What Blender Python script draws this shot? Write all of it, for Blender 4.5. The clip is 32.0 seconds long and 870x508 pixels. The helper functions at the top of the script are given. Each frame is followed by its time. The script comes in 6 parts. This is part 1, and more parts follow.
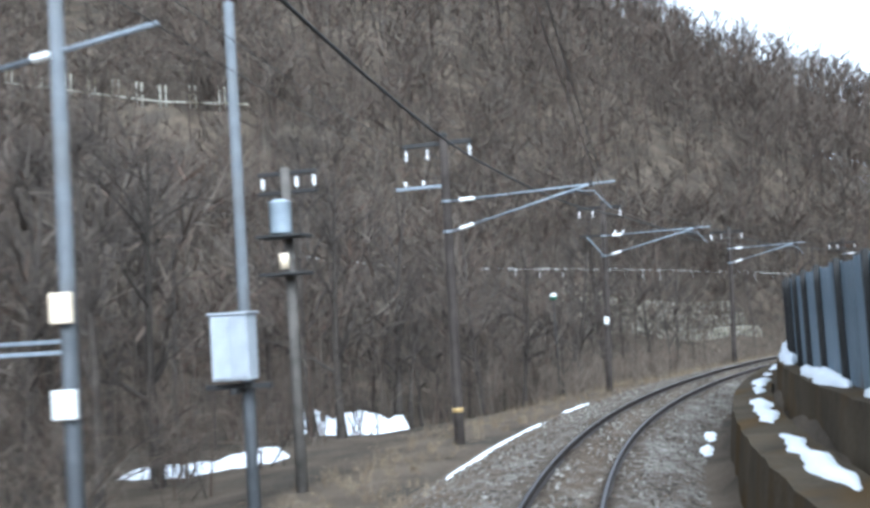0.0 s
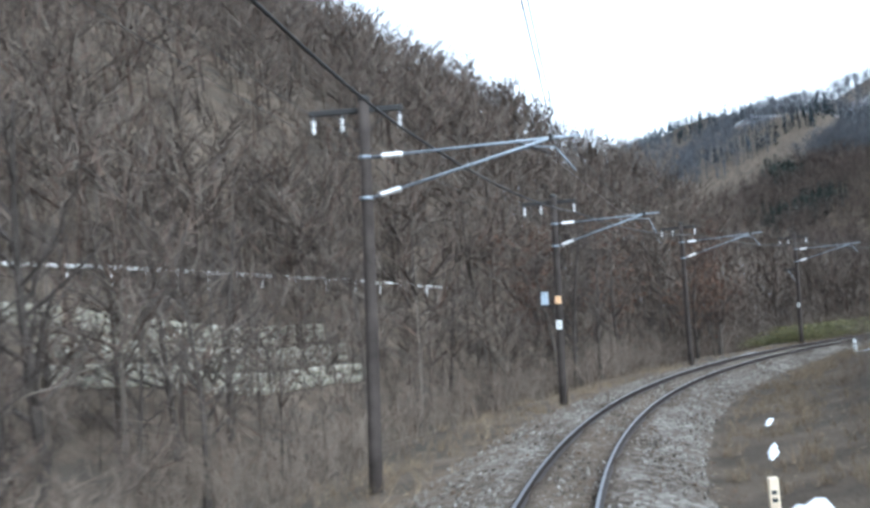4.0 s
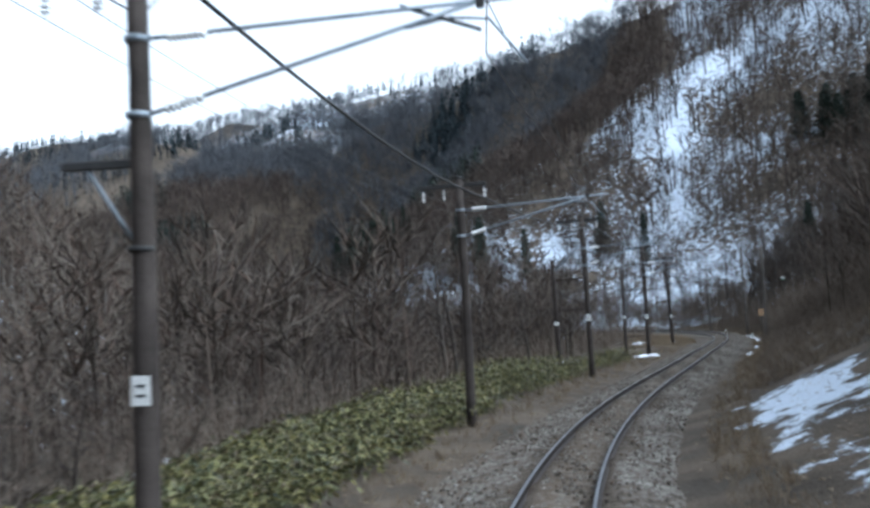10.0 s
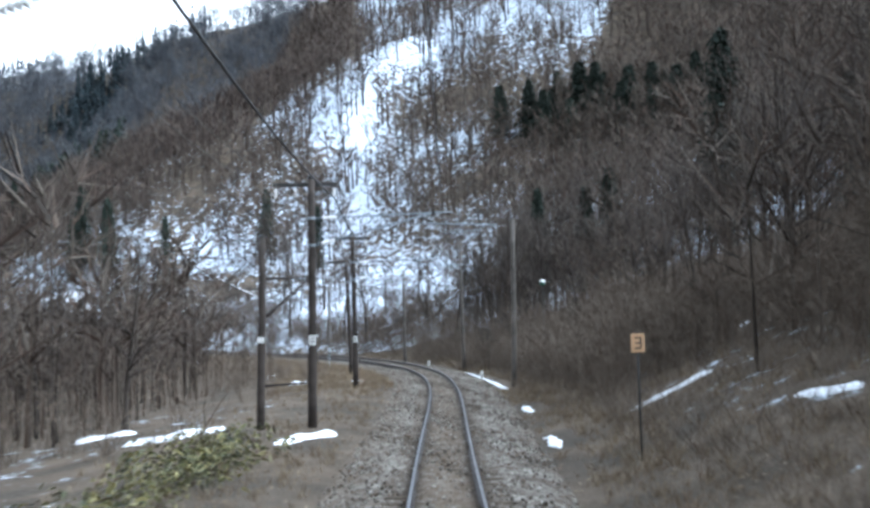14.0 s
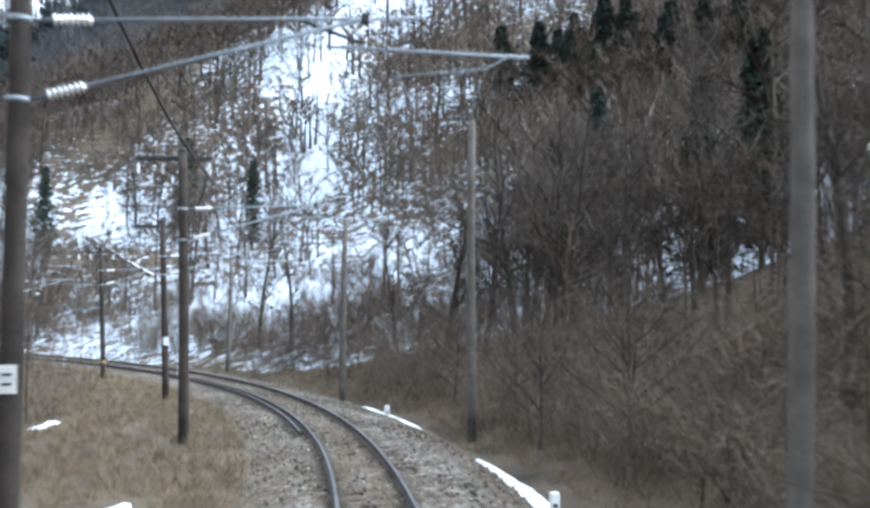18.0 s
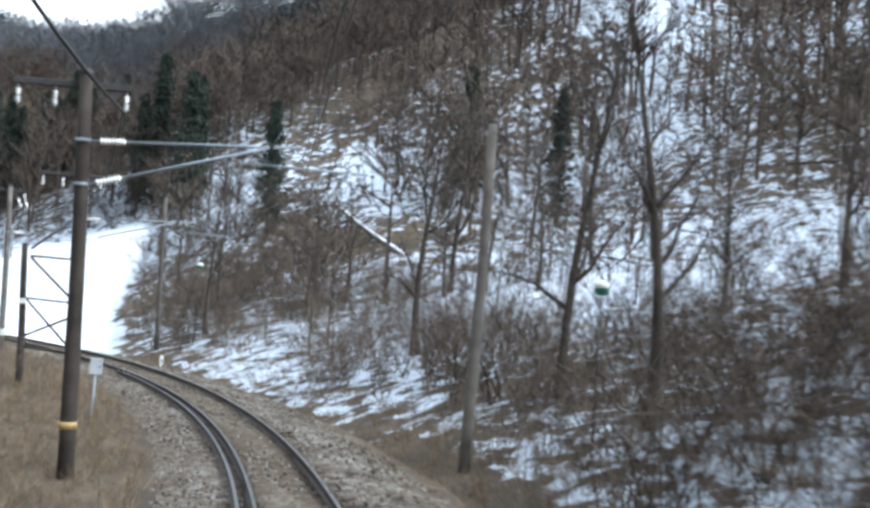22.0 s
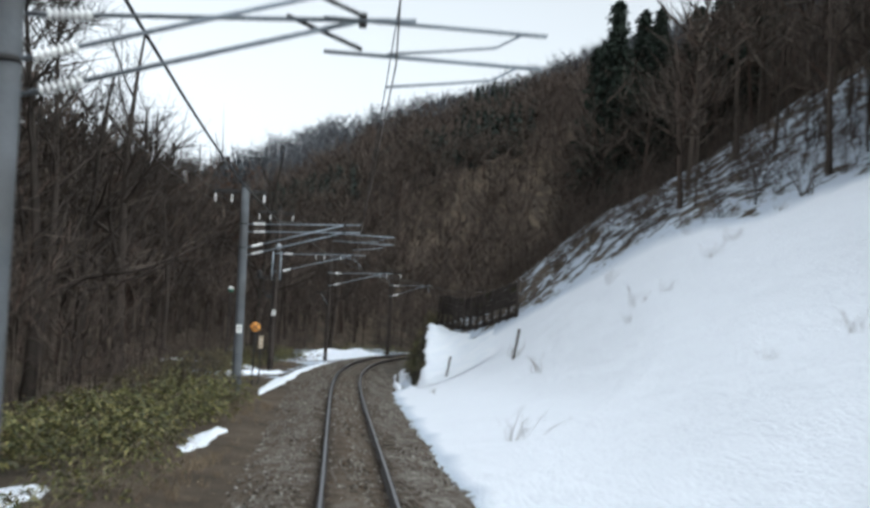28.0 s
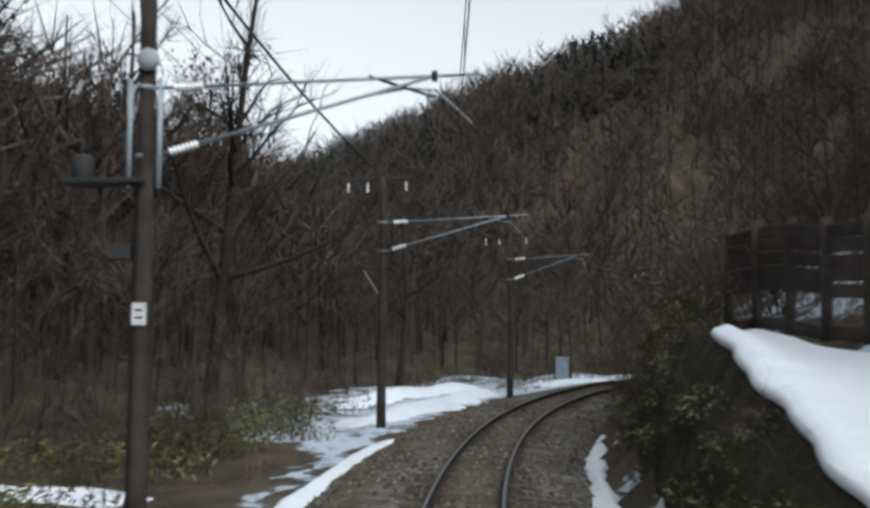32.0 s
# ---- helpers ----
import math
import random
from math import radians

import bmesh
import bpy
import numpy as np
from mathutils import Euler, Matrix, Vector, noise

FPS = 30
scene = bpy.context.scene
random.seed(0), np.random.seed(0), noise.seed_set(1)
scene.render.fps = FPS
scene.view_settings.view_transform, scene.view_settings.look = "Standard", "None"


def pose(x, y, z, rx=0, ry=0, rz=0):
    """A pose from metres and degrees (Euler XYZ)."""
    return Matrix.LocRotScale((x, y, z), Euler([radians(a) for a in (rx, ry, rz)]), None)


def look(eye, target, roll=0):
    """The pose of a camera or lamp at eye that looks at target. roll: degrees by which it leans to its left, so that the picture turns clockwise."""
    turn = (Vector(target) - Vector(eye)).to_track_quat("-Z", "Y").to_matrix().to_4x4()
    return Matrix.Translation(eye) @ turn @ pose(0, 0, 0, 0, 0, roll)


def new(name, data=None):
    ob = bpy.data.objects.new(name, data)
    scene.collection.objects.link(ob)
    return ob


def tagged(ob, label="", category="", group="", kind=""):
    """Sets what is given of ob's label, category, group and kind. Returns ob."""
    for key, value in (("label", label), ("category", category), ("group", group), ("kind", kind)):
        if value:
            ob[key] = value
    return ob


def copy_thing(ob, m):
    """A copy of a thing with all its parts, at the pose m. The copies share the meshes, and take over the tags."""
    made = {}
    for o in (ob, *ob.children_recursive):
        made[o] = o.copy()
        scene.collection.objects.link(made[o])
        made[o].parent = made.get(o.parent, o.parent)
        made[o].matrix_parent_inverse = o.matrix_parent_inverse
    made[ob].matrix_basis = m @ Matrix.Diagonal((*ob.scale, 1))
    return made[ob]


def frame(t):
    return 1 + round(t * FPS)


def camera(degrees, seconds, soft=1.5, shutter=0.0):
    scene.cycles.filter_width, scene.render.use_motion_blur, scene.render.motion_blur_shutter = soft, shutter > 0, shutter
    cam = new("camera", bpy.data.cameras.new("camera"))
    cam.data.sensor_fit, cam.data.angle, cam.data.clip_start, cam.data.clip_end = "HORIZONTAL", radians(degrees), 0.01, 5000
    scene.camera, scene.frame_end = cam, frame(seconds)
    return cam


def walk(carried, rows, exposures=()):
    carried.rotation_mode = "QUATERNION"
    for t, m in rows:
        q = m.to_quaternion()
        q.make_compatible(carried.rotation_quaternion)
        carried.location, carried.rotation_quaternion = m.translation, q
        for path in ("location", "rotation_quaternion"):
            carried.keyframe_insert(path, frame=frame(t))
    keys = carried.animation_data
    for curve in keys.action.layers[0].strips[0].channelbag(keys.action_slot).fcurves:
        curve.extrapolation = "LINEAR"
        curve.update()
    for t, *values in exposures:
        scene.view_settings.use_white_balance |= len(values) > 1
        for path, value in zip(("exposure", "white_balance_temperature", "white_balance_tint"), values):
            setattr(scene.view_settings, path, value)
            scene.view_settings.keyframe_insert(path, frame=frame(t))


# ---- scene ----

# The railway line: turn rate, cant and slope along it, by seconds of travel at a steady speed.
SPEED, START = 10.007, -2.0
TURN_RATE = [-6.03, -6.62, -5.93, -5.99, -5.94, -5.96, -5.79, -6.21, -5.46, -6.0, -6.01, -5.99, -5.74, -5.6, -4.43, -2.71, -1.27, 0.42, -0.62, 0.25, 1.78, 3.61, 5.29, 5.94, 6.13, 6.18, 6.14, 6.2, 6.37, 5.34, 3.26, 1.24, 0.19, -0.19, -1.14, -3.7, -5.62, -6.21, -6.07, -6.01, -6.0, -6.0, -5.99, -6.0, -5.99]
CANT = [-4.19, -4.15, -4.63, -4.45, -4.14, -4.1, -4.15, -3.29, -1.53, -0.4, 0.65, 3.42, 4.27, 4.67, 4.94, 2.65, 0.9, 0.06, -2.78, -4.27, -4.49, -4.46, -4.42]
SLOPE = [-0.98, -1.5, -0.63, -0.66, -0.74, -0.42, -0.15, 0.55, 0.33, 1.59, -0.01, 0.05]


def glide(u, values, step):
    u = np.clip((np.asarray(u, float) - START) / step, 0, len(values) - 1 - 1e-9)
    i = u.astype(int)
    f = u - i
    v = np.array(values)
    p0, p1, p2, p3 = (v[np.clip(i + n, 0, len(v) - 1)] for n in (-1, 0, 1, 2))
    return p1 + 0.5 * f * (p2 - p0 + f * (2 * p0 - 5 * p1 + 4 * p2 - p3 + f * (3 * (p1 - p2) + p3 - p0)))


def summed(f, dt):
    return np.r_[0, np.cumsum((f[1:] + f[:-1]) / 2 * dt)]


LINE_T = np.arange(START, 42.01, 0.05)
LINE_YAW = summed(glide(LINE_T, TURN_RATE, 1.0), 0.05)
LINE_YAW -= np.interp(0, LINE_T, LINE_YAW)
LINE_CANT, LINE_SLOPE = glide(LINE_T, CANT, 2.0), glide(LINE_T, SLOPE, 4.0)
LINE_XYZ = np.stack([summed(f, 0.05) for f in (-np.sin(np.radians(LINE_YAW)) * SPEED, np.cos(np.radians(LINE_YAW)) * SPEED, LINE_SLOPE / 100 * SPEED)], 1)
LINE_XYZ -= [np.interp(0, LINE_T, LINE_XYZ[:, n]) for n in range(3)]


def along(t, values):
    return np.interp(t, LINE_T, values)


def on_line(t, across, up, canted=True):
    """The place t seconds along the line, so far to the right of its middle and above the rail heads."""
    a, k = radians(float(along(t, LINE_YAW))), radians(float(along(t, LINE_CANT))) if canted else 0.0
    right = Vector((math.cos(a) * math.cos(k), math.sin(a) * math.cos(k), math.sin(k)))
    above = Vector((-math.cos(a) * math.sin(k), -math.sin(a) * math.sin(k), math.cos(k)))
    return Vector([float(along(t, LINE_XYZ[:, n])) for n in range(3)]) + float(across) * right + float(up) * above


# ---- camera: in the cab of a train on that line ----
cam = camera(46.54, 32.0, soft=3.1, shutter=0.4)
# how the car sways on its springs: seconds, turn to the left, nod upwards and lean, in degrees
SWAY = np.array([(0, 0.17, -0.03, -0.2), (1, 0.1, -0.09, -0.14), (2, 0.04, -0.22, -0.2), (3, 0, 0.18, 0), (4, 0.02, 0.13, -0.14), (5.5, 0, 0, 0), (7, 0.05, -0.12, 0.22), (8, 0.06, -0.33, 0), (9, 0.03, 0.03, 0.05),
                 (10, 0.09, -0.07, 0), (11, 0.04, 0.07, 0.06), (12, -0.06, -0.02, -0.1), (13, 0.03, 0.1, -0.16), (14, 0, 0.01, -0.06), (15.5, 0, 0, 0), (17, -0.06, -0.1, -0.12), (17.5, -0.15, 0.22, -0.1), (18, -0.18, -0.03, 0.15),
                 (19, -0.14, -0.01, -0.06), (20, -0.22, 0.09, -0.1), (21, 0.03, 0.1, -0.04), (22, 0.2, 0.09, 0.08), (23, -0.11, -0.04, 0.15), (24, -0.12, 0.12, 0.12), (25, -0.06, -0.12, -0.22), (26, 0.03, 0.01, 0.2),
                 (27.5, 0, 0, 0), (29, -0.14, -0.03, -0.19), (30, 0.02, -0.14, -0.07), (31, 0.12, 0.24, 0.19), (32, 0.07, 0.09, -0.05)])
path = []
for n in range(65):
    t = n / 2
    body = t - 5.002 / SPEED
    turn, nod, lean = (float(np.interp(t, SWAY[:, 0], SWAY[:, k])) for k in (1, 2, 3))
    path.append((t, pose(*on_line(t, -0.081, 2.622), 90 + 4.123 + nod + math.degrees(math.atan(float(along(body, LINE_SLOPE)) / 100)),
                         -float(along(body, LINE_CANT)) - 0.306 + lean, float(along(body, LINE_YAW)) - 0.768 + turn)))
walk(cam, path, [(t, stops, kelvin, 5) for t, stops, kelvin in ((0, 1.8, 5270), (2, 1.92, 5330), (4, 1.78, 5270), (7, 1.15, 5220), (9, 1.3, 5250), (11, 1.75, 5320), (13, 2.2, 5320), (14.5, 2.45, 5320), (17, 2.55, 5380), (19, 2.5, 5500), (21, 2.25, 5650), (23, 1.68, 5750), (25, 1.12, 5950), (26.5, 0.95, 5950), (28.5, 0.7, 5900), (31, 0.58, 5900), (32, 0.62, 5950))])

# ---- sky and sun: a bright overcast winter day ----
world = bpy.data.worlds.new("overcast_sky")
scene.world = world
world.use_nodes = True
wn, wl = world.node_tree.nodes, world.node_tree.links
sky = wn.new("ShaderNodeTexSky")
sky.sky_type, sky.sun_disc = "NISHITA", False
sky.sun_elevation, sky.sun_rotation = radians(38), radians(165)
sky.dust_density, sky.air_density = 4.0, 1.0
pale = wn.new("ShaderNodeHueSaturation")
pale.inputs["Saturation"].default_value = 0.05
wl.new(sky.outputs[0], pale.inputs["Color"])
wl.new(pale.outputs[0], wn["Background"].inputs[0])
wn["Background"].inputs[1].default_value = 0.15
sun = new("sun", bpy.data.lights.new("sun", "SUN"))
sun.data.energy, sun.data.angle, sun.data.color = 0.5 * 0.7, radians(30), (1.0, 0.97, 0.93)
sun.matrix_world = look((0, 0, 60), Vector((0, 0, 60)) - Vector((math.sin(radians(165)) * math.cos(radians(38)), math.cos(radians(165)) * math.cos(radians(38)), math.sin(radians(38)))))


# ---- materials ----
def surface(name, dark, light, scale=3.0, rough=0.85, bump=0.3, fine=12.0, metal=0.0, vary=0.15, stains=None, stain_scale=0.6, step=0.02):
    """Two colours mixed by noise at two scales, with fine relief, and a little difference from piece to piece."""
    m = bpy.data.materials.new(name)
    m.use_nodes = True
    n, l = m.node_tree.nodes, m.node_tree.links
    b = n["Principled BSDF"]
    co = n.new("ShaderNodeTexCoord")
    big = n.new("ShaderNodeTexNoise")
    big.inputs["Scale"].default_value, big.inputs["Detail"].default_value = scale, 6
    small = n.new("ShaderNodeTexNoise")
    small.inputs["Scale"].default_value, small.inputs["Detail"].default_value = scale * fine, 4
    for t in (big, small):
        l.new(co.outputs["Object"], t.inputs["Vector"])
    both = n.new("ShaderNodeMath")
    both.operation = "MULTIPLY_ADD"
    l.new(small.outputs["Fac"], both.inputs[0])
    both.inputs[1].default_value = 0.5
    half = n.new("ShaderNodeMath")
    half.operation = "MULTIPLY_ADD"
    l.new(big.outputs["Fac"], half.inputs[0])
    half.inputs[1].default_value, half.inputs[2].default_value = 1.6, -0.55
    l.new(half.outputs[0], both.inputs[2])
    mix = n.new("ShaderNodeMix")
    mix.data_type = "RGBA"
    mix.inputs["A"].default_value, mix.inputs["B"].default_value = (*dark, 1), (*light, 1)
    l.new(both.outputs[0], mix.inputs["Factor"])
    colour = mix.outputs["Result"]
    if stains:
        spot = n.new("ShaderNodeTexNoise")
        spot.inputs["Scale"].default_value, spot.inputs["Detail"].default_value = stain_scale, 8
        l.new(co.outputs["Object"], spot.inputs["Vector"])
        ramp = n.new("ShaderNodeMapRange")
        ramp.inputs["From Min"].default_value, ramp.inputs["From Max"].default_value = 0.5, 0.66
        l.new(spot.outputs["Fac"], ramp.inputs["Value"])
        over = n.new("ShaderNodeMix")
        over.data_type = "RGBA"
        over.inputs["B"].default_value = (*stains, 1)
        l.new(ramp.outputs["Result"], over.inputs["Factor"])
        l.new(colour, over.inputs["A"])
        colour = over.outputs["Result"]
    info = n.new("ShaderNodeObjectInfo")
    span = n.new("ShaderNodeMapRange")
    span.inputs["To Min"].default_value, span.inputs["To Max"].default_value = 1 - vary, 1 + vary
    l.new(info.outputs["Random"], span.inputs["Value"])
    hue = n.new("ShaderNodeHueSaturation")
    l.new(span.outputs["Result"], hue.inputs["Value"])
    l.new(colour, hue.inputs["Color"])
    l.new(hue.outputs[0], b.inputs["Base Color"])
    b.inputs["Roughness"].default_value, b.inputs["Metallic"].default_value = rough, metal
    if rough > 0.8:
        b.inputs["Specular IOR Level"].default_value = 0.12
    if bump:
        bp = n.new("ShaderNodeBump")
        bp.inputs["Strength"].default_value, bp.inputs["Distance"].default_value = bump, step
        l.new(both.outputs[0], bp.inputs["Height"])
        l.new(bp.outputs[0], b.inputs["Normal"])
    return m


def island_surface(name, colours, rough=0.9):
    """For loose stuff: each stem, leaf or stone takes one of some colours."""
    m = bpy.data.materials.new(name)
    m.use_nodes = True
    n, l = m.node_tree.nodes, m.node_tree.links
    b = n["Principled BSDF"]
    geo = n.new("ShaderNodeNewGeometry")
    ramp = n.new("ShaderNodeValToRGB")
    e = ramp.color_ramp.elements
    e[0].color, e[1].color = (*colours[0], 1), (*colours[-1], 1)
    for i, c in enumerate(colours[1:-1], 1):
        e.new(i / (len(colours) - 1)).color = (*c, 1)
    l.new(geo.outputs["Random Per Island"], ramp.inputs[0])
    l.new(ramp.outputs[0], b.inputs["Base Color"])
    b.inputs["Roughness"].default_value, b.inputs["Specular IOR Level"].default_value = rough, 0.12 if rough > 0.8 else 0.5
    return m


def ground_surface():
    """Leaf litter, earth and dry grass, under snow where the 'snow' attribute lets it lie."""
    m = surface("forest_floor", (0.026, 0.021, 0.016), (0.14, 0.11, 0.08), scale=0.6, fine=22, bump=0.8, vary=0, stains=(0.055, 0.046, 0.036), stain_scale=0.35, step=0.15)
    n, l = m.node_tree.nodes, m.node_tree.links
    b = n["Principled BSDF"]
    base = b.inputs["Base Color"].links[0].from_socket
    at = n.new("ShaderNodeAttribute")
    at.attribute_name = "snow"
    co = n.new("ShaderNodeTexCoord")
    broken = n.new("ShaderNodeTexNoise")
    broken.inputs["Scale"].default_value, broken.inputs["Detail"].default_value, broken.inputs["Roughness"].default_value = 0.95, 9, 0.72
    l.new(co.outputs["Object"], broken.inputs["Vector"])
    add = n.new("ShaderNodeMath")
    add.operation = "ADD"
    l.new(at.outputs["Fac"], add.inputs[0])
    l.new(broken.outputs["Fac"], add.inputs[1])
    cut = n.new("ShaderNodeMapRange")
    cut.inputs["From Min"].default_value, cut.inputs["From Max"].default_value = 0.97, 1.03
    l.new(add.outputs[0], cut.inputs["Value"])
    over = n.new("ShaderNodeMix")
    over.data_type = "RGBA"
    # patchy snow duller and bluer: old, with the gully's shade in its colour
    old = n.new("ShaderNodeMapRange")
    old.inputs["From Min"].default_value, old.inputs["From Max"].default_value = 0.6, 0.78
    l.new(at.outputs["Fac"], old.inputs["Value"])
    age_shade = n.new("ShaderNodeMix")
    age_shade.data_type = "RGBA"
    age_shade.inputs["A"].default_value, age_shade.inputs["B"].default_value = (0.52, 0.58, 0.66, 1), (0.82, 0.85, 0.9, 1)
    l.new(old.outputs["Result"], age_shade.inputs["Factor"])
    l.new(age_shade.outputs["Result"], over.inputs["B"])
    l.new(cut.outputs["Result"], over.inputs["Factor"])
    l.new(base, over.inputs["A"])
    l.new(over.outputs["Result"], b.inputs["Base Color"])
    return m


FLOOR = ground_surface()
SNOW = surface("snow", (0.72, 0.77, 0.84), (0.86, 0.88, 0.91), scale=1.5, fine=8, rough=0.7, bump=0.35, vary=0.02, step=0.05)
def stony(name, colours, scale):
    """Broken stones: each cell takes one of some greys and browns, with gaps between and a larger drift of tone."""
    m = bpy.data.materials.new(name)
    m.use_nodes = True
    n, l = m.node_tree.nodes, m.node_tree.links
    b = n["Principled BSDF"]
    co = n.new("ShaderNodeTexCoord")
    cell = n.new("ShaderNodeTexVoronoi")
    cell.inputs["Scale"].default_value, cell.inputs["Randomness"].default_value = scale, 1.0
    big = n.new("ShaderNodeTexNoise")
    big.inputs["Scale"].default_value, big.inputs["Detail"].default_value = 0.7, 8
    for t in (cell, big):
        l.new(co.outputs["Object"], t.inputs["Vector"])
    one = n.new("ShaderNodeSeparateColor")
    l.new(cell.outputs["Color"], one.inputs[0])
    pick = n.new("ShaderNodeMath")
    pick.operation = "MULTIPLY_ADD"
    l.new(one.outputs[0], pick.inputs[0])
    pick.inputs[1].default_value = 0.75
    drift = n.new("ShaderNodeMath")
    drift.operation = "MULTIPLY_ADD"
    l.new(big.outputs["Fac"], drift.inputs[0])
    drift.inputs[1].default_value, drift.inputs[2].default_value = 1.3, -0.52
    l.new(drift.outputs[0], pick.inputs[2])
    ramp = n.new("ShaderNodeValToRGB")
    e = ramp.color_ramp.elements
    e[0].color, e[1].color = (*colours[0], 1), (*colours[-1], 1)
    for i, c in enumerate(colours[1:-1], 1):
        e.new(i / (len(colours) - 1)).color = (*c, 1)
    l.new(pick.outputs[0], ramp.inputs[0])
    l.new(ramp.outputs[0], b.inputs["Base Color"])
    b.inputs["Roughness"].default_value, b.inputs["Specular IOR Level"].default_value = 0.95, 0.12
    bp = n.new("ShaderNodeBump")
    bp.inputs["Strength"].default_value, bp.inputs["Distance"].default_value, bp.invert = 0.9, 0.05, True
    l.new(cell.outputs["Distance"], bp.inputs["Height"])
    l.new(bp.outputs[0], b.inputs["Normal"])
    return m


BALLAST = stony("ballast", [(0.026, 0.021, 0.016), (0.07, 0.056, 0.043), (0.115, 0.098, 0.08), (0.16, 0.145, 0.126), (0.25, 0.235, 0.21)], 9.0)


def grimy(m, name, colour, least):
    """Rust, earth or oil soaked into the surface where that attribute says."""
    n, l = m.node_tree.nodes, m.node_tree.links
    b = n["Principled BSDF"]
    base = b.inputs["Base Color"].links[0].from_socket
    at = n.new("ShaderNodeAttribute")
    at.attribute_name = name
    co, spot = n.new("ShaderNodeTexCoord"), n.new("ShaderNodeTexNoise")
    spot.inputs["Scale"].default_value, spot.inputs["Detail"].default_value = 2.2, 9
    l.new(co.outputs["Object"], spot.inputs["Vector"])
    wear = n.new("ShaderNodeMath")
    wear.operation, wear.use_clamp = "MULTIPLY_ADD", True
    l.new(at.outputs["Fac"], wear.inputs[0])
    wear.inputs[1].default_value = 1.25
    some = n.new("ShaderNodeMath")
    some.operation = "MULTIPLY_ADD"
    l.new(spot.outputs["Fac"], some.inputs[0])
    some.inputs[1].default_value, some.inputs[2].default_value = 1.4, least
    l.new(some.outputs[0], wear.inputs[2])
    over = n.new("ShaderNodeMix")
    over.data_type = "RGBA"
    over.inputs["B"].default_value = (*colour, 1)
    l.new(wear.outputs[0], over.inputs["Factor"])
    l.new(base, over.inputs["A"])
    l.new(over.outputs["Result"], b.inputs["Base Color"])


grimy(BALLAST, "soil", (0.1, 0.074, 0.05), -1.05)
grimy(BALLAST, "grime", (0.036, 0.027, 0.02), -0.95)
STONE = island_surface("ballast_stones", [(0.05, 0.041, 0.032), (0.1, 0.086, 0.071), (0.2, 0.185, 0.162), (0.09, 0.064, 0.044), (0.28, 0.265, 0.24)])
RAIL_STEEL = surface("rusty_rail", (0.018, 0.014, 0.012), (0.045, 0.032, 0.026), scale=4, rough=0.6, metal=0.4, bump=0.2)
RAIL_HEAD = surface("worn_rail_head", (0.16, 0.16, 0.17), (0.3, 0.3, 0.31), scale=3, rough=0.35, metal=0.9, bump=0.05)
TIE_WOOD = surface("tarred_wood", (0.03, 0.024, 0.018), (0.10, 0.08, 0.06), scale=6, rough=0.9, bump=0.6)
POLE_WOOD = surface("weathered_pole_wood", (0.022, 0.018, 0.016), (0.07, 0.058, 0.05), scale=2.5, fine=10, rough=0.9, bump=0.5)
POLE_GREY = surface("grey_pole_wood", (0.055, 0.05, 0.044), (0.15, 0.135, 0.12), scale=2.5, fine=10, rough=0.9, bump=0.5)
CONCRETE = surface("pole_concrete", (0.08, 0.087, 0.095), (0.155, 0.163, 0.172), scale=2, fine=14, bump=0.25, stains=(0.1, 0.1, 0.1))
WALL_CONCRETE = surface("old_mossy_concrete", (0.035, 0.028, 0.02), (0.1, 0.078, 0.05), scale=0.8, fine=14, bump=0.8, stains=(0.07, 0.042, 0.014), stain_scale=0.7, step=0.05)
PALE_STONE = surface("pale_terrace_stone", (0.2, 0.19, 0.155), (0.42, 0.4, 0.34), scale=0.7, fine=10, bump=0.6, stains=(0.14, 0.12, 0.08))
GALV = surface("galvanised_steel", (0.16, 0.19, 0.22), (0.28, 0.31, 0.34), scale=6, rough=0.6, metal=0.35, bump=0.05)
DARK_STEEL = surface("dark_steel", (0.012, 0.012, 0.012), (0.035, 0.033, 0.031), scale=6, rough=0.8, metal=0.0, bump=0.1)
PORCELAIN = surface("white_porcelain", (0.72, 0.72, 0.7), (0.85, 0.85, 0.84), scale=8, rough=0.25, bump=0.02)
CABLE = surface("black_cable", (0.012, 0.012, 0.012), (0.035, 0.033, 0.03), scale=10, rough=0.7, bump=0)
COPPER = surface("dull_copper_wire", (0.05, 0.04, 0.035), (0.1, 0.085, 0.07), scale=10, rough=0.6, metal=0.5, bump=0)
PLATE = surface("white_plate", (0.6, 0.6, 0.57), (0.78, 0.78, 0.75), scale=6, rough=0.6, bump=0.03)
INK = surface("black_paint", (0.02, 0.02, 0.02), (0.05, 0.05, 0.05), scale=9, rough=0.6, bump=0)
SHEET = surface("blue_grey_sheet_steel", (0.13, 0.17, 0.21), (0.24, 0.29, 0.34), scale=1.2, rough=0.6, metal=0.2, bump=0.1, stains=(0.14, 0.12, 0.11))
BAND = surface("faded_yellow_paint", (0.25, 0.17, 0.06), (0.4, 0.27, 0.1), scale=8, rough=0.6, bump=0.03)
ORANGE = surface("faded_orange_paint", (0.5, 0.19, 0.03), (0.68, 0.3, 0.05), scale=8, rough=0.5, bump=0.03)
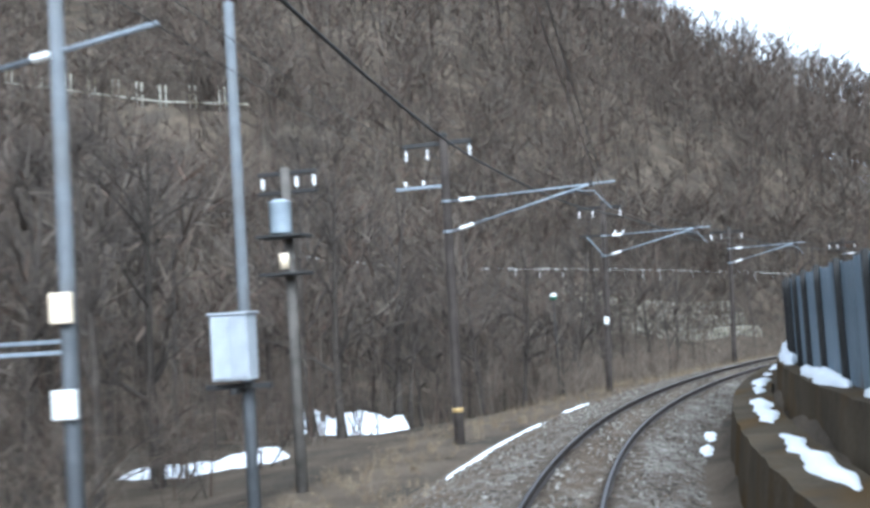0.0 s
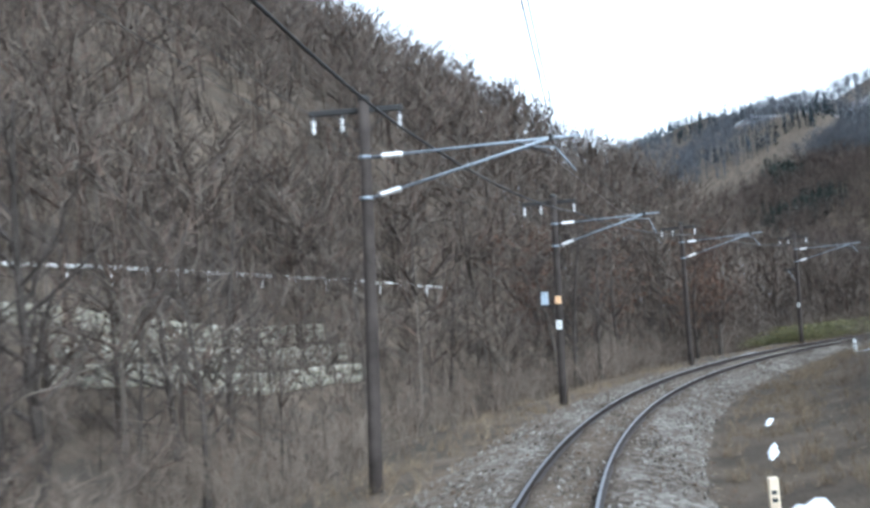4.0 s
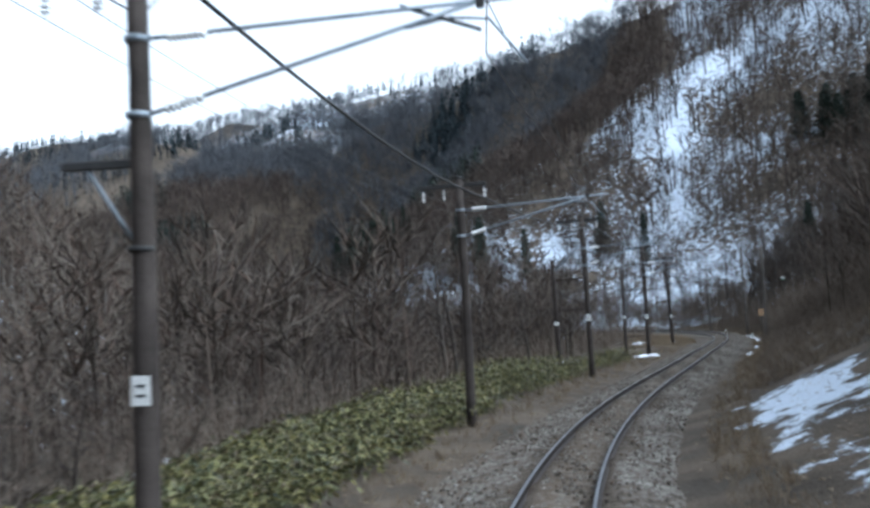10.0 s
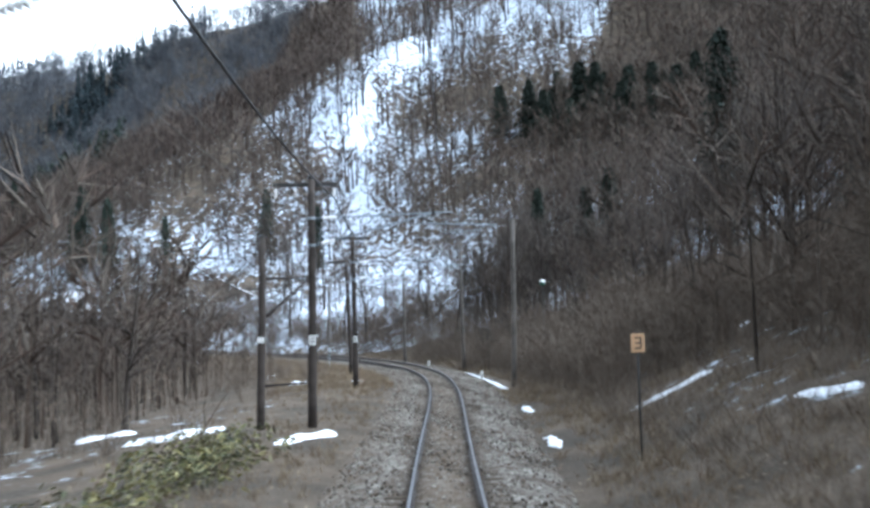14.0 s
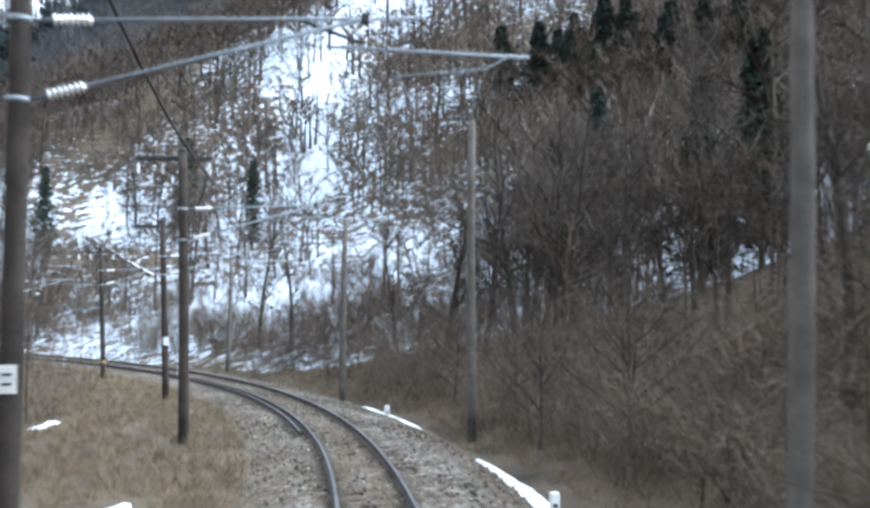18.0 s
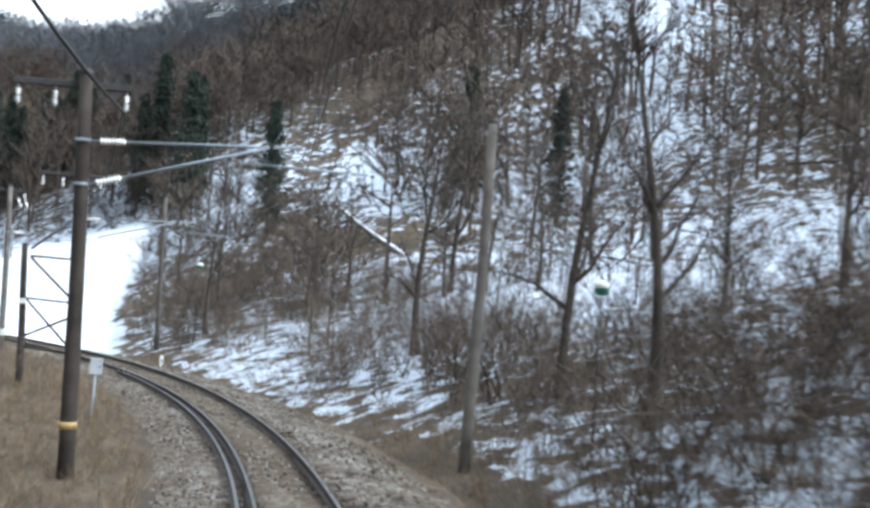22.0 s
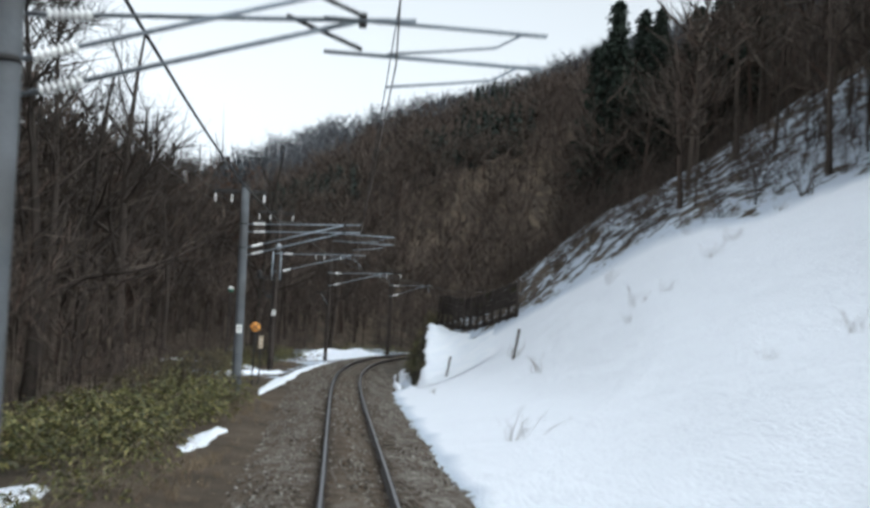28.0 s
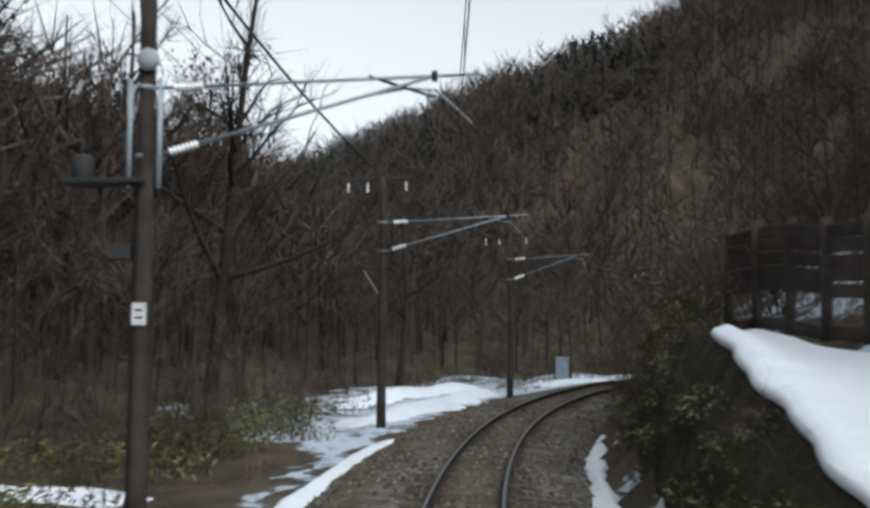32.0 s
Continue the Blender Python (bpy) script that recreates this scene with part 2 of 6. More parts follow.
BUFF = surface("orange_buff_paint", (0.5, 0.3, 0.15), (0.68, 0.43, 0.24), scale=8, rough=0.6, bump=0.03)
LAMP_GREEN = surface("dull_green_paint", (0.02, 0.1, 0.06), (0.04, 0.16, 0.1), scale=8, rough=0.5, bump=0.03)
CREAM = surface("cream_paint", (0.55, 0.45, 0.32), (0.72, 0.6, 0.44), scale=8, rough=0.6, bump=0.03)
CABINET = surface("white_cabinet_paint", (0.26, 0.285, 0.305), (0.38, 0.4, 0.42), scale=3, rough=0.5, bump=0.05)
CABINET_GREY = surface("blue_grey_cabinet_paint", (0.26, 0.31, 0.35), (0.38, 0.43, 0.47), scale=3, rough=0.5, bump=0.05)
BARK = surface("grey_brown_bark", (0.02, 0.017, 0.014), (0.075, 0.063, 0.053), scale=3, fine=9, bump=0.8, vary=0.3)
TWIG = surface("bare_twigs", (0.045, 0.037, 0.031), (0.12, 0.1, 0.084), scale=1.5, bump=0, vary=0.3)
RUST_LEAF = surface("withered_leaves", (0.055, 0.031, 0.021), (0.115, 0.067, 0.042), scale=2, bump=0, vary=0.25)
CEDAR = surface("cedar_foliage", (0.012, 0.017, 0.014), (0.033, 0.042, 0.032), scale=1.2, bump=0, vary=0.3)
FAR_TWIG = island_surface("far_woods", [(0.03, 0.024, 0.019), (0.066, 0.054, 0.043), (0.118, 0.1, 0.082), (0.08, 0.054, 0.04), (0.052, 0.046, 0.04)])
FAR_CEDAR = island_surface("far_conifers", [(0.011, 0.015, 0.013), (0.018, 0.024, 0.021), (0.028, 0.036, 0.03), (0.024, 0.024, 0.019)])
# conifer green shifted to blue, which paints in the haze of distance
HAZED_CEDAR = island_surface("distant_conifers", [(0.012, 0.018, 0.021), (0.019, 0.027, 0.031), (0.027, 0.036, 0.041), (0.024, 0.027, 0.028)])
# twig greys turned blue: the haze of distance put into their colour
HAZED_TWIG = island_surface("distant_woods", [(0.036, 0.039, 0.045), (0.06, 0.065, 0.073), (0.09, 0.096, 0.105), (0.066, 0.06, 0.059)])
# dark brown woods, with the shade among their twigs put into the colour
DARK_TWIG = island_surface("dark_shaded_woods", [(0.022, 0.018, 0.015), (0.05, 0.04, 0.033), (0.1, 0.081, 0.067), (0.066, 0.044, 0.034)])
DARK_BARK = surface("dark_shaded_bark", (0.016, 0.013, 0.011), (0.052, 0.042, 0.035), scale=3, fine=9, bump=0.8, vary=0.3)
BRUSH = island_surface("brown_brush", [(0.06, 0.048, 0.037), (0.12, 0.098, 0.077), (0.2, 0.165, 0.13), (0.105, 0.074, 0.053), (0.155, 0.134, 0.11)])
SASA = island_surface("bamboo_grass", [(0.016, 0.022, 0.007), (0.045, 0.052, 0.015), (0.08, 0.084, 0.026), (0.22, 0.19, 0.065), (0.15, 0.145, 0.045), (0.05, 0.042, 0.02), (0.1, 0.07, 0.034)], 0.6)
DRY = island_surface("dry_grass", [(0.09, 0.066, 0.042), (0.17, 0.13, 0.085), (0.25, 0.2, 0.135), (0.12, 0.075, 0.05)])


# ---- making meshes ----
def solid(name, verts, faces, mats, smooth=False):
    me = bpy.data.meshes.new(name)
    verts = np.asarray(verts, np.float32).reshape(-1, 3)
    if isinstance(faces, np.ndarray):
        k = faces.shape[1]
        me.vertices.add(len(verts))
        me.vertices.foreach_set("co", verts.ravel())
        me.loops.add(faces.size)
        me.loops.foreach_set("vertex_index", faces.astype(np.int32).ravel())
        me.polygons.add(len(faces))
        me.polygons.foreach_set("loop_start", np.arange(0, faces.size, k, dtype=np.int32))
        me.update(calc_edges=True)
    else:
        me.from_pydata(verts.tolist(), [], faces)
    for m in mats if isinstance(mats, (list, tuple)) else [mats]:
        me.materials.append(m)
    if smooth:
        me.polygons.foreach_set("use_smooth", np.ones(len(me.polygons), bool))
    return me


def part(name, me, parent, label=""):
    ob = new(name, me)
    ob.parent = parent
    return tagged(ob, label) if label else ob


def from_bm(name, bm, mat, smooth=False):
    me = bpy.data.meshes.new(name)
    bmesh.ops.recalc_face_normals(bm, faces=bm.faces)
    bm.to_mesh(me)
    bm.free()
    me.materials.append(mat)
    if smooth:
        me.polygons.foreach_set("use_smooth", np.ones(len(me.polygons), bool))
    return me


def box_me(name, size, mat, bevel=0.01, at=(0, 0, 0), turn=None):
    bm = bmesh.new()
    bmesh.ops.create_cube(bm, size=1, matrix=Matrix.Translation(at) @ (turn or Matrix()) @ Matrix.Diagonal((*size, 1)))
    if bevel:
        bmesh.ops.bevel(bm, geom=bm.edges[:], offset=bevel, segments=1, affect="EDGES")
    return from_bm(name, bm, mat)


def tube_arrays(points, radii, sides=6):
    """Verts and quads of a tube along points."""
    p = np.asarray(points, float)
    d = np.gradient(p, axis=0)
    d /= np.linalg.norm(d, axis=1)[:, None] + 1e-9
    ref = np.where(np.abs(d[:, 2:3]) > 0.9, [[1.0, 0, 0]], [[0, 0, 1.0]])
    a = np.cross(d, ref)
    a /= np.linalg.norm(a, axis=1)[:, None] + 1e-9
    b = np.cross(d, a)
    ang = np.arange(sides) * 2 * np.pi / sides
    r = np.broadcast_to(np.asarray(radii, float), (len(p),))
    v = p[:, None] + r[:, None, None] * (np.cos(ang)[None, :, None] * a[:, None] + np.sin(ang)[None, :, None] * b[:, None])
    f = []
    for i in range(len(p) - 1):
        for j in range(sides):
            k = (j + 1) % sides
            f.append((i * sides + j, i * sides + k, (i + 1) * sides + k, (i + 1) * sides + j))
    return v.reshape(-1, 3), f


def tube_me(name, points, radii, mat, sides=8, caps=True):
    v, f = tube_arrays(points, radii, sides)
    if caps:
        n = len(v)
        f = f + [tuple(range(sides))[::-1], tuple(range(n - sides, n))]
    return solid(name, v, f, mat, smooth=sides > 5)


def lathe_me(name, profile, mat, sides=10, turn=None):
    """A turned body from (radius, height) pairs."""
    v, f = [], []
    for r, h in profile:
        for j in range(sides):
            a = 2 * math.pi * j / sides
            p = Vector((r * math.cos(a), r * math.sin(a), h))
            v.append(turn @ p if turn else p)
    for i in range(len(profile) - 1):
        for j in range(sides):
            k = (j + 1) % sides
            f.append((i * sides + j, i * sides + k, (i + 1) * sides + k, (i + 1) * sides + j))
    f += [tuple(range(sides))[::-1], tuple(range(len(v) - sides, len(v)))]
    return solid(name, v, f, mat, smooth=True)


class Heap:
    """Gathers many small pieces into one mesh."""

    def __init__(self):
        self.v, self.t, self.n = [], [], 0

    def add(self, v, t):
        self.v.append(np.asarray(v, np.float32))
        self.t.append(np.asarray(t, np.int32) + self.n)
        self.n += len(v)

    def mesh(self, name, mats):
        return solid(name, np.concatenate(self.v), np.concatenate(self.t), mats)


# ---- the lie of the land ----
LINE_XY = LINE_XYZ[::4, :2]
NEAR_T = LINE_T[::4]
STEPS = np.array([0.0, 3.0, 4.2, 6.0, 12.0, 25.0, 50.0, 100.0, 200.0, 4000.0])
# heights over the rails at those distances, by seconds along the line
RIGHT_T = [-2, 0.4, 0.6, 4.2, 4.6, 9, 10.5, 12, 14, 17, 19, 21, 25, 26.5, 29, 30.0, 31.6, 32.3, 32.6, 33.1, 33.6, 34.6, 42]
RIGHT_H = [[-0.7, -0.4, 0.32, 1.4, 4, 8, 14, 16, 16, 16],
           [-0.7, -0.4, 1.45, 1.4, 4, 8, 14, 16, 16, 16],
           [-0.7, -0.5, 1.45, 1.5, 4, 8, 14, 16, 16, 16],
           [-0.7, -0.5, 1.45, 1.5, 4, 7, 12, 16, 16, 16],
           [-0.7, -0.6, -0.36, 0, 2, 5, 9, 15, 18, 18],
           [-0.7, -0.5, -0.34, -0.1, 1.5, 5, 10, 16, 20, 20],
           [-0.7, -0.3, 0.02, 0.5, 2.5, 8, 18, 35, 45, 45],
           [-0.7, -0.2, 0.2, 0.8, 3, 9, 22, 45, 60, 60],
           [-0.7, -0.2, 0.4, 1.3, 4, 11, 26, 55, 80, 80],
           [-0.7, -0.4, 0.0, 0.6, 3, 12, 30, 65, 95, 95],
           [-0.7, -0.5, -0.4, -0.2, 2.5, 9, 26, 70, 105, 105],
           [-0.7, -0.6, -0.4, 0, 2.2, 7, 18, 55, 100, 100],
           [-0.7, -0.6, -0.2, 0.5, 2.4, 6.5, 14, 45, 95, 95],
           [-0.7, -0.4, 0.1, 0.7, 2.6, 6.5, 14, 45, 90, 90],
           [-0.7, -0.1, 0.2, 0.8, 3.2, 9, 20, 52, 90, 90],
           [-0.7, 0.0, 0.3, 0.9, 3.8, 11, 28, 66, 95, 95],
           [-0.7, 0.0, 0.4, 1.0, 6.5, 16, 32, 64, 92, 92],
           [-0.7, -0.1, 0.3, 1.3, 7.5, 18, 33, 64, 92, 92],
           [-0.7, -0.3, 0.4, 1.7, 8, 18, 33, 62, 92, 92],
           [-0.7, -0.4, 1.5, 2.4, 8.5, 18, 33, 62, 90, 90],
           [-0.7, -0.4, 2.5, 2.8, 8.5, 18, 33, 60, 88, 88],
           [-0.7, -0.4, 2.5, 3.2, 8, 17, 32, 60, 88, 88],
           [-0.7, -0.4, 2.5, 3.2, 8, 17, 32, 60, 88, 88]]
LEFT_T = [-2, 3, 5, 9, 11, 14, 17, 20, 24, 28, 30, 34, 38, 40, 42]
LEFT_H = [[-0.7, -0.4, -0.44, -0.5, -0.8, -1.5, 3, 14, 45, 45],
           [-0.7, -0.4, -0.44, -0.5, -1, -1.0, 4, 16, 45, 45],
           [-0.7, -0.4, -0.56, -0.8, -2.4, -2.5, 2, 12, 40, 40],
           [-0.7, -0.4, -0.52, -0.7, -2.4, -3.5, -1, 4, 25, 25],
           [-0.7, -0.3, -0.34, -0.4, -1.6, -4, -5, -3, 5, 5],
           [-0.7, -0.2, -0.12, 0.0, -0.8, -3, -6, -6, -2, -2],
           [-0.7, -0.3, -0.3, -0.3, -0.8, -2.5, -6, -7, -4, -4],
           [-0.7, -0.4, -0.4, -0.4, -0.9, -3.5, -7, -8, -5, -5],
           [-0.7, -0.4, -0.48, -0.6, -2, -5, -8, -8, 0, 0],
           [-0.7, -0.3, -0.34, -0.4, -1.5, -4, -6, -2, 12, 12],
           [-0.7, -0.3, -0.3, -0.3, -0.8, -1.5, 1, 10, 20, 20],
           [-0.7, -0.4, -0.44, -0.5, -0.3, 3.5, 12, 22, 28, 28],
           [-0.7, -0.4, -0.44, -0.5, -0.5, 3.0, 12, 22, 28, 28],
           [-0.7, -0.4, -0.44, -0.5, -0.8, 0.5, 6, 14, 22, 22],
           [-0.7, -0.4, -0.44, -0.5, -0.8, 0.5, 6, 14, 22, 22]]
# crest lines of the hills and road benches round about: x, y, height; fall to either side, roughness
RIDGES = [([(-260, 60, 95), (-100, 150, 78), (0, 172, 65), (60, 186, 42), (84, 192, 34), (106, 194, 23), (130, 196, 12), (150, 196, 2)], 0.76, 3.0),
          ([(60, 700, 50), (237, 640, 53), (370, 608, 88), (425, 598, 122), (520, 590, 135), (653, 460, 172), (720, 340, 184), (760, 150, 180), (700, -100, 140)], 0.43, 3.0),
          ([(335, 325, 63), (348, 385, 74), (400, 466, 103), (425, 540, 113)], 0.5, 3.0),
          ([(420, 400, 100), (520, 420, 114)], 0.51, 3.0),
          ([(-44, 50, 9), (-14, 71, 8.5), (12, 92, 7.9), (24, 99, 7.1), (40, 108, 5.2)], 0.42, 0.4),
          ([(-70, 84, 27), (-44, 89, 26), (-20, 94, 23), (-8, 97, 20)], 1.25, 0.4),
          ([(270, -60, 70), (325, 40, 92), (350, 130, 104), (352, 220, 89), (330, 330, 60)], 0.84, 3.0)]


def fbm(x, y, scale, seed, octaves=4):
    """Smooth noise in about -1..1 from sums of turned waves."""
    rng = np.random.default_rng(seed)
    out = np.zeros_like(x, dtype=float)
    for o in range(octaves):
        k = 2.0**o / scale
        for _ in range(4):
            a, p, q = rng.uniform(0, 2 * np.pi, 3)
            bend = 0.9 * np.sin(k * 0.6 * (x * np.cos(a + 1.3) + y * np.sin(a + 1.3)) + q)
            out += np.sin(k * (x * np.cos(a) + y * np.sin(a)) + p + bend) * 0.5**o * 0.3
    return out


def line_coords(x, y):
    """Seconds along the line, and metres to the right of it, of each place."""
    x, y = np.ravel(x).astype(float), np.ravel(y).astype(float)
    t, u = np.empty(len(x)), np.empty(len(x))
    for i in range(0, len(x), 20000):
        dx, dy = x[i:i + 20000, None] - LINE_XY[:, 0], y[i:i + 20000, None] - LINE_XY[:, 1]
        k = np.argmin(dx * dx + dy * dy, 1)
        r = np.arange(len(k))
        a = np.radians(np.interp(NEAR_T[k], LINE_T, LINE_YAW))
        ex, ey = dx[r, k], dy[r, k]
        ahead, side = -np.sin(a) * ex + np.cos(a) * ey, np.cos(a) * ex + np.sin(a) * ey
        t[i:i + 20000] = NEAR_T[k] + np.clip(ahead, -1.2, 1.2) / SPEED
        u[i:i + 20000] = np.where(np.abs(ahead) > 1.2, np.sign(side) * np.hypot(side, ahead), side)
    return t, u


def profile(t, d, times, heights):
    cols = np.stack([np.interp(t, times, [h[n] for h in heights]) for n in range(len(STEPS))], 1)
    k = np.clip(np.searchsorted(STEPS, d, side="right") - 1, 0, len(STEPS) - 2)
    f = (d - STEPS[k]) / (STEPS[k + 1] - STEPS[k])
    r = np.arange(len(t))
    return cols[r, k] * (1 - f) + cols[r, k + 1] * f


def land(x, y, tu=None):
    """Height of the ground."""
    x, y = np.ravel(x).astype(float), np.ravel(y).astype(float)
    t, u = tu or line_coords(x, y)
    d = np.abs(u)
    z = np.where(u > 0, profile(t, d, RIGHT_T, RIGHT_H), profile(t, d, LEFT_T, LEFT_H))
    z += np.interp(t, LINE_T, LINE_XYZ[:, 2])
    uneven = np.clip((d - 2.5) / 12, 0, 1)
    z += uneven * (0.35 * fbm(x, y, 2.2, 3) + 1.0 * fbm(x, y, 9, 5) * np.clip((d - 6) / 25, 0, 1) + 5 * fbm(x, y, 45, 7) * np.clip((d - 25) / 90, 0, 1))
    for crest, slope, rough in RIDGES:
        best = np.full(len(x), -999.0)
        for (x0, y0, h0), (x1, y1, h1) in zip(crest, crest[1:]):
            w = np.clip(((x - x0) * (x1 - x0) + (y - y0) * (y1 - y0)) / ((x1 - x0) ** 2 + (y1 - y0) ** 2), 0, 1)
            far = np.hypot(x - x0 - w * (x1 - x0), y - y0 - w * (y1 - y0))
            best = np.maximum(best, h0 + w * (h1 - h0) - slope * far)
        best += rough * fbm(x, y, 30, 11) * np.clip((d - 25) / 60, 0, 1)
        keep = np.clip((d - 14) / 25, 0, 1)
        z = z + np.maximum(best - z, 0) * keep
    return z


def bump_of(v, lo, hi, soft):
    return np.clip((v - lo) / soft, 0, 1) * np.clip((hi - v) / soft, 0, 1)


def gully_place(x, y):
    """How far up the snow gully each place lies, 0 to 1, its metres to the right of the middle, and how far the snow reaches there."""
    w = np.clip(((x - 196) * 150 + (y - 140) * 38) / (150**2 + 38**2), 0, 1)
    off = np.hypot(x - 196 - 150 * w, y - 140 - 38 * w + 2.5 * np.sin(w * 9)) * np.sign((x - 196) * 38 - (y - 140) * 150)
    reach = np.where(off > 0, np.interp(w, [0, 0.25, 0.4, 0.55, 0.7, 1], [20, 25, 32, 56, 62, 40]), np.interp(w, [0, 0.3, 0.6, 0.8, 1], [30, 35, 26, 14, 10]))
    return w, off, reach


# the open snow slope: how far it reaches to the right of the line
FAN_T, FAN_U = [26.8, 27.5, 28.5, 29.8, 30.6, 31.5, 32.6, 33.7, 33.75, 42], [0.5, 3.4, 8.0, 14.0, 18.6, 13.0, 7.8, 4.3, 0, 0]


def snow_cover(x, y, t, u):
    """How readily snow lies at each place: about 0 never, 0.5 in patches, 1 all over."""
    s = np.full(len(x), 0.02)
    wide = fbm(x, y, 7, 21)
    fan = np.interp(t, FAN_T, FAN_U)
    cliff = bump_of(t, 19.8, 36, 1.5) * np.clip((u - np.interp(t, [19.8, 21, 22.2, 23.6], [38, 23, 9, 3.2])) / 1.5, 0, 1) * (u < 190)
    s = np.maximum(s, cliff * (np.where((t > 27.5) & (u > 22), 0.42, np.interp(t, [24.5, 26, 27.5], [0.53, 0.52, 0.5])) + 0.06 * wide) * np.clip(1.6 - u / 90, 0.5, 1))
    w, off, reach = gully_place(x, y)
    s = np.maximum(s, np.clip((reach - np.abs(off)) / 8, 0, 1) * np.interp(w, [0, 0.3, 1], [0.49, 0.49, 0.48]) * (1 + 0.2 * wide) * (u > 3))
    s = np.maximum(s, np.exp(-(off / (9 + 4 * w)) ** 2) * (0.53 + 0.12 * wide))
    inner = np.interp(t, [27, 29, 32.4, 32.9, 34], [2.3, 2.0, 2.0, 3.5, 3.8])
    s = np.maximum(s, bump_of(t, 28, 33.8, 0.5) * bump_of(u - fan, -3, 12, 2.0) * (0.52 + 0.08 * wide))
    s = np.maximum(s, np.clip((t - 26.9) / 0.3, 0, 1) * np.clip((u - inner + 0.9) / 1.5, 0, 1) * np.clip((fan + 1.2 * wide + 1.5 - u) / 3.2, 0, 1) * 1.02)
    s = np.maximum(s, bump_of(t, 9.4, 13.2, 0.4) * bump_of(u, 2.7, 7.0, 0.7) * (0.6 + 0.14 * wide))
    s = np.maximum(s, bump_of(t, 13.0, 18.0, 0.5) * bump_of(u, 4.0, 14, 1.5) * 0.40)
    s = np.maximum(s, bump_of(t, 32.4, 34.2, 0.3) * bump_of(u, 1.9, 3.4, 0.4) * 0.6)
    s = np.maximum(s, bump_of(t, 32.2, 42, 0.8) * bump_of(-u, 2.6, np.interp(t, [32.6, 33.1, 33.5, 34.3, 34.9], [12, 9, 4.4, 4.8, 12]), 0.6) * (0.55 + 0.12 * wide))
    s = np.maximum(s, bump_of(t, 13.0, 19.5, 1.0) * bump_of(-u, 5.0, 16, 1.5) * (0.42 + 0.1 * wide))
    s = np.maximum(s, bump_of(t, 10, 27, 2) * bump_of(-u, 25, 70, 8) * 0.40)
    s = np.maximum(s, np.exp(-(((x - 540) / 45) ** 2 + ((y - 480) / 60) ** 2)) * 0.62)
    # thin snow put under the far woods to pale them as haze would
    s = np.maximum(s, bump_of(x, 375, 800, 15) * bump_of(y, 320, 570, 20) * (0.44 + 0.06 * wide))
    s = np.maximum(s, np.exp(-(((x - 602) / 36) ** 2 + ((y - 458) / 30) ** 2)) * 0.66)
    s = np.maximum(s, np.exp(-(((x - 430) / 16) ** 2 + ((y - 386) / 16) ** 2)) * 0.6)
    return s


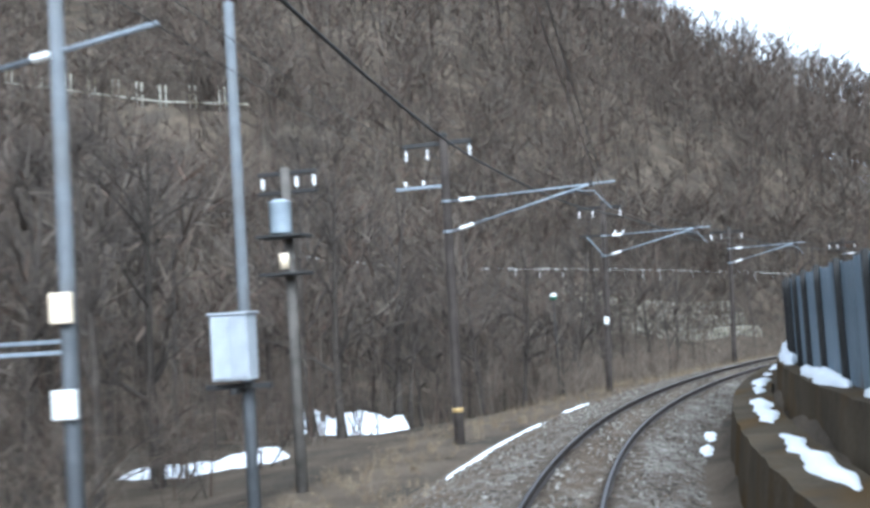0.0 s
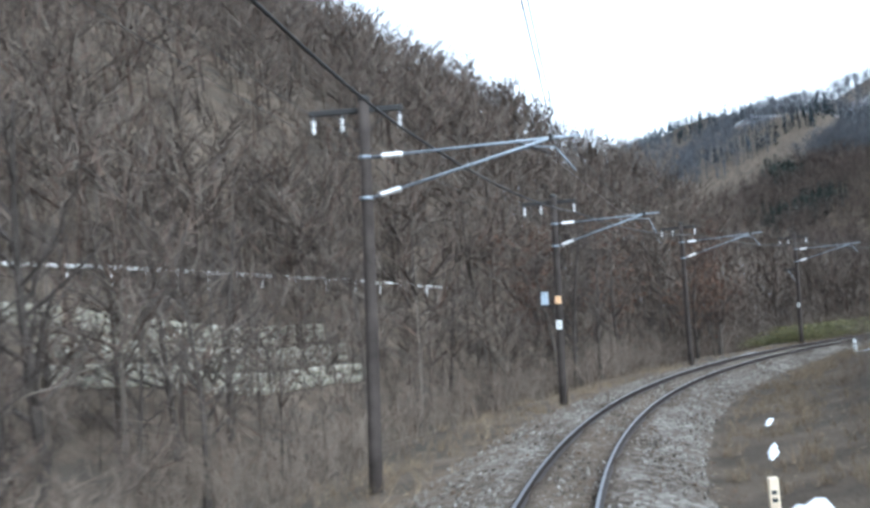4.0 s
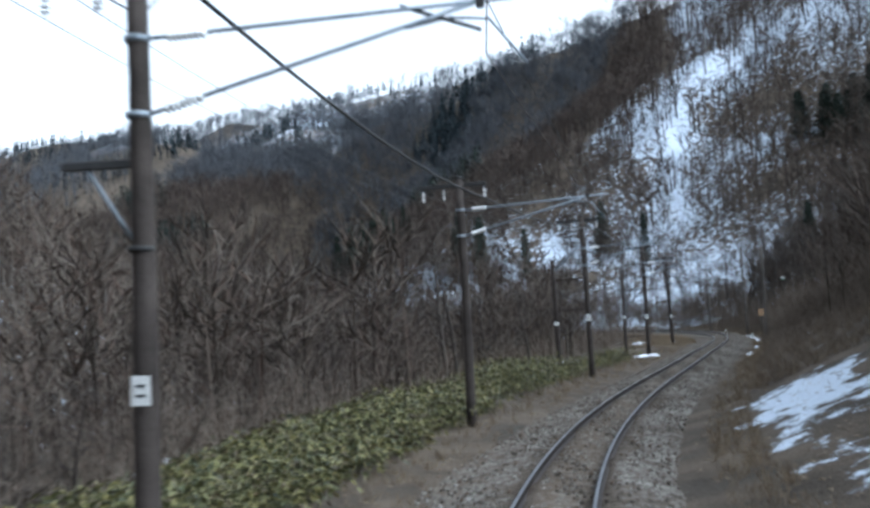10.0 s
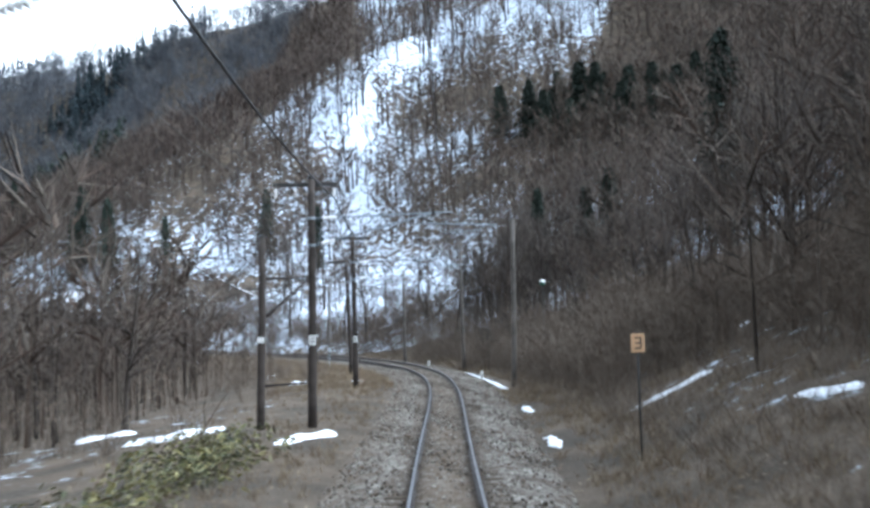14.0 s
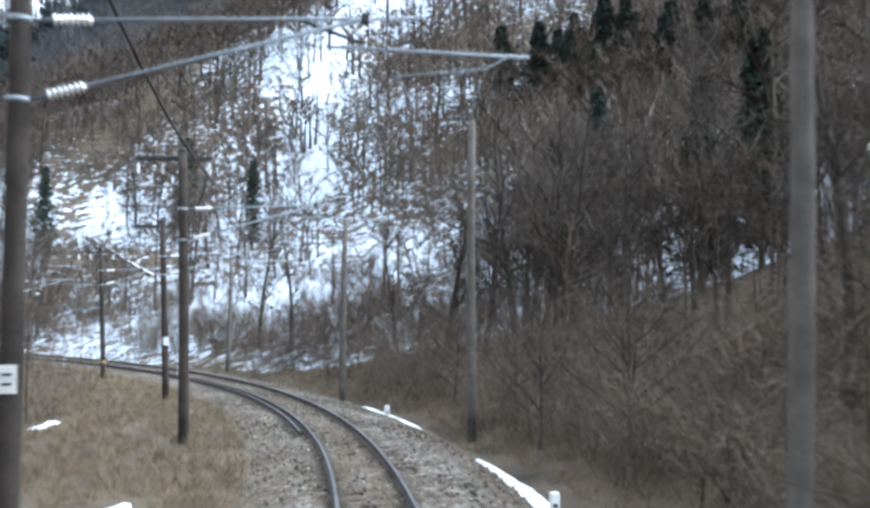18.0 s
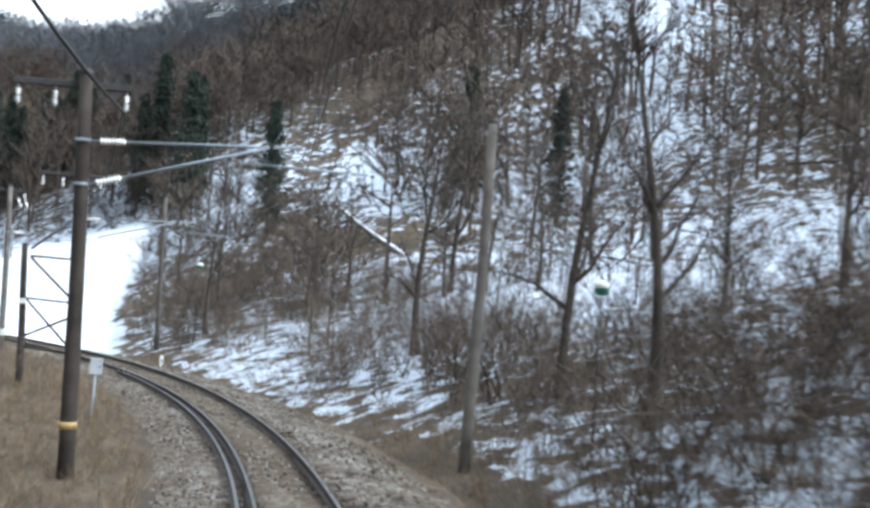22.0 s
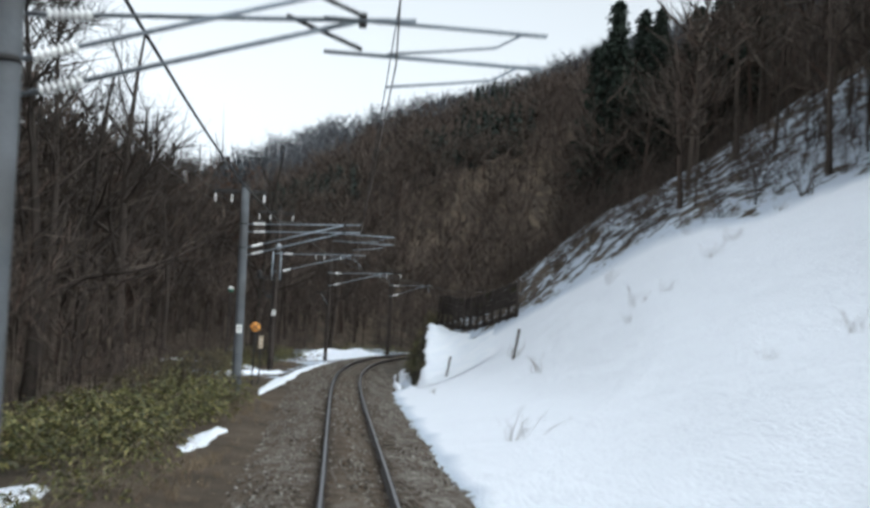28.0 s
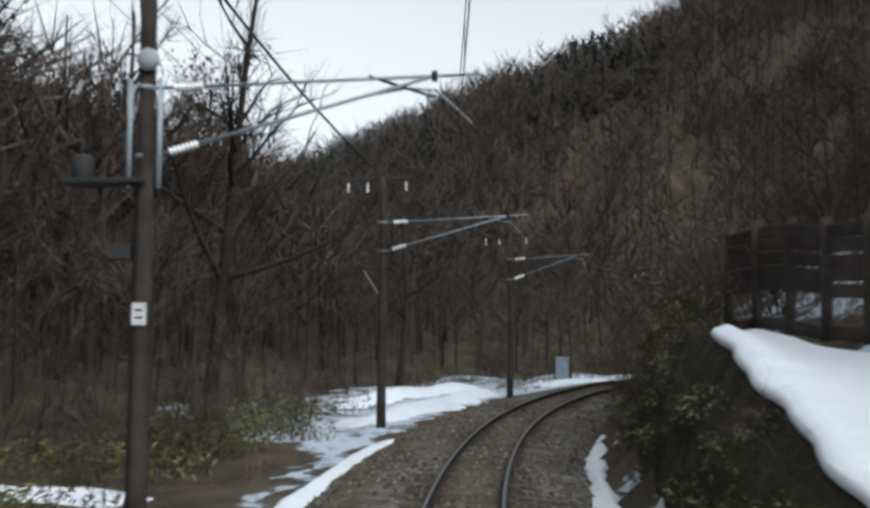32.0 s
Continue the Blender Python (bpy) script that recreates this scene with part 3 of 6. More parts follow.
# where snow lies in strips and small banks: stops of (seconds, metres to the right), half width, height
PATCHES = [([(2.35, 2.1), (2.5, 2.15)], 0.2, 0.12), ([(2.62, 2.1), (2.75, 2.1)], 0.2, 0.12), ([(1.95, -2.75), (3.0, -2.85)], 0.16, 0.06), ([(3.25, -3.0), (3.6, -3.05)], 0.28, 0.08), ([(2.45, -13.6), (2.6, -9.2)], 1.0, 0.35), ([(3.58, -15.2), (3.8, -11.2)], 1.3, 0.9),
           ([(5.15, 3.2), (5.6, 3.5)], 0.55, 0.32), ([(6.1, 3.5), (6.35, 3.7)], 0.15, 0.06), ([(6.7, 3.6), (6.85, 3.7)], 0.12, 0.05), ([(9.45, -3.1), (10.15, -3.0)], 0.2, 0.07), ([(13.1, -7.4), (13.45, -5.1)], 0.75, 0.3), ([(13.2, -19.5), (13.7, -18.5)], 0.7, 0.12), ([(10.2, 4.3), (11.3, 4.6)], 0.5, 0.06),
           ([(17.0, -9.6), (17.25, -7.0)], 0.7, 0.18), ([(17.4, -12.6), (17.5, -10.6)], 0.6, 0.16), ([(16.55, -4.3), (16.85, -3.1)], 0.38, 0.12), ([(16.68, 4.8), (16.8, 7.4)], 0.22, 0.1), ([(16.45, 2.75), (16.72, 2.7)], 0.25, 0.09),
           ([(17.45, 2.95), (17.75, 2.85)], 0.2, 0.08), ([(18.75, 3.1), (20.3, 3.0)], 0.26, 0.08), ([(20.9, 3.0), (21.7, 3.0)], 0.2, 0.07), ([(19.45, -7.6), (19.75, -6.4)], 0.7, 0.15), ([(19.55, -4.3), (19.75, -3.9)], 0.15, 0.06),
           ([(21.6, -8.2), (21.8, -7.6)], 0.5, 0.12), ([(15.0, 6.4), (15.3, 5.9)], 0.3, 0.1), ([(17.5, 10.2), (17.6, 11.3)], 0.45, 0.14), ([(15.75, 7.2), (15.95, 6.7)], 0.25, 0.08), ([(29.0, -5.9), (29.7, -5.1)], 0.5, 0.12),
           ([(31.9, -3.3), (33.0, -3.0), (34.6, -2.9)], 0.35, 0.1), ([(32.9, -6.6), (33.3, -3.6)], 1.0, 0.18), ([(33.5, -10.5), (33.75, -5.6)], 0.9, 0.16), ([(34.9, -5.0), (36.4, -4.4)], 1.3, 0.3), ([(35.6, -8.0), (36.8, -6.4)], 1.4, 0.4),
           ([(30.2, -3.6), (30.7, -3.3)], 0.35, 0.1), ([(37.0, -5.0), (38.6, -5.0)], 0.9, 0.25), ([(32.5, 2.35), (34.9, 2.3)], 0.32, 0.14), ([(24.6, -6.6), (25.0, -6.0)], 0.3, 0.08)]


# ---- ground: one sheet out to the horizon ----
def axis_steps(lo, hi, fine, reach):
    core = list(np.arange(lo, hi + fine, fine))
    up, down, step = [], [], fine
    a, b = core[-1], core[0]
    while a < hi + reach:
        step *= 1.13
        a, b = a + step, b - step
        up.append(a)
        down.append(b)
    return np.array(down[::-1] + core + up)


gx, gy = axis_steps(-35, 275, 1.35, 2600), axis_steps(-25, 290, 1.35, 2600)
GX, GY = (a.ravel() for a in np.meshgrid(gx, gy))
G_TU = line_coords(GX, GY)
GZ = land(GX, GY, G_TU)
nx, ny = len(gx), len(gy)
gi = (np.arange(ny - 1)[:, None] * nx + np.arange(nx - 1)[None, :]).ravel()
ground_me = solid("ground", np.stack([GX, GY, GZ], 1), np.stack([gi, gi + 1, gi + nx + 1, gi + nx], 1), FLOOR, smooth=True)
ground_me.attributes.new("snow", "FLOAT", "POINT").data.foreach_set("value", snow_cover(GX, GY, *G_TU).astype(np.float32))
ground = tagged(new("ground", ground_me), "brown leaf-littered hillsides with patches of old snow", "ground", kind="structure")


def ground_at(x, y):
    return float(land(np.array([x]), np.array([y]))[0])


def beside(t, u, lift=0.0):
    """A place on the ground beside the line."""
    p = on_line(t, u, 0, False)
    return Vector((p.x, p.y, ground_at(p.x, p.y) + lift))


def heading(t):
    return float(along(t, LINE_YAW))


# ---- track: ballast, sleepers, rails ----
BED_T = np.arange(-1.9, 41.5, 0.05)
BED = [(-3.3, -0.72), (-1.75, -0.26), (-1.1, -0.17), (-0.78, -0.16), (-0.57, -0.15), (-0.34, -0.15), (0, -0.15), (0.34, -0.15), (0.57, -0.15), (0.78, -0.16), (1.1, -0.17), (1.75, -0.26), (3.3, -0.72)]
GRIME = [0, 0, 0.05, 0.45, 1.0, 0.4, 0.15, 0.4, 1.0, 0.45, 0.05, 0, 0]
SOIL = [1.0, 0.55, 0.3, 0.5, 0.7, 0.75, 0.75, 0.75, 0.7, 0.5, 0.15, 0.25, 0.9]
verts, faces = [], []
for i, t in enumerate(BED_T):
    for u, h in BED:
        w = 0.02 * math.sin(7.3 * t + u * 3) + 0.015 * math.sin(23 * t + 5 * u)
        verts.append(on_line(t, u, h + w))
    if i:
        k = len(BED)
        faces += [((i - 1) * k + j, (i - 1) * k + j + 1, i * k + j + 1, i * k + j) for j in range(k - 1)]
bed_me = solid("ballast_bed", verts, faces, BALLAST, smooth=True)
for name, values in (("grime", GRIME), ("soil", SOIL)):
    bed_me.attributes.new(name, "FLOAT", "POINT").data.foreach_set("value", np.tile(np.array(values, np.float32), len(BED_T)))
tagged(new("ballast_bed", bed_me), "grey-brown ballast bed under a single track", "ballast", kind="structure")

RAIL = [(-0.061, -0.153), (-0.061, -0.142), (-0.012, -0.12), (-0.009, -0.05), (-0.032, -0.035), (-0.032, -0.006), (-0.026, 0.0),
        (0.026, 0.0), (0.032, -0.006), (0.032, -0.035), (0.009, -0.05), (0.012, -0.12), (0.061, -0.142), (0.061, -0.153)]


def rail_me(name, across, t0, t1, drop=0.0):
    ts = np.arange(t0, t1, 0.05)
    v, f, k = [], [], len(RAIL)
    for i, t in enumerate(ts):
        v += [on_line(t, across + u, h - drop) for u, h in RAIL]
        if i:
            f += [((i - 1) * k + j, (i - 1) * k + (j + 1) % k, i * k + (j + 1) % k, i * k + j) for j in range(k)]
    me = solid(name, v, f, [RAIL_STEEL, RAIL_HEAD])
    idx = np.zeros(len(f), np.int32)
    for j in (6,):
        idx[j::k] = 1
    me.polygons.foreach_set("material_index", idx)
    return me


track = tagged(new("railway_track"), "narrow gauge track with rusty rails on dark wooden sleepers", "track")
part("rail", rail_me("rail", -0.566, -1.9, 41.4), track, "rusty steel rail with a worn bright head")
part("rail", rail_me("rail", 0.566, -1.9, 41.4), track, "rusty steel rail with a worn bright head")
part("guard_rail", rail_me("guard_rail", -0.80, 20.6, 26.2, 0.012), track, "second rail laid beside the inner rail of the curve")
tie_me = box_me("sleeper", (2.1, 0.2, 0.14), TIE_WOOD, 0.012)
chair_me = box_me("tie_plate", (0.3, 0.16, 0.03), RAIL_STEEL, 0.004)
tie_rest = Heap()
tie_v = np.array([v.co for v in tie_me.vertices])
tie_me.calc_loop_triangles()
tie_t = np.array([t.vertices for t in tie_me.loop_triangles])
TIE_T = np.arange(-1.8, 41.3, 0.062)
for i, t in enumerate(TIE_T):
    a, k = heading(t), float(along(t, LINE_CANT))
    m = Matrix.Translation(on_line(t, 0.02 * math.sin(i * 1.7), -0.228)) @ Euler((0, -radians(k), radians(a + 0.5 * math.sin(i * 2.3)))).to_matrix().to_4x4()
    if 17.4 < t < 34.4 and i % 1 == 0:
        ob = part("sleeper", tie_me, track)
        ob.matrix_basis = m
    else:
        tie_rest.add(tie_v @ np.array(m.to_3x3()).T + np.array(m.translation), tie_t)
tagged(part("sleepers", tie_rest.mesh("sleepers", TIE_WOOD), track), kind="stuff")

# loose ballast stones
rng = np.random.default_rng(5)
stone_v = np.array([(1, 0, 0), (-1, 0, 0), (0, 1, 0), (0, -1, 0), (0, 0, 1), (0, 0, -1)], float)
stone_t = np.array([(0, 2, 4), (2, 1, 4), (1, 3, 4), (3, 0, 4), (2, 0, 5), (1, 2, 5), (3, 1, 5), (0, 3, 5)])
many = 56000
st = rng.uniform(0.6, 35.5, many)
su = np.where(rng.uniform(size=many) < 0.2, rng.uniform(-0.48, 0.48, many), rng.uniform(0.64, 2.9, many) * rng.choice([-1, 1], many))
sh = np.interp(np.abs(su), [0, 1.1, 1.75, 3.3], [-0.15, -0.17, -0.26, -0.72])
ya, ka = np.radians(np.interp(st, LINE_T, LINE_YAW)), np.radians(np.interp(st, LINE_T, LINE_CANT))
centre = np.stack([np.interp(st, LINE_T, LINE_XYZ[:, n]) for n in range(3)], 1)
centre += su[:, None] * np.stack([np.cos(ya) * np.cos(ka), np.sin(ya) * np.cos(ka), np.sin(ka)], 1) + (sh + 0.012)[:, None] * np.stack([-np.cos(ya) * np.sin(ka), -np.sin(ya) * np.sin(ka), np.cos(ka)], 1)
shape = stone_v[None] * (rng.uniform(0.022, 0.055, (many, 1)) * rng.uniform(0.6, 1.2, (many, 3)))[:, None]
rot = np.linalg.qr(rng.normal(size=(many, 3, 3)))[0]
stones = Heap()
stones.add((np.einsum("nij,nkj->nki", rot, shape) + centre[:, None]).reshape(-1, 3), (stone_t[None] + 6 * np.arange(many)[:, None, None]).reshape(-1, 3))
tagged(new("ballast_stones", stones.mesh("ballast_stones", STONE)), "loose grey and brown ballast stones", "gravel", kind="stuff")


# ---- overhead line ----
INSULATOR = [(0.012, 0.09), (0.03, 0.085), (0.075, 0.06), (0.078, 0.05), (0.03, 0.04), (0.03, 0.01), (0.068, -0.02), (0.07, -0.03), (0.028, -0.045), (0.02, -0.08), (0.008, -0.1)]
bell_me = lathe_me("insulator", [(r * 0.75, h * 0.75) for r, h in INSULATOR], PORCELAIN, 10)


def rod_insulator(length):
    p, n = [], 7
    for i in range(n):
        z = -length / 2 + length * i / n
        p += [(0.032, z), (0.062, z + 0.2 * length / n), (0.062, z + 0.45 * length / n), (0.032, z + 0.65 * length / n)]
    return p + [(0.03, length / 2)]


long_me = lathe_me("rod_insulator", rod_insulator(0.42), PORCELAIN, 10)


def along_rod(ob, a, b, f):
    """Lays a turned part on the rod from a to b, at the fraction f."""
    a, b = Vector(a), Vector(b)
    ob.matrix_basis = Matrix.Translation(a.lerp(b, f)) @ (b - a).to_track_quat("Z", "Y").to_matrix().to_4x4()


def catenary_pole(t, u, top, kind, hi=5.8, gap=0.8, lean=0.0, arms=1, plate=2.3, push=False, band=False, extra=""):
    """A pole beside the line with its crossarm and the bracket that holds the contact wire. Local x points to the right of the line."""
    foot = beside(t, u)
    rail_z = float(along(t, LINE_XYZ[:, 2]))
    h = rail_z + top - foot.z
    z0 = rail_z - foot.z
    mats = {"dark": (POLE_WOOD, "dark weathered wooden line pole with crossarm"), "grey": (POLE_GREY, "greyed wooden line pole with crossarm"),
            "concrete": (CONCRETE, "round concrete line pole with double brackets")}[kind]
    pole = tagged(new("overhead_line_pole"), mats[1] + " beside the track", "pole", "overhead line poles")
    pole.matrix_basis = Matrix.Translation(foot) @ Euler((0, radians(lean), radians(heading(t)))).to_matrix().to_4x4()
    r0, r1 = (0.18, 0.14) if kind == "concrete" else (0.145, 0.105)
    part("mast", tube_me("mast", [(0.02 * math.sin(3 * f), 0.015 * math.sin(5 * f + t), -0.5 + (h + 0.5) * f) for f in np.linspace(0, 1, 7)], np.linspace(r0, r1, 7), mats[0], 12), pole)
    part("cap", lathe_me("cap", [(r1 + 0.012, -0.05), (r1 + 0.014, 0.015), (r1 * 0.7, 0.05), (0.02, 0.06)], DARK_STEEL, 12), pole, "dark steel cap").location = (0.02 * math.sin(3), 0.015 * math.sin(5 + t), h)
    for z in (z0 + hi, z0 + hi - gap):
        part("band", tube_me("band", [(0, 0, z - 0.03), (0, 0, z + 0.03)], r1 + 0.03, GALV if kind != "concrete" else DARK_STEEL, 12), pole, "steel fixing band")
    z = h - 0.2
    part("crossarm", box_me("crossarm", (1.92, 0.11, 0.11), DARK_STEEL, 0.01, (-0.22, 0.15, z)), pole, "dark timber crossarm")
    for x in (-1.1, -0.5, 0.68):
        part("hanger", tube_me("hanger", [(x, 0.15, z), (x, 0.15, z - 0.12)], 0.014, GALV, 5), pole)
        for drop in (0.2, 0.34):
            part("insulator", bell_me, pole, "white porcelain insulator").location = (x, 0.15, z - drop)
    for x in (-0.75, 0.45):
        part("arm_brace", tube_me("arm_brace", [(x, 0.15, z - 0.04), (0, 0.12, z - 0.5)], 0.012, DARK_STEEL, 5), pole)
    reach = -u + 0.28
    for n in range(arms):
        dz, dy = -0.26 * n, 0.25 * n
        top_m, low_m, tip = Vector((0.1, dy, z0 + hi + dz)), Vector((0.1, dy, z0 + hi - gap + dz)), Vector((reach, dy, z0 + hi + 0.14 + dz))
        join = top_m.lerp(tip, 0.86)
        part("top_tube", tube_me("top_tube", [top_m, tip], 0.024, GALV, 8), pole, "grey steel tube")
        part("stay_tube", tube_me("stay_tube", [low_m, join], 0.026, GALV, 8), pole, "grey steel tube")
        along_rod(part("rod_insulator", long_me, pole, "white ribbed insulator"), top_m, tip, 0.11)
        along_rod(part("rod_insulator", long_me, pole, "white ribbed insulator"), low_m, join, 0.115)
        part("clamp", box_me("clamp", (0.08, 0.08, 0.14), DARK_STEEL, 0.01, join), pole)
        part("dropper_bar", tube_me("dropper_bar", [top_m.lerp(tip, 0.66) + Vector((0, 0.04, 0.05)), top_m.lerp(tip, 0.86) + Vector((0, 0.04, -0.28))], 0.022, DARK_STEEL, 6), pole, "dark steel strut")
        if push:
            a, b = top_m.lerp(tip, 0.76) + Vector((0, 0.05, -0.3)), Vector((-u + 1.55, dy + 0.05, z0 + hi - 0.26 + dz))
            part("registration_tube", tube_me("registration_tube", [a, b], 0.02, GALV, 8), pole, "thin grey steel tube")
            part("steady_arm", tube_me("steady_arm", [b + Vector((-0.25, 0, 0)), b + Vector((-0.5, 0, -0.14)), b + Vector((-1.0, 0, -0.2)), Vector((-u, dy + 0.05, z0 + hi - 0.52 + dz))], 0.013, GALV, 6), pole, "thin curved steady arm")
        else:
            drop = low_m.lerp(join, 0.88)
            part("steady_arm", tube_me("steady_arm", [drop + Vector((-0.35, 0.05, -0.1)), drop + Vector((0.1, 0.05, -0.02)), drop + Vector((0.5, 0.05, -0.06)), Vector((-u + 0.15, dy + 0.05, z0 + hi - 0.52 + dz))], 0.016, GALV, 6), pole, "thin curved steady arm")
    if extra == "upper_arm":
        part("side_arm", box_me("side_arm", (1.35, 0.08, 0.08), GALV, 0.01, (-0.7, 0, z0 + hi + 0.42)), pole, "grey steel side arm")
        for x in (-1.1, -0.6):
            part("insulator", bell_me, pole, "white porcelain insulator").location = (x, 0, z0 + hi + 0.54)
    elif extra == "braced_arm":
        part("side_arm", box_me("side_arm", (1.0, 0.08, 0.08), DARK_STEEL, 0.01, (-0.55, 0, z0 + hi + 0.02)), pole)
        part("side_brace", tube_me("side_brace", [(-0.75, 0, z0 + hi), (0.0, -0.1, z0 + hi - gap)], 0.03, GALV, 6), pole, "grey steel brace")
        for x in (0.45, 0.8):
            part("insulator", bell_me, pole, "white porcelain insulator").location = (x, 0.1, z0 + hi + 0.14)
    elif extra == "lower_arm":
        z = z0 + hi - gap - 0.5
        part("side_arm", box_me("side_arm", (0.85, 0.09, 0.09), DARK_STEEL, 0.01, (-0.42, 0, z)), pole, "dark timber side arm")
        part("side_brace", tube_me("side_brace", [(-0.6, 0, z), (-0.05, 0, z - 0.85)], 0.022, GALV, 6), pole, "grey steel brace")
        part("band", tube_me("band", [(0, 0, z - 0.92), (0, 0, z - 0.86)], r1 + 0.035, DARK_STEEL, 12), pole)
    elif extra == "signal_plates":
        part("plate", box_me("plate", (0.2, 0.03, 0.26), BUFF, 0.006, (0.04, -r0 - 0.03, z0 + 3.15)), pole, "small orange-buff plate")
        box = part("switch_box", box_me("switch_box", (0.22, 0.18, 0.42), CABINET_GREY, 0.012, (-0.48, 0, z0 + 3.2)), pole, "small grey switch box")
        part("lid", box_me("lid", (0.25, 0.21, 0.03), CABINET_GREY, 0.006, (-0.48, 0, z0 + 3.43)), box)
        part("bracket", box_me("bracket", (0.6, 0.06, 0.05), DARK_STEEL, 0.006, (-0.3, 0, z0 + 2.95)), pole)
    elif extra == "transformer":
        part("gong", lathe_me("gong", [(0.03, -0.06), (0.15, -0.04), (0.16, 0.0), (0.13, 0.05), (0.03, 0.07)], CABINET, 16, Matrix.Rotation(radians(90), 4, "X")), pole, "round pale disc").location = (0.08, -0.2, z0 + hi + 0.36)
        for x in (-0.2, 0.22):
            part("cable_duct", tube_me("cable_duct", [(x, -0.06, z0 + hi - 1.4), (x, -0.06, z0 + hi + 0.12)], 0.035, CABINET_GREY, 8), pole, "grey cable duct")
        part("shelf", box_me("shelf", (1.15, 0.5, 0.07), DARK_STEEL, 0.01, (-0.5, -0.05, z0 + hi - 1.32)), pole, "dark steel shelf")
        part("can", lathe_me("can", [(0.13, 0), (0.15, 0.03), (0.15, 0.3), (0.1, 0.34)], DARK_STEEL, 12), pole, "dark transformer can").location = (-0.85, -0.05, z0 + hi - 1.28)
        part("hook", tube_me("hook", [(-0.62, 0, z0 + hi - 1.35), (-0.55, 0, z0 + hi - 2.2), (-0.42, 0, z0 + hi - 2.3)], 0.022, DARK_STEEL, 6), pole)
        part("meter_box", box_me("meter_box", (0.3, 0.2, 0.2), DARK_STEEL, 0.01, (-0.3, 0, z0 + hi - 2.28)), pole, "dark meter box")
        part("ladder_rail", tube_me("ladder_rail", [(-0.16, 0.1, 0.3), (-0.14, 0.1, z0 + hi - 1.4)], 0.03, DARK_STEEL, 6), pole)
    elif extra == "switchgear":
        part("bracket", box_me("bracket", (0.9, 0.07, 0.07), DARK_STEEL, 0.008, (0.3, 0, h - 0.55)), pole)
        for x in (0.35, 0.65):
            along_rod(part("rod_insulator", long_me, pole, "white ribbed insulator"), (x, 0, h - 0.55), (x + 0.18, 0, h - 0.95), 0.5)
        part("jumper_cable", tube_me("jumper_cable", [(0.7, 0.1, h - 0.6), (0.62, 0.1, h - 1.2), (0.42, 0.08, z0 + hi + 0.05)], 0.02, CABLE, 6), pole, "black hanging cable")
        for x in (-0.17, 0.19):
            part("cable_duct", tube_me("cable_duct", [(x, -0.08, z0 + hi - 1.2), (x, -0.08, z0 + hi + 0.4)], 0.03, GALV, 8), pole, "grey cable duct")
    if plate:
        p = part("number_plate", box_me("number_plate", (0.2, 0.012, 0.3), PLATE, 0.004, (0.03, -r0 - 0.012, z0 + plate)), pole, "white enamel plate")
        part("mark", box_me("mark", (0.1, 0.006, 0.03), INK, 0, (0.03, -r0 - 0.02, z0 + plate + 0.05)), p)
        part("mark", box_me("mark", (0.1, 0.006, 0.03), INK, 0, (0.03, -r0 - 0.02, z0 + plate - 0.05)), p)
    if band:
        part("paint_band", tube_me("paint_band", [(0, 0, z0 + 0.42), (0, 0, z0 + 0.54)], r0 + 0.008, BAND, 12), pole, "faded yellow-orange band")
    return pole


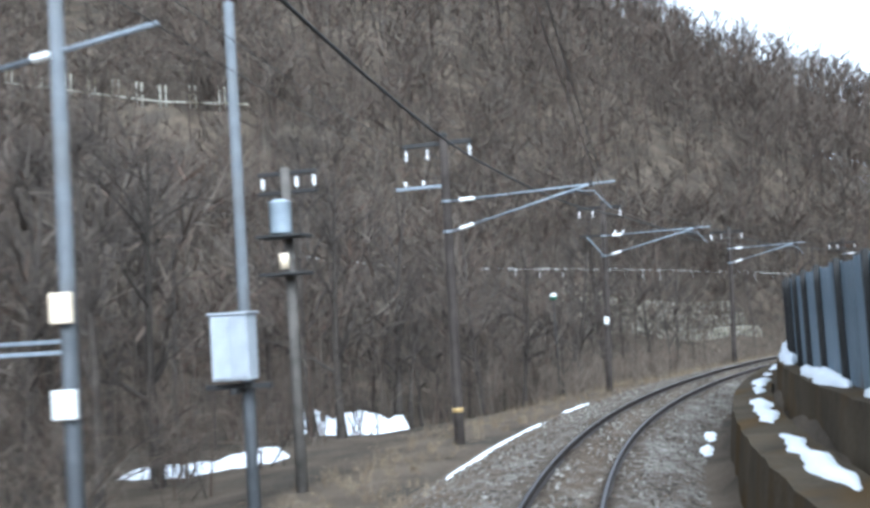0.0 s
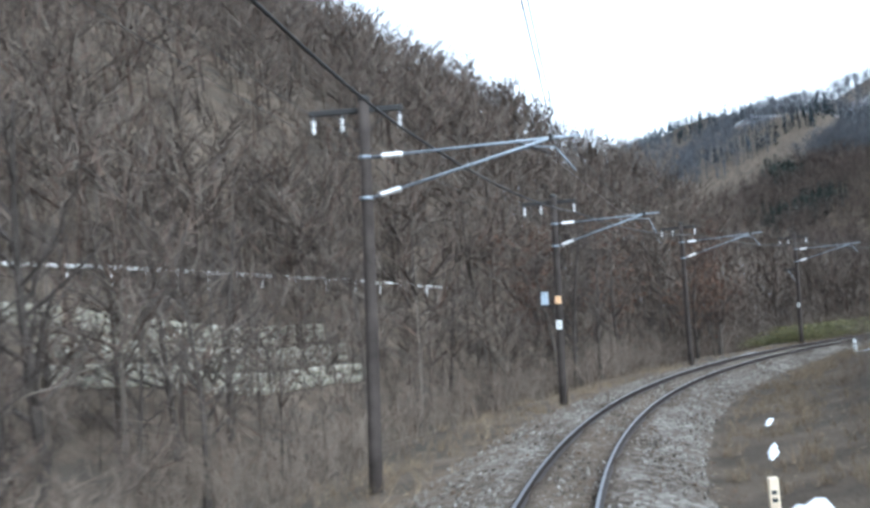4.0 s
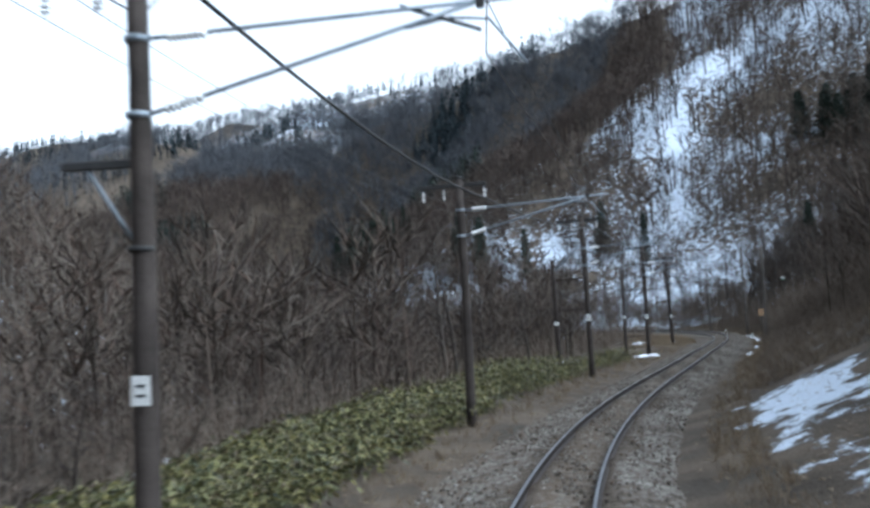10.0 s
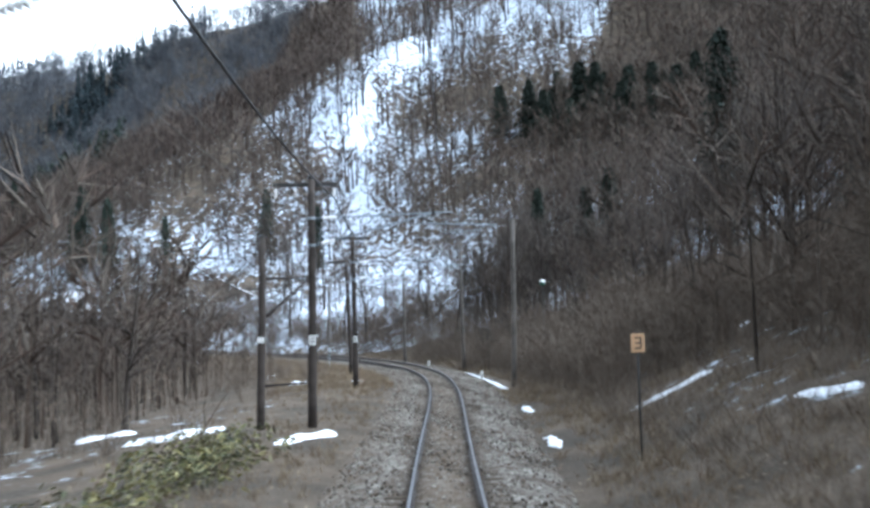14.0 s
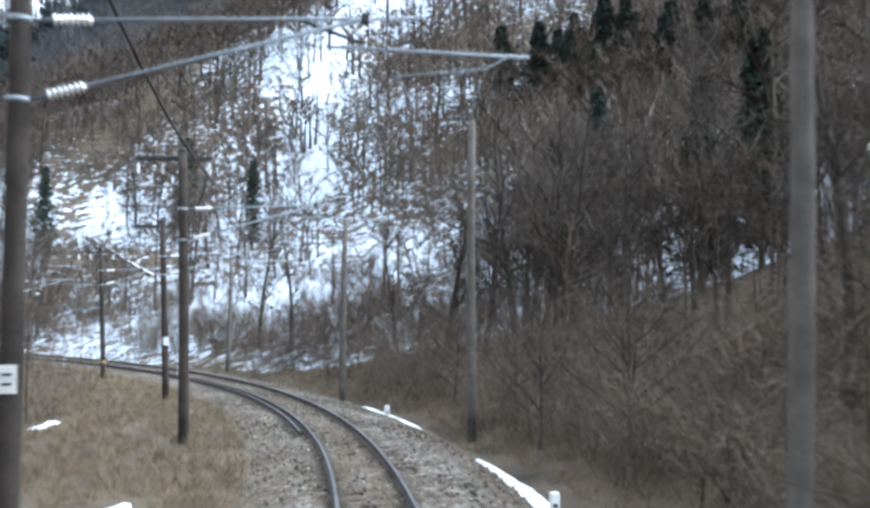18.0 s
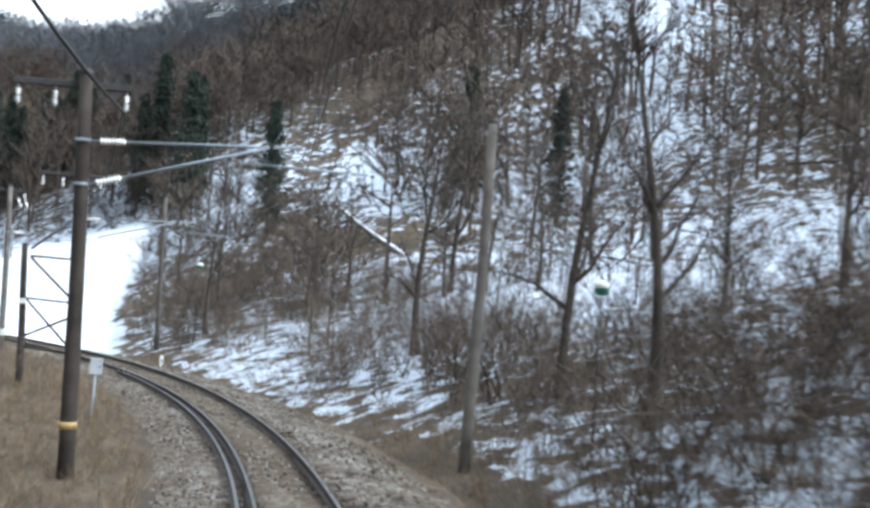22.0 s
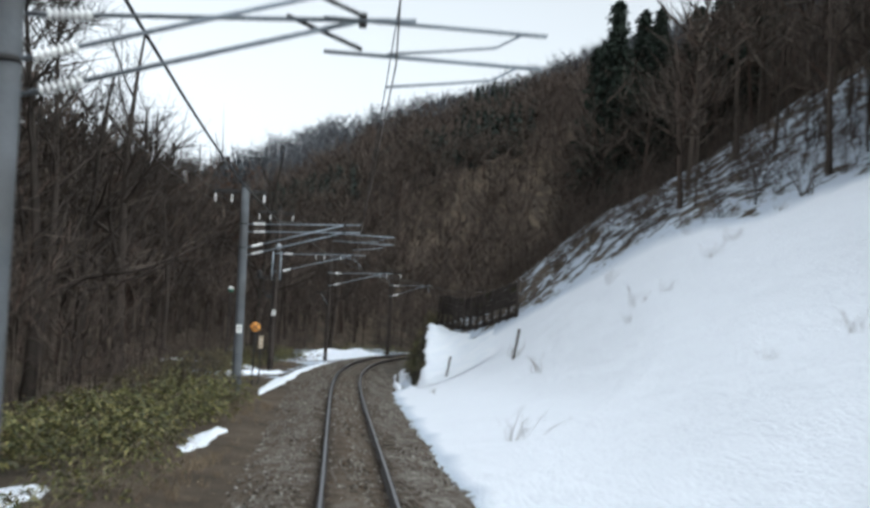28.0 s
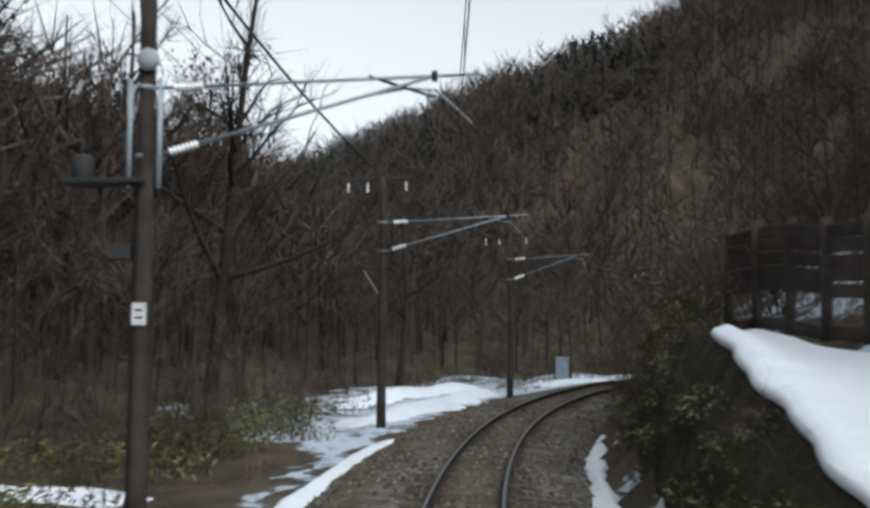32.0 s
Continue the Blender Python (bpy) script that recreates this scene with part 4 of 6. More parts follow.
# seconds along, metres to the right, top, kind, height of the bracket, its depth, lean, brackets, plate, push-off arm, painted band, fittings
POLES = [(0.35, -3.7, 7.2, "grey", 5.7, 0.8, 0, 1, 2.3, False, False, ""), (2.57, -4.15, 7.7, "dark", 5.93, 0.8, 0.5, 1, 0, False, True, "upper_arm"), (4.22, -4.13, 7.44, "dark", 6.03, 0.84, 2.1, 1, 2.5, False, False, "braced_arm"),
         (5.89, -3.92, 7.13, "dark", 5.97, 0.8, 2.1, 1, 0, False, False, ""), (7.45, -3.3, 6.73, "dark", 5.76, 0.76, 1.7, 1, 2.3, False, False, "signal_plates"), (9.36, -3.85, 6.9, "dark", 5.93, 0.82, 0.6, 1, 0, False, False, ""),
         (10.99, -3.88, 6.78, "dark", 5.8, 0.8, 1.7, 1, 2.17, False, False, "lower_arm"), (12.76, -3.85, 6.72, "dark", 5.8, 0.72, 1.0, 1, 0, False, False, ""), (14.74, -3.72, 7.32, "dark", 5.79, 0.8, 0.3, 1, 2.55, False, False, ""),
         (17.03, -3.98, 7.21, "dark", 5.96, 0.82, 0.8, 1, 2.3, True, False, ""), (19.11, -4.04, 7.33, "dark", 5.89, 0.88, -0.2, 1, 2.03, True, False, ""), (20.68, -3.66, 7.07, "dark", 5.55, 0.8, -1.5, 1, 0, True, False, ""),
         (22.24, -3.47, 6.67, "dark", 5.27, 0.74, -2.4, 1, 1.9, True, False, ""), (23.84, -3.45, 6.52, "dark", 5.33, 0.76, -2.6, 1, 0, True, True, ""), (25.52, -3.4, 6.74, "dark", 5.14, 0.72, -2.1, 1, 2.0, True, False, ""),
         (27.2, -3.34, 7.43, "grey", 5.29, 0.76, -2.3, 1, 0.7, True, False, "switchgear"), (28.95, -3.54, 6.77, "concrete", 5.61, 0.78, -1.8, 2, 0, True, False, ""), (31.75, -4.0, 7.36, "concrete", 5.95, 0.88, -1.5, 2, 2.1, True, False, ""),
         (33.35, -4.35, 8.2, "dark", 5.82, 0.96, -0.6, 1, 2.7, False, False, "transformer"), (34.9, -4.06, 7.09, "dark", 5.55, 0.85, -0.6, 1, 0, False, False, "lower_arm"), (36.2, -3.1, 6.6, "dark", 5.35, 0.85, -0.5, 1, 0, False, False, ""),
         (38.5, -3.6, 6.6, "dark", 5.6, 0.8, 0, 1, 0, False, False, ""), (40.4, -3.6, 6.6, "dark", 5.6, 0.8, 0, 1, 0, False, False, "")]
for row in POLES:
    t, u, top, kind, hi, gap, lean, arms, plate, push, band, extra = row
    catenary_pole(t, u, top, kind, hi, gap, lean, arms, plate, push, band, extra)


def plain_pole(t, u, top, mat, label, lean=0.0, plate=False):
    foot = beside(t, u)
    h = float(along(t, LINE_XYZ[:, 2])) + top - foot.z
    pole = tagged(new("stay_pole"), label, "pole", "stay poles")
    pole.matrix_basis = Matrix.Translation(foot) @ Euler((0, radians(lean), radians(heading(t)))).to_matrix().to_4x4()
    part("mast", tube_me("mast", [(0.03 * math.sin(4 * f + t), 0, -0.5 + (h + 0.5) * f) for f in np.linspace(0, 1, 6)], np.linspace(0.13, 0.095, 6), mat, 10), pole)
    part("cap", lathe_me("cap", [(0.105, 0.0), (0.115, 0.02), (0.095, 0.05), (0.03, 0.07)], DARK_STEEL, 10), pole).location = (0.03 * math.sin(4 + t), 0, h)
    if plate:
        part("number_plate", box_me("number_plate", (0.2, 0.012, 0.16), PLATE, 0.004, (0, -0.15, float(along(t, LINE_XYZ[:, 2])) + 2.35 - foot.z)), pole, "white enamel plate")
    return pole


for t, u, top, lean in ((14.75, -5.22, 5.3, 0.2), (16.98, -5.39, 5.38, 0.7), (25.7, -4.75, 4.2, -2.5)):
    plain_pole(t, u, top, POLE_WOOD, "short dark wooden stay pole braced to the line pole beside it", lean, True)
for t, u, top, lean in ((18.92, 3.65, 7.7, 1.5), (20.66, 3.79, 8.2, 0), (21.88, 2.75, 6.75, 0), (24.0, 4.1, 6.9, 0.5), (27.31, 4.4, 8.0, -1.8)):
    plain_pole(t, u, top, POLE_GREY, "bare greyed wooden pole on the outer side of the curve", lean)
# braces between the paired poles: heights over the rails at either end
for t, u, tb, ub, rungs in ((14.74, -3.72, 14.75, -5.22, ((4.42, 4.38), (2.97, 2.95), (3.1, 3.9), (6.05, 4.8))), (17.03, -3.98, 16.98, -5.39, ((4.2, 4.15), (1.05, 1.0), (4.15, 2.9))),
                            (25.52, -3.4, 25.7, -4.75, ((3.8, 3.85), (2.4, 2.45), (0.8, 0.85), (2.4, 3.8), (0.9, 2.4), (2.0, 1.2), (5.4, 4.1)))):
    a, b = on_line(t, u, 0, False), on_line(tb, ub, 0, False)
    brace = tagged(new("pole_brace"), "dark wooden rails and a pale strut bracing two poles", "brace", "pole braces")
    for za, zb in rungs:
        part("strut" if za > 5 else "rail", tube_me("rail", [a + Vector((0, 0, za)), b + Vector((0, 0, zb))], 0.04, POLE_WOOD if za < 5 else GALV, 6), brace)


def wire(name, label, points, radius, mat, sag=0.0, sides=5):
    pts = []
    for a, b in zip(points, points[1:]):
        a, b = Vector(a), Vector(b)
        for f in np.linspace(0, 1, 9)[:-1]:
            p = a.lerp(b, f)
            p.z -= sag * 4 * f * (1 - f)
            pts.append(p)
    pts.append(Vector(points[-1]))
    return tagged(new(name, tube_me(name, pts, radius, mat, sides)), label, "wire", "overhead wires")


def pole_point(i, x, h):
    t, u, top = POLES[i][:3]
    f = beside(t, u)
    x += (top + 0.5) * math.tan(radians(POLES[i][6]))
    a = radians(heading(t))
    return Vector((f.x + x * math.cos(a), f.y + x * math.sin(a), float(along(t, LINE_XYZ[:, 2])) + top + h))


count = range(len(POLES))
wire("feeder_cable", "thick black feeder cable hung from the pole tops", [pole_point(i, 0.68, -0.62) for i in count], 0.026, CABLE, 0.3, 6)
wire("power_wire", "thin dark wire on the crossarm insulators", [pole_point(i, -1.1, -0.62) for i in count], 0.006, CABLE, 0.25)
wire("power_wire", "thin dark wire on the crossarm insulators", [pole_point(i, -0.5, -0.62) for i in count], 0.006, CABLE, 0.25)
stagger = [0.08 if i % 2 else -0.08 for i in count]
wire("contact_wire", "dull copper contact wire over the track", [on_line(POLES[i][0], stagger[i], POLES[i][4] - 0.52, False) for i in count], 0.008, COPPER, 0.0)
wire("messenger_wire", "steel carrier wire above the contact wire", [on_line(POLES[i][0], stagger[i], POLES[i][4] + 0.12, False) for i in count], 0.007, DARK_STEEL, 0.22)
for i in list(count)[:-1]:
    t0, t1 = POLES[i][0], POLES[i + 1][0]
    for f in (0.2, 0.4, 0.6, 0.8):
        a, b = on_line(t0, stagger[i], 0, False).lerp(on_line(t1, stagger[i + 1], 0, False), f), 0.22 * 4 * f * (1 - f)
        c = POLES[i][4] * (1 - f) + POLES[i + 1][4] * f
        tagged(new("dropper", tube_me("dropper", [a + Vector((0, 0, c - 0.52)), a + Vector((0, 0, c + 0.12 - b))], 0.004, DARK_STEEL, 4)), "thin dropper between contact and carrier wire", "wire", "droppers")


# ---- woods ----
def ribbon(a, b, width, side):
    """A thin stem from a to b: a narrow blade of two triangles that tapers."""
    d = b - a
    s = np.cross(d, side)
    s *= width / (np.linalg.norm(s) + 1e-9)
    return [a - s, a + s, b + 0.25 * s, b - 0.25 * s]


def bare_tree(seed, height, spread, limbs=12, leaves=0):
    """Trunk with limbs, and a crown of twigs, of a leafless tree."""
    r = np.random.default_rng(seed)
    tv, tf, n = [], [], 0
    heap = Heap()
    leaf = Heap()
    bend = r.uniform(-0.06, 0.06, 2) * height
    fs = np.linspace(0, 1, 9)
    spine = np.stack([bend[0] * fs**2 + 0.12 * np.sin(5 * fs + seed), bend[1] * fs**2 + 0.12 * np.sin(4 * fs + 2 * seed), height * 0.86 * fs - 0.4], 1)
    girth = 0.012 * height + 0.03

    def tube(points, radii, sides):
        nonlocal n
        v, f = tube_arrays(points, radii, sides)
        tv.append(v)
        tf.extend([tuple(i + n for i in q) for q in f])
        n += len(v)

    def twigs(p, q, many, length):
        for _ in range(many):
            f = r.uniform(0.25, 1.0)
            a = p + (q - p) * f
            d = (q - p) / (np.linalg.norm(q - p) + 1e-9) * 0.7 + r.normal(size=3) * 0.55 + [0, 0, 0.35]
            d /= np.linalg.norm(d)
            L = length * r.uniform(0.5, 1.2)
            b = a + d * L * 0.55
            c = b + (d + r.normal(size=3) * 0.35) * L * 0.5
            side = r.normal(size=3)
            heap.add(ribbon(a, b, 0.011, side) + ribbon(b, c, 0.007, side), [(0, 1, 2), (0, 2, 3), (4, 5, 6), (4, 6, 7)])
            for _ in range(leaves):
                o = a + (c - a) * r.uniform(0.3, 1.1) + r.normal(size=3) * 0.08
                e1, e2 = r.normal(size=3) * 0.05, r.normal(size=3) * 0.035
                leaf.add([o - e1, o + e2, o + e1, o - e2], [(0, 1, 2), (0, 2, 3)])

    tube(spine, girth * (1 - 0.82 * fs) * (1 + 0.5 * np.exp(-fs * 14)), 8)
    for k in range(limbs):
        f = r.uniform(0.26, 0.98)
        base = np.array([np.interp(f, fs, spine[:, i]) for i in range(3)])
        a = k * 2.4 + r.uniform(-0.5, 0.5)
        rise = r.uniform(0.35, 1.1) + 0.4 * f
        L = spread * (1.15 - 0.65 * f) * r.uniform(0.7, 1.2)
        d = np.array([math.cos(a), math.sin(a), rise])
        d /= np.linalg.norm(d)
        pts = [base]
        for s in range(4):
            d = d + r.normal(size=3) * 0.17 + [0, 0, 0.07]
            d /= np.linalg.norm(d)
            pts.append(pts[-1] + d * L / 4)
        pts = np.array(pts)
        tube(pts, girth * (1 - 0.8 * f) * 0.62 * np.linspace(1, 0.18, 5), 5)
        for m in range(6):
            g = r.uniform(0.2, 1.0) * 4
            i = min(int(g), 3)
            p = pts[i] + (pts[i + 1] - pts[i]) * (g - i)
            e = (pts[i + 1] - pts[i]) / (L / 4) * 0.6 + r.normal(size=3) * 0.6 + [0, 0, 0.3]
            e /= np.linalg.norm(e)
            q = p + e * L * r.uniform(0.22, 0.5)
            tube(np.array([p, (p + q) / 2 + r.normal(size=3) * 0.06, q]), [0.02, 0.014, 0.006], 3)
            twigs(p, q, 6, 0.14 * spread + 0.45)
    twigs(spine[-3], spine[-1], 14, 0.16 * spread + 0.4)
    trunk = solid("trunk", np.concatenate(tv), tf, BARK, smooth=True)
    return trunk, heap.mesh("crown", TWIG), leaf.mesh("withered_leaves", RUST_LEAF) if leaves else None


def cedar_tree(seed, height, spread):
    r = np.random.default_rng(seed)
    heap = Heap()
    for k in range(34):
        f = 0.1 + 0.9 * k / 34
        reach = spread * (1 - f) ** 0.75 * r.uniform(0.8, 1.15) + 0.12
        for j in range(9):
            a = j * 0.7 + k * 1.1 + r.uniform(-0.3, 0.3)
            L = reach * r.uniform(0.55, 1.15)
            o = np.array([0, 0, f * height])
            d = np.array([math.cos(a), math.sin(a), r.uniform(-0.3, 0.2)])
            for q in range(18):
                c = o + d * L * r.uniform(0.12, 1.0) + r.normal(size=3) * [0.13, 0.13, 0.12]
                e1, e2 = r.normal(size=3) * 0.09 + d * 0.08 - [0, 0, 0.07], r.normal(size=3) * 0.06
                heap.add([c - e1, c + e2, c + e1, c - e2], [(0, 1, 2), (0, 2, 3)])
    trunk = tube_me("trunk", [(0, 0, -0.4), (0.03, 0, height * 0.5), (0, 0.02, height)], [0.016 * height, 0.009 * height, 0.02], BARK, 8)
    return trunk, heap.mesh("crown", CEDAR)


TREES = []
for i, (h, s, leaves) in enumerate(((9, 2.6, 0), (11, 3.2, 0), (8, 2.4, 0), (12.5, 3.6, 0), (10, 2.2, 0), (7, 2.8, 0), (10.5, 3.0, 3))):
    t, c, l = bare_tree(40 + i, h, s, 13, leaves)
    thing = tagged(new("bare_tree"), "leafless tree with grey-brown bark and fine twigs on the slope" if not leaves else "tree with withered rust-brown leaves still on its twigs", "tree", "trees beside the line")
    part("trunk", t, thing)
    part("crown", c, thing, "mass of fine bare twigs")
    if l:
        part("leaves", l, thing, "withered rust-brown leaves")
    TREES.append(thing)
t, c, _ = bare_tree(53, 10.5, 6.0, 17)
TREES.append(tagged(new("bare_tree"), "large dark spreading leafless tree on the bank", "tree", "trees beside the line"))
part("trunk", t, TREES[-1])
part("crown", c, TREES[-1], "fine bare twigs")
CEDARS = []
for i, (h, s) in enumerate(((11, 2.2), (14, 2.6))):
    t, c = cedar_tree(70 + i, h, s)
    thing = tagged(new("cedar_tree"), "dark green cedar standing in the bare woods", "tree", "cedars")
    part("trunk", t, thing)
    part("crown", c, thing, "dense dark green foliage")
    CEDARS.append(thing)

def on_snow_slope(t, u):
    return (u > 0) & (t > 26.8) & (u < np.interp(t, FAN_T, FAN_U))


rng = np.random.default_rng(11)


def by_fallen_tree(x, y):
    """The clearing round the trunk that lies down the slope."""
    f = np.clip(((x - 234.5) * -22 + (y - 181) * -26.5) / (22**2 + 26.5**2), 0, 1)
    return np.hypot(x - 234.5 + 22 * f, y - 181 + 26.5 * f) < 4.5


def valley_gap(x, y, u):
    """Thinner woods in front of the stone terraces across the valley."""
    return (u < -7) & (x > 4) & (x < 27) & (y > 55) & (y < 91) & (rng.uniform(0, 1, len(x)) < 0.55)


def scatter(many, t0, t1, u0, u1, snowy=False):
    """Places in a stretch beside the line."""
    t, u = rng.uniform(t0, t1, many), rng.uniform(u0, u1, many)
    p = np.array([on_line(a, b, 0, False) for a, b in zip(t, u)])
    tt, uu = line_coords(p[:, 0], p[:, 1])
    ok = (np.abs(uu) > min(abs(u0), abs(u1)) * 0.9) & (snowy | ~on_snow_slope(tt, uu))
    for stops, width, _ in PATCHES:
        (ta, ua), (tb, ub) = stops[0], stops[-1]
        f = np.clip(((tt - ta) * SPEED * (tb - ta) * SPEED + (uu - ua) * (ub - ua)) / (((tb - ta) * SPEED) ** 2 + (ub - ua) ** 2), 0, 1)
        ok &= np.hypot((tt - ta - f * (tb - ta)) * SPEED, uu - ua - f * (ub - ua)) > width + 0.45
    ok &= ~by_fallen_tree(p[:, 0], p[:, 1]) & ~valley_gap(p[:, 0], p[:, 1], uu)
    z = land(p[:, 0], p[:, 1], (tt, uu))
    return np.stack([p[ok, 0], p[ok, 1], z[ok]], 1)


DARK_OF = {}


def dark_copy(me):
    """The same wood in a darker colour that holds the shade of the woods."""
    if me.name not in DARK_OF:
        DARK_OF[me.name] = me.copy()
        DARK_OF[me.name].materials[0] = DARK_BARK
    return DARK_OF[me.name]


used = set()
# stretches of single trees: how many, from, to, nearest and farthest to the right, kinds, least and most size
STANDS = [(44, 3.6, 9.5, -18, -7.5, (0, 1, 2, 3, 4, 5), 0.75, 1.15), (24, 0.8, 3.6, -20, -8.5, (1, 3, 4), 0.8, 1.2), (7, 9.4, 11.4, -14, -7.5, (6, 6, 3), 0.7, 1.0), (13, 10.6, 14.5, -28, -10, (0, 1, 2, 4, 5), 0.42, 0.6), (16, 14.5, 19, -28, -9, (0, 1, 2, 4, 5), 0.6, 0.95),
          (22, 19, 28, -30, -11, (0, 1, 2, 4), 0.5, 0.9), (34, 28.5, 37, -22, -8.5, (0, 1, 3, 4, 6), 1.0, 1.45), (26, 30.4, 34.4, -24, -10, (1, 3, 4), 1.3, 1.6), (34, 33.5, 38.5, -42, -16, (0, 1, 3, 4), 1.0, 1.4), (8, 10, 14, 8, 20, (0, 1, 5), 0.7, 1.0), (22, 14, 18.6, 9, 26, (1, 3, 4, 5), 0.7, 1.1),
          (18, 18.5, 21, 7.5, 24, (0, 1, 3, 4, 5), 0.7, 1.1), (30, 20.8, 22.9, 6.5, 17, (0, 1, 3, 4, 5), 0.7, 1.1), (30, 22, 29.5, 7.0, 30, (0, 1, 2, 4, 5), 0.6, 1.05), (10, 4.8, 9, 9, 22, (0, 2), 0.6, 0.9), (16, 28, 33, 20, 36, (0, 1, 4), 0.6, 1.0), (12, 34.5, 40, 8, 24, (0, 1, 4), 0.6, 0.9)]
for many, t0, t1, u0, u1, kinds, lo, hi in STANDS:
    for p in scatter(many, t0, t1, u0, u1):
        k = int(rng.choice(kinds))
        s = rng.uniform(lo, hi)
        m = Matrix.LocRotScale(Vector(p), Euler((rng.normal() * 0.05, rng.normal() * 0.05, rng.uniform(0, 6.28))), None)
        ob = TREES[k] if k not in used else copy_thing(TREES[k], m)
        used.add(k)
        ob.matrix_basis = m @ Matrix.Diagonal((s, s, s * rng.uniform(0.9, 1.12), 1))
        # trees from second 28 on get the bark darkened for shade
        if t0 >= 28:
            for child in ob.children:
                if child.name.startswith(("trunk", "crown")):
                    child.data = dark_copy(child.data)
for t, u, k, s in ((17.25, 11.4, 7, 0.9), (17.6, 9.0, 1, 0.7), (20.0, 5.6, 8, 0.44), (20.35, 4.7, 8, 0.36), (20.75, 5.4, 8, 0.4), (21.3, 5.2, 8, 0.34), (19.4, 8.0, 8, 0.5)):
    p = on_line(t, u, 0, False)
    m = Matrix.Translation((p.x, p.y, float(land(np.array([p.x]), np.array([p.y]))[0])))
    (TREES[7] if k == 7 else copy_thing(TREES[min(k, 7)], m)).matrix_basis = m @ Matrix.Scale(s, 4) @ Matrix.Rotation(t * 9, 4, "Z")
used = set()
for many, t0, t1, u0, u1 in ((10, 14.5, 18, 24, 40), (5, 27.2, 30, 22, 36), (2, 18.8, 21, 18, 27), (3, 21.4, 22.9, 14, 19), (4, 30.2, 31.4, 17, 24), (12, 33.8, 37, 12, 30), (8, 34, 40, 14, 34)):
    for p in scatter(many, t0, t1, u0, u1):
        k = int(rng.integers(2))
        s = rng.uniform(0.7, 1.1)
        m = Matrix.LocRotScale(Vector(p), Euler((0, 0, rng.uniform(0, 6.28))), None)
        ob = CEDARS[k] if k not in used else copy_thing(CEDARS[k], m)
        used.add(k)
        ob.matrix_basis = m @ Matrix.Diagonal((s, s, s, 1))
# the row of pointed conifers high on the hillside
for x, y, s in ((266, 131, 0.95), (262, 125, 1.05), (264, 121, 0.8), (264, 116, 1.15), (258, 111, 0.75), (258, 107, 1.0), (253, 103, 0.85), (248, 99, 1.0), (269, 126, 0.7), (260, 119, 0.65), (270, 117, 0.9), (254, 96, 0.9), (259, 122, 0.8), (266, 112, 0.8), (261, 113, 0.9), (256, 101, 0.75), (251, 108, 0.8), (245, 103, 0.75), (255, 117, 0.7), (272, 121, 0.85)):
    m = Matrix.Translation((x, y, float(land(np.array([x]), np.array([y]))[0])))
    copy_thing(CEDARS[x % 2], m).matrix_basis = m @ Matrix.Diagonal((s * 1.65, s * 1.65, s, 1))


def far_tree(seed, twigs=60, thick=1.0):
    """A small-scale leafless tree of narrow triangles, one metre high."""
    r = np.random.default_rng(seed)
    v, t = [], []

    def blade(a, b, w):
        s = np.cross(b - a, r.normal(size=3))
        s *= thick * w / (np.linalg.norm(s) + 1e-9)
        t.append((len(v), len(v) + 1, len(v) + 2))
        v.extend([a - s, a + s, b])

    top = np.array([r.uniform(-0.06, 0.06), r.uniform(-0.06, 0.06), 0.93])
    blade(np.array([0, 0, -0.05]), top, 0.014)
    blade(np.array([0, 0, -0.05]), top * 0.9, 0.013)
    for k in range(9):
        f = r.uniform(0.25, 0.85)
        a = 2.4 * k + r.uniform(-0.5, 0.5)
        p = top * f
        q = p + np.array([math.cos(a), math.sin(a), r.uniform(0.5, 1.3)]) * r.uniform(0.14, 0.26) * (1.25 - 0.6 * f)
        blade(p, q, 0.006)
        for _ in range(twigs // 9):
            o = p + (q - p) * r.uniform(0.3, 1.0)
            d = (q - p) * 0.4 + r.normal(size=3) * 0.07 + [0, 0, 0.05]
            blade(o, o + d, 0.0042)
    return np.array(v), np.array(t)


def far_cedar(seed, tufts=84):
    r = np.random.default_rng(seed)
    v, t = [], []
    for k in range(tufts):
        f = 0.06 + 0.94 * (1 - math.sqrt(r.uniform(0, 1)))
        a = r.uniform(0, 6.28)
        w = 0.135 * (1.03 - f) ** 0.8 * r.uniform(0.45, 1.15) + 0.008
        out, side = np.array([math.cos(a), math.sin(a), 0]), np.array([-math.sin(a), math.cos(a), 0]) * r.uniform(0.018, 0.05) * math.sqrt(84 / tufts)
        o = out * w * 0.25 + [0, 0, f + 0.03]
        tip = out * w + [0, 0, f - r.uniform(0.02, 0.07)]
        t.append((len(v), len(v) + 1, len(v) + 2))
        v.extend([o, tip - side, tip + side] if k % 2 else [tip, o - side - [0, 0, 0.05], o + side])
    return np.array(v), np.array(t)


